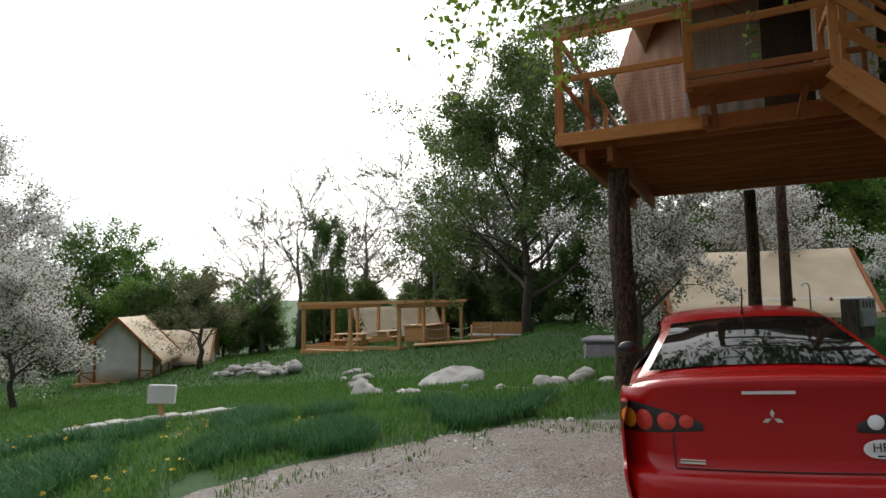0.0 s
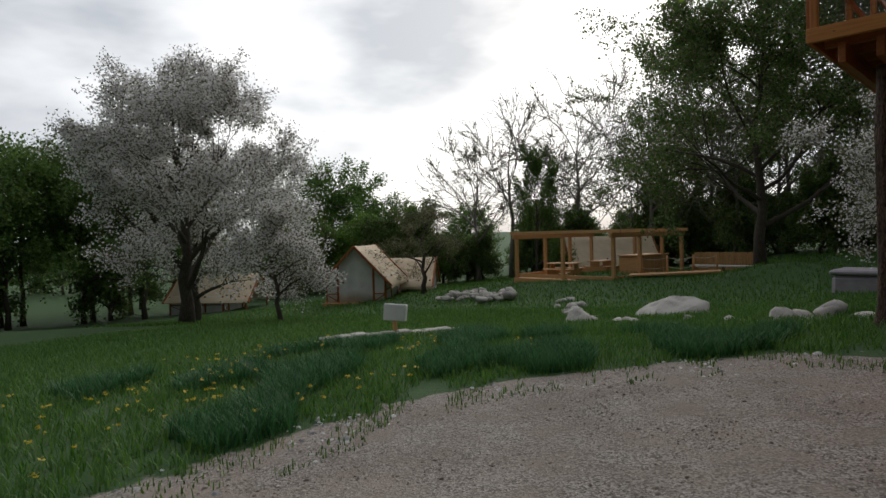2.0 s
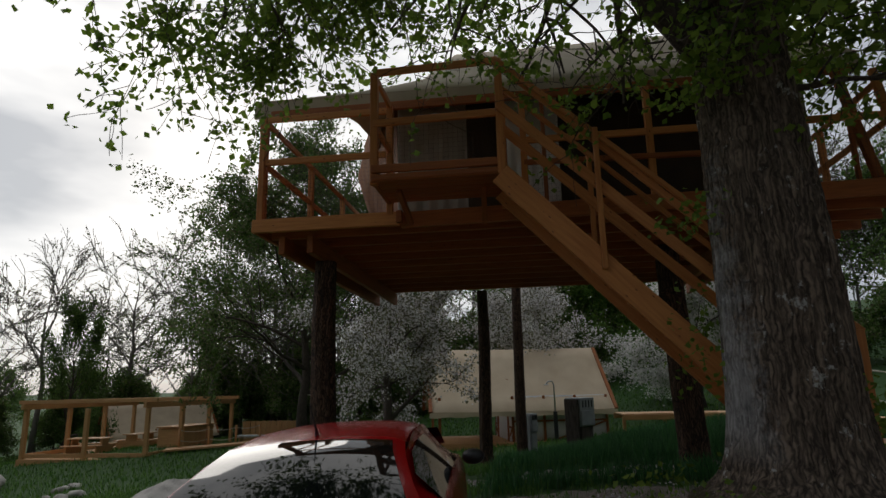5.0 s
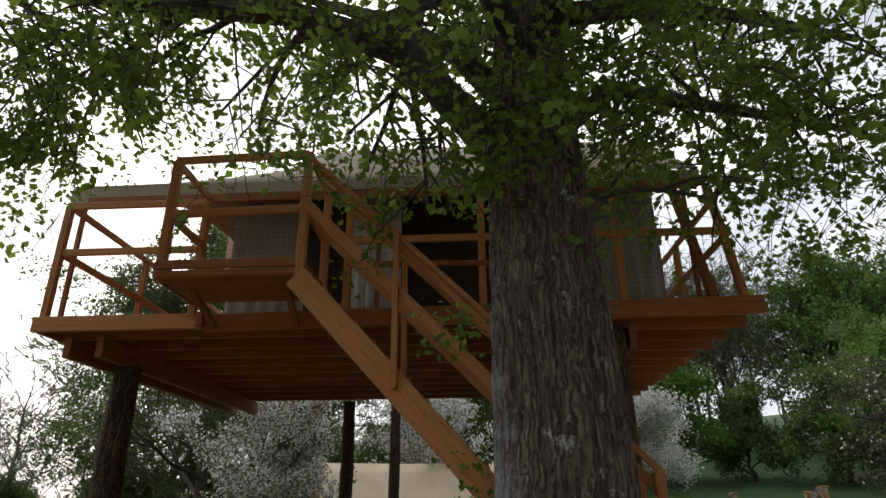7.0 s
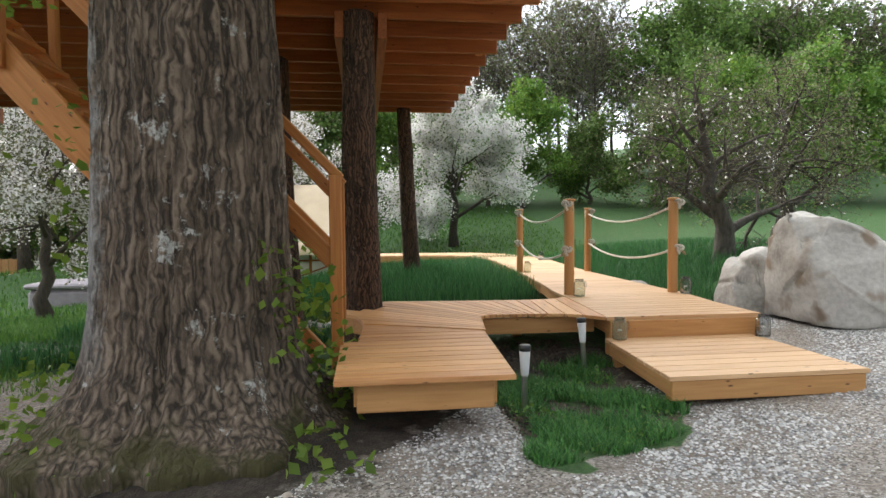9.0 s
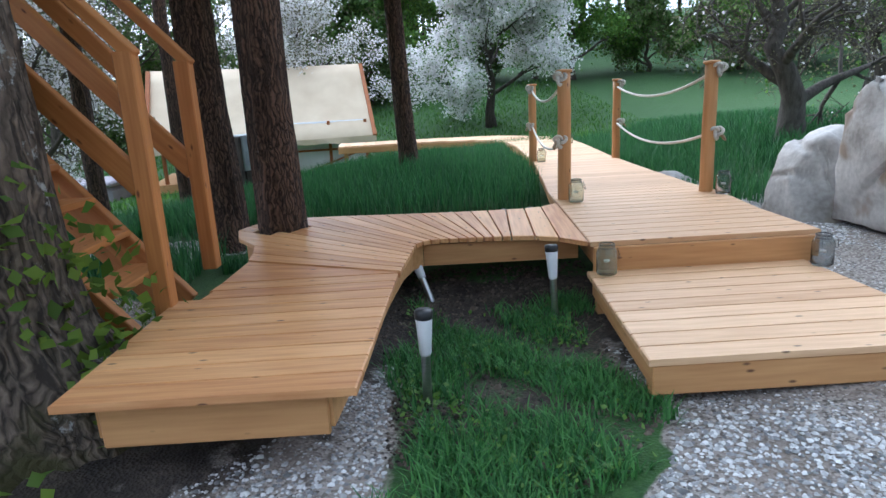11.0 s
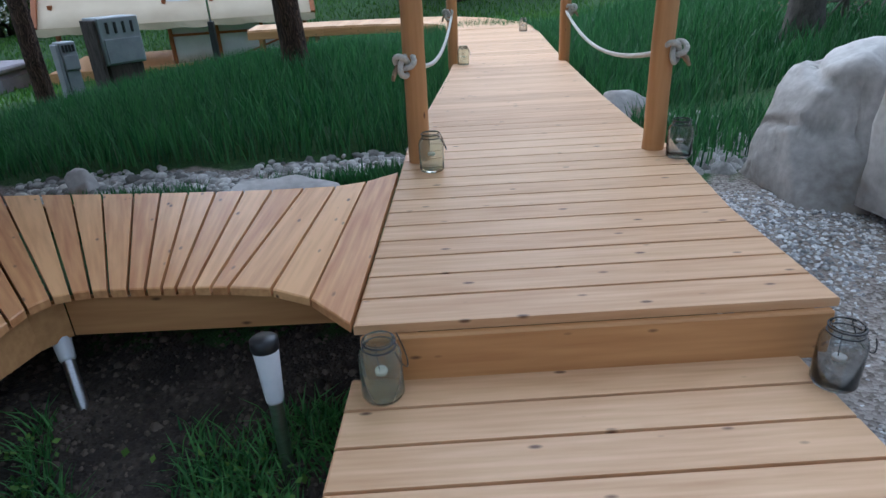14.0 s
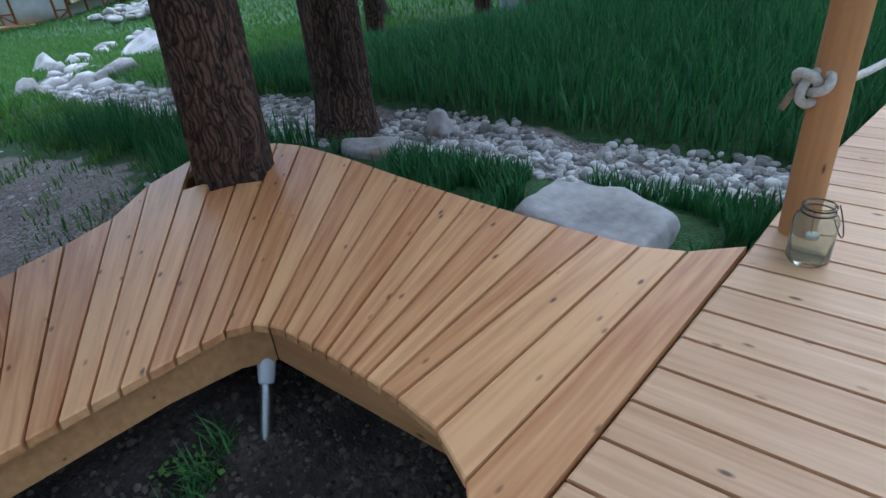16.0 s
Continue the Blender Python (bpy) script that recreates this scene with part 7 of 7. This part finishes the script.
# ---- grass, weeds, pebbles ----
def blades(name, label, places, tall, wide, mat, rng, lean=0.45, category="grass"):
    """Bent grass blades, three triangles each."""
    p = np.asarray(places)
    n = len(p)
    z = height(p[:, 0], p[:, 1])
    base = np.stack([p[:, 0], p[:, 1], z - 0.01], 1)
    a = rng.uniform(0, 2 * np.pi, n)
    d = np.stack([np.cos(a), np.sin(a), np.zeros(n)], 1)
    w = np.stack([-np.sin(a), np.cos(a), np.zeros(n)], 1)
    h = (tall * rng.uniform(0.45, 1.15, n))[:, None]
    b = h * lean * rng.uniform(0.3, 1.3, (n, 1))
    up = np.array([0, 0, 1.0])
    hw = (wide * rng.uniform(0.6, 1.3, n))[:, None] / 2
    v = np.stack([base - w * hw, base + w * hw, base + up * h * 0.6 + d * b * 0.35 - w * hw * 0.8, base + up * h * 0.6 + d * b * 0.35 + w * hw * 0.8, base + up * h + d * b], 1).reshape(-1, 3)
    o = (np.arange(n) * 5)[:, None]
    f = np.concatenate([o + np.array([[0, 1, 3]]), o + np.array([[0, 3, 2]]), o + np.array([[2, 3, 4]])])
    return tagged(new(name, swarm(name, v, f, mat)), label, category, kind="stuff")


def sow(n, u0, u1, v0, v1, keep, rng):
    p = np.stack([rng.uniform(u0, u1, n), rng.uniform(v0, v1, n)], 1)
    return p[keep(p[:, 0], p[:, 1], rng)]


def patchy(u, v, scale=1.5, seed=0.0):
    return np.sin(u * scale + seed) * np.cos(v * scale * 1.13 - seed) + 0.6 * np.sin(u * scale * 2.3 + v * scale * 1.7 + seed)


def on_turf(u, v, r, limit=0.35):
    walk_strip = (v > 7.2) & (v < 16.6) & (u > np.interp(v, [7.3, 12.7, 17], [7.1, 7.7, 7.85])) & (u < np.interp(v, [7.3, 12.7, 17], [8.7, 9.0, 9.3]))
    bend = (v > 17.6) & (v < 19.6) & (u > 4) & (u < 8.5)
    deck = (u > 4.7) & (u < 7.3) & (v > 7.6) & (v < 8.85) | (u > 4.85) & (u < 6.05) & (v > 5.5) & (v < 7.7) | (u > 7) & (u < 8.55) & (v > 5.95) & (v < 7.5)
    return (gravel_zone(u, v) + 0.25 * r.random(len(u)) < limit) & ~walk_strip & ~bend & ~deck


rng = np.random.default_rng(2)
tall_keep = lambda u, v, r: on_turf(u, v, r) & (soil_zone(u, v) < 0.4) & (bed(u, v) > np.interp(u, [3, 5, 6.3, 7.4], [0.5, 0.42, 0.30, 0.27])) & ((v > 9.8) | (u > 8.6) | (u < 4.2))
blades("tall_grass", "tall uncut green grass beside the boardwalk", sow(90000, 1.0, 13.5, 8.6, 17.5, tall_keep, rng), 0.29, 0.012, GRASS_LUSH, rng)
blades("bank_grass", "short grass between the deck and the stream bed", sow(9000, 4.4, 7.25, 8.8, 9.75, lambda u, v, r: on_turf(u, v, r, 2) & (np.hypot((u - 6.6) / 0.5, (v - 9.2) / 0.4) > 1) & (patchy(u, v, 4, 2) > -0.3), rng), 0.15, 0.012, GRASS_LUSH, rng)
blades("meadow_grass", "lush green meadow grass", sow(205000, -19, 2.5, -4.0, 17, lambda u, v, r: on_turf(u, v, r, 0.42 + 0.28 * patchy(u, v, 2.3, 3)) & (soil_zone(u, v) < 0.4), rng), 0.15, 0.014, GRASS, rng, 0.8)
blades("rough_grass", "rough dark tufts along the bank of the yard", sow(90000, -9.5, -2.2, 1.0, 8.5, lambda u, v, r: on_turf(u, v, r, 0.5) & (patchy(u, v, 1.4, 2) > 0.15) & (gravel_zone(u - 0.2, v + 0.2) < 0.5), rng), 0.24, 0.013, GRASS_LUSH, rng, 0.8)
blades("far_grass", "distant meadow grass", sow(70000, -34, 14, 8, 40, lambda u, v, r: (gravel_zone(u, v) < 0.3) & ~((u > 1) & (v < 17.5)), rng), 0.16, 0.035, GRASS, rng)
blades("lawn_patch", "patchy grass and weeds between the decks", sow(30000, 5.5, 7.25, 5.1, 7.7, lambda u, v, r: (np.abs(u - 6.52 + 0.1 * np.sin(v * 5)) < 0.52) & (v > 5.25 + 0.5 * (u - 6.2)) & (patchy(u, v, 5, 1) + 1.2 * r.random(len(u)) > 0.42 + 0.7 * np.clip(v - 6.9, 0, 1)) & (v < 7.5), rng), 0.095, 0.008, LAWN, rng, 0.95)
blades("yard_weeds", "sparse weeds growing through the gravel edge", sow(26000, -5.2, 5, -1, 9, lambda u, v, r: (gravel_zone(u, v) > 0.25) & (gravel_zone(u - 0.45, v + 0.45) < 0.93) & (patchy(u, v, 2.6, 4) > 0.1), rng), 0.07, 0.012, WEED, rng)


def weed_clump(q, n, spread, size, tall, seed, label):
    """Broad young leaves on short stems."""
    r = np.random.default_rng(seed)
    p = np.stack([q[0] + r.normal(0, spread, n), q[1] + r.normal(0, spread, n)], 1)
    z = height(p[:, 0], p[:, 1]) + r.uniform(0.02, tall, n)
    ob = new("weed_clump", leaves("weed_clump", np.concatenate([p, z[:, None]], 1), size, LEAF, r, 1.5))
    tagged(ob, label, "weeds", "weed clumps", "stuff")


for i, (q, n, sp, tall) in enumerate((((4.75, 6.35), 140, 0.13, 0.75), ((4.85, 6.1), 60, 0.15, 0.35), ((3.05, 5.6), 160, 0.22, 0.35), ((2.9, 6.6), 120, 0.25, 0.5), ((3.6, 5.0), 30, 0.3, 0.12), ((4.9, 5.3), 40, 0.12, 0.2))):
    weed_clump(q, n, sp, 0.075, tall, i, "clump of fresh green suckers at the foot of the old tree")
for z0, z1, q in ((4.3, 5.0, (3.75, 5.5)), (4.5, 5.5, (4.35, 5.45)), (4.2, 4.7, (3.45, 5.55)), (4.6, 5.3, (4.75, 5.6)), (1.5, 2.6, (3.35, 6.35)), (2.9, 3.3, (3.2, 5.75)), (1.0, 1.7, (4.65, 6.0))):
    r = np.random.default_rng(int(z0 * 10))
    c = np.stack([q[0] + r.normal(0, 0.13 if z0 < 4 else 0.2, 110), q[1] + r.normal(0, 0.13, 110), r.uniform(z0, z1, 110)], 1)
    part("sucker_leaves", leaves("sucker_leaves", c, 0.07 if z0 < 4 else 0.10, LEAF, r, 1.2), None, lime, "fresh green suckers on the trunk")
r = np.random.default_rng(77)
p = sow(3600, 5.75, 7.2, 5.2, 7.4, lambda u, v, q: (patchy(u, v, 4, 3) + q.normal(0, 0.5, len(u)) > 0.4) & (np.abs(u - 6.5) < 0.5) & (v > 5.3 + 0.5 * (u - 6.2)), r)
c = np.concatenate([p, (height(p[:, 0], p[:, 1]) + r.uniform(0.01, 0.06, len(p)))[:, None]], 1)
tagged(new("low_weeds", leaves("low_weeds", c, 0.030, LEAF_MID, r, 2.5)), "low broad-leaved weeds between the decks", "weeds", kind="stuff")
# dandelions
r = np.random.default_rng(8)
p = sow(260, -10, -4.6, -1, 6.5, lambda u, v, q: on_turf(u, v, q) & (patchy(u, v, 0.9, 1) > -0.2), r)
c = np.concatenate([np.repeat(p, 6, 0) + r.normal(0, 0.012, (len(p) * 6, 2)), (np.repeat(height(p[:, 0], p[:, 1]), 6) + 0.17 + r.normal(0, 0.006, len(p) * 6))[:, None]], 1)
tagged(new("dandelions", leaves("dandelions", c, 0.035, DANDELION, r, 3.0)), "yellow dandelion heads in the meadow", "flowers", kind="stuff")


def pebbles(name, label, places, size, mat, rng, flat=0.6, uneven=0.4):
    """Many small stones, each an uneven octahedron with a cut top."""
    p = np.asarray(places)
    n = len(p)
    base = np.array([[1, 0, 0], [0.3, 0.95, 0], [-0.8, 0.6, 0], [-0.8, -0.6, 0], [0.3, -0.95, 0], [0.35, 0.3, 0.8], [-0.4, 0.15, 0.85], [0.05, -0.4, 0.78]])
    faces = np.array([[0, 1, 5], [1, 6, 5], [1, 2, 6], [2, 3, 6], [3, 7, 6], [3, 4, 7], [4, 0, 7], [0, 5, 7], [5, 6, 7]])
    v = base[None] * (1 + rng.normal(0, 0.16, (n, 8, 3)))
    s = size * np.exp(rng.normal(0, uneven, (n, 1, 1)))
    v = v * s * np.array([1, 0.8, flat])
    a = rng.uniform(0, 2 * np.pi, n)
    ca, sa = np.cos(a)[:, None], np.sin(a)[:, None]
    x, y = v[:, :, 0] * ca - v[:, :, 1] * sa, v[:, :, 0] * sa + v[:, :, 1] * ca
    z = height(p[:, 0], p[:, 1])
    out = np.stack([x + p[:, :1], y + p[:, 1:2], v[:, :, 2] + z[:, None] - 0.002], 2).reshape(-1, 3)
    f = ((np.arange(n) * 8)[:, None, None] + faces[None]).reshape(-1, 3)
    return tagged(new(name, swarm(name, out, f, mat)), label, "gravel", kind="stuff")


def chip_material(name, dark, light):
    m, n, k, b = material(name, 0.9)
    g_ = n.new("ShaderNodeNewGeometry")
    rp_ = n.new("ShaderNodeValToRGB")
    rp_.color_ramp.elements[0].color, rp_.color_ramp.elements[1].color = (*dark, 1), (*light, 1)
    k.new(g_.outputs["Random Per Island"], rp_.inputs[0])
    tx, tc = n.new("ShaderNodeTexNoise"), n.new("ShaderNodeTexCoord")
    tx.inputs["Scale"].default_value = 45
    k.new(tc.outputs["Object"], tx.inputs["Vector"])
    mx = n.new("ShaderNodeMixRGB")
    mx.blend_type = "OVERLAY"
    mx.inputs[0].default_value = 0.6
    k.new(rp_.outputs[0], mx.inputs[1])
    k.new(tx.outputs["Fac"], mx.inputs[2])
    k.new(mx.outputs[0], b.inputs["Base Color"])
    return m


CHIPS = chip_material("grey_white_chips", (0.12, 0.118, 0.12), (0.72, 0.71, 0.70))
YARD = chip_material("brown_grey_chips", (0.10, 0.078, 0.062), (0.46, 0.40, 0.345))
RIVER = chip_material("river_stones", (0.15, 0.145, 0.135), (0.52, 0.50, 0.47))
rng = np.random.default_rng(4)
clear_ground = lambda u, v, r: (gravel_zone(u, v) + 0.3 * r.random(len(u)) > 0.8) & (soil_zone(u, v) < 0.55)
pebbles("deck_gravel", "coarse white and grey gravel chips round the decks", sow(84000, 4.6, 11.0, 3.8, 8.9, lambda u, v, r: clear_ground(u, v, r) & (bed(u, v) > 0.7) & (v > 3.8 + 1.1 * r.random(len(u)) ** 2 + 0.25 * np.sin(u * 2.1)) & (u < 11.0 - 1.2 * r.random(len(u)) ** 2), rng), 0.0105, CHIPS, rng, uneven=0.25)
pebbles("yard_gravel", "fine brown-grey gravel of the yard", sow(40000, -4.6, 5, 0.3, 8.6, clear_ground, rng), 0.0085, YARD, rng)
pebbles("stream_pebbles", "rounded pebbles of the dry stream bed", sow(26000, -9, 7.35, 8.8, 15, lambda u, v, r: (bed(u, v) < np.interp(u, [3, 5, 6.3, 7.4], [0.45, 0.36, 0.26, 0.24]) + 0.06 * np.sin(u * 4)), rng), 0.024, RIVER, rng, 0.75)


def rounded_stones(name, label, places, size, mat, rng):
    """River stones: squashed, uneven balls, half sunk."""
    bm = bmesh.new()
    bmesh.ops.create_icosphere(bm, subdivisions=2, radius=1)
    ball = np.array([tuple(p.co) for p in bm.verts])
    tri = np.array([[p.index for p in q.verts] for q in bm.faces])
    bm.free()
    p = np.asarray(places)
    n = len(p)
    way = rng.normal(size=(n, 3, 3))
    way /= np.linalg.norm(way, axis=2, keepdims=True)
    swell = np.tanh(np.einsum("kc,nwc->nwk", ball, way) * 2.2).sum(1) * 0.16
    size = size * np.exp(rng.normal(0, 0.30, (n, 1, 1)))
    v = ball[None] * (1 + swell[..., None]) * size * np.stack([np.ones(n), rng.uniform(0.6, 0.95, n), rng.uniform(0.45, 0.7, n)], 1)[:, None]
    a = rng.uniform(0, 2 * np.pi, n)
    ca, sa = np.cos(a)[:, None], np.sin(a)[:, None]
    x, y = v[:, :, 0] * ca - v[:, :, 1] * sa, v[:, :, 0] * sa + v[:, :, 1] * ca
    z = height(p[:, 0], p[:, 1])[:, None] + v[:, :, 2] + size[:, :, 0] * 0.25
    out = np.stack([x + p[:, :1], y + p[:, 1:2], z], 2).reshape(-1, 3)
    f = ((np.arange(n) * len(ball))[:, None, None] + tri[None]).reshape(-1, 3)
    return tagged(new(name, swarm(name, out, f, mat, True)), label, "stones", kind="stuff")


RIVER_PALE = chip_material("pale_river_stones", (0.16, 0.155, 0.14), (0.70, 0.68, 0.64))
rounded_stones("stream_stones", "pale rounded stones of the dry stream bed", sow(7000, 2.0, 7.45, 9.3, 11.2, lambda u, v, r: (bed(u, v) < np.interp(u, [3, 5, 6.3, 7.4], [0.40, 0.34, 0.24, 0.22]) + 0.1 * r.random(len(u))) & (patchy(u, v, 3.1, 2) > -0.9), rng), 0.027, RIVER_PALE, rng)
rounded_stones("far_stream_stones", "pale rounded stones where the stream bed winds away", sow(2600, -9, 2.0, 9.3, 15, lambda u, v, r: (bed(u, v) < 0.42 + 0.1 * np.sin(u * 4)), rng), 0.055, RIVER_PALE, rng)
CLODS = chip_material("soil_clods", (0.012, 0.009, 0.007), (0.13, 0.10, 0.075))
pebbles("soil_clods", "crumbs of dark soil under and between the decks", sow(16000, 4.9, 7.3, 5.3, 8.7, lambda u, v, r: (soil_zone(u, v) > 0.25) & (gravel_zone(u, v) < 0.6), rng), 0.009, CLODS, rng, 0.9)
pebbles("walkway_pebbles", "pebbles under the boulder beside the boardwalk", sow(900, 8.7, 9.6, 9.2, 10.6, lambda u, v, r: (r.random(len(u)) < 0.8), rng), 0.04, RIVER, rng, 0.75)

pebbles("edge_stones", "pale loose stones along the edge of the yard", sow(9000, -5.2, 4.5, -1, 9.2, lambda u, v, r: (gravel_zone(u, v) > 0.2) & (gravel_zone(u - 0.5, v + 0.5) < 0.9) & (patchy(u, v, 1.9, 7) + r.normal(0, 0.5, len(u)) > 0.5), rng), 0.022, CHIPS, rng)
blades("edge_tufts", "small grass tufts creeping into the gravel", sow(24000, -5.4, 4.5, -1, 9.2, lambda u, v, r: (gravel_zone(u, v) > 0.15) & (gravel_zone(u - 0.4, v + 0.4) < 0.8) & (patchy(u, v, 3.4, 1) > 0.25), rng), 0.10, 0.012, GRASS, rng)
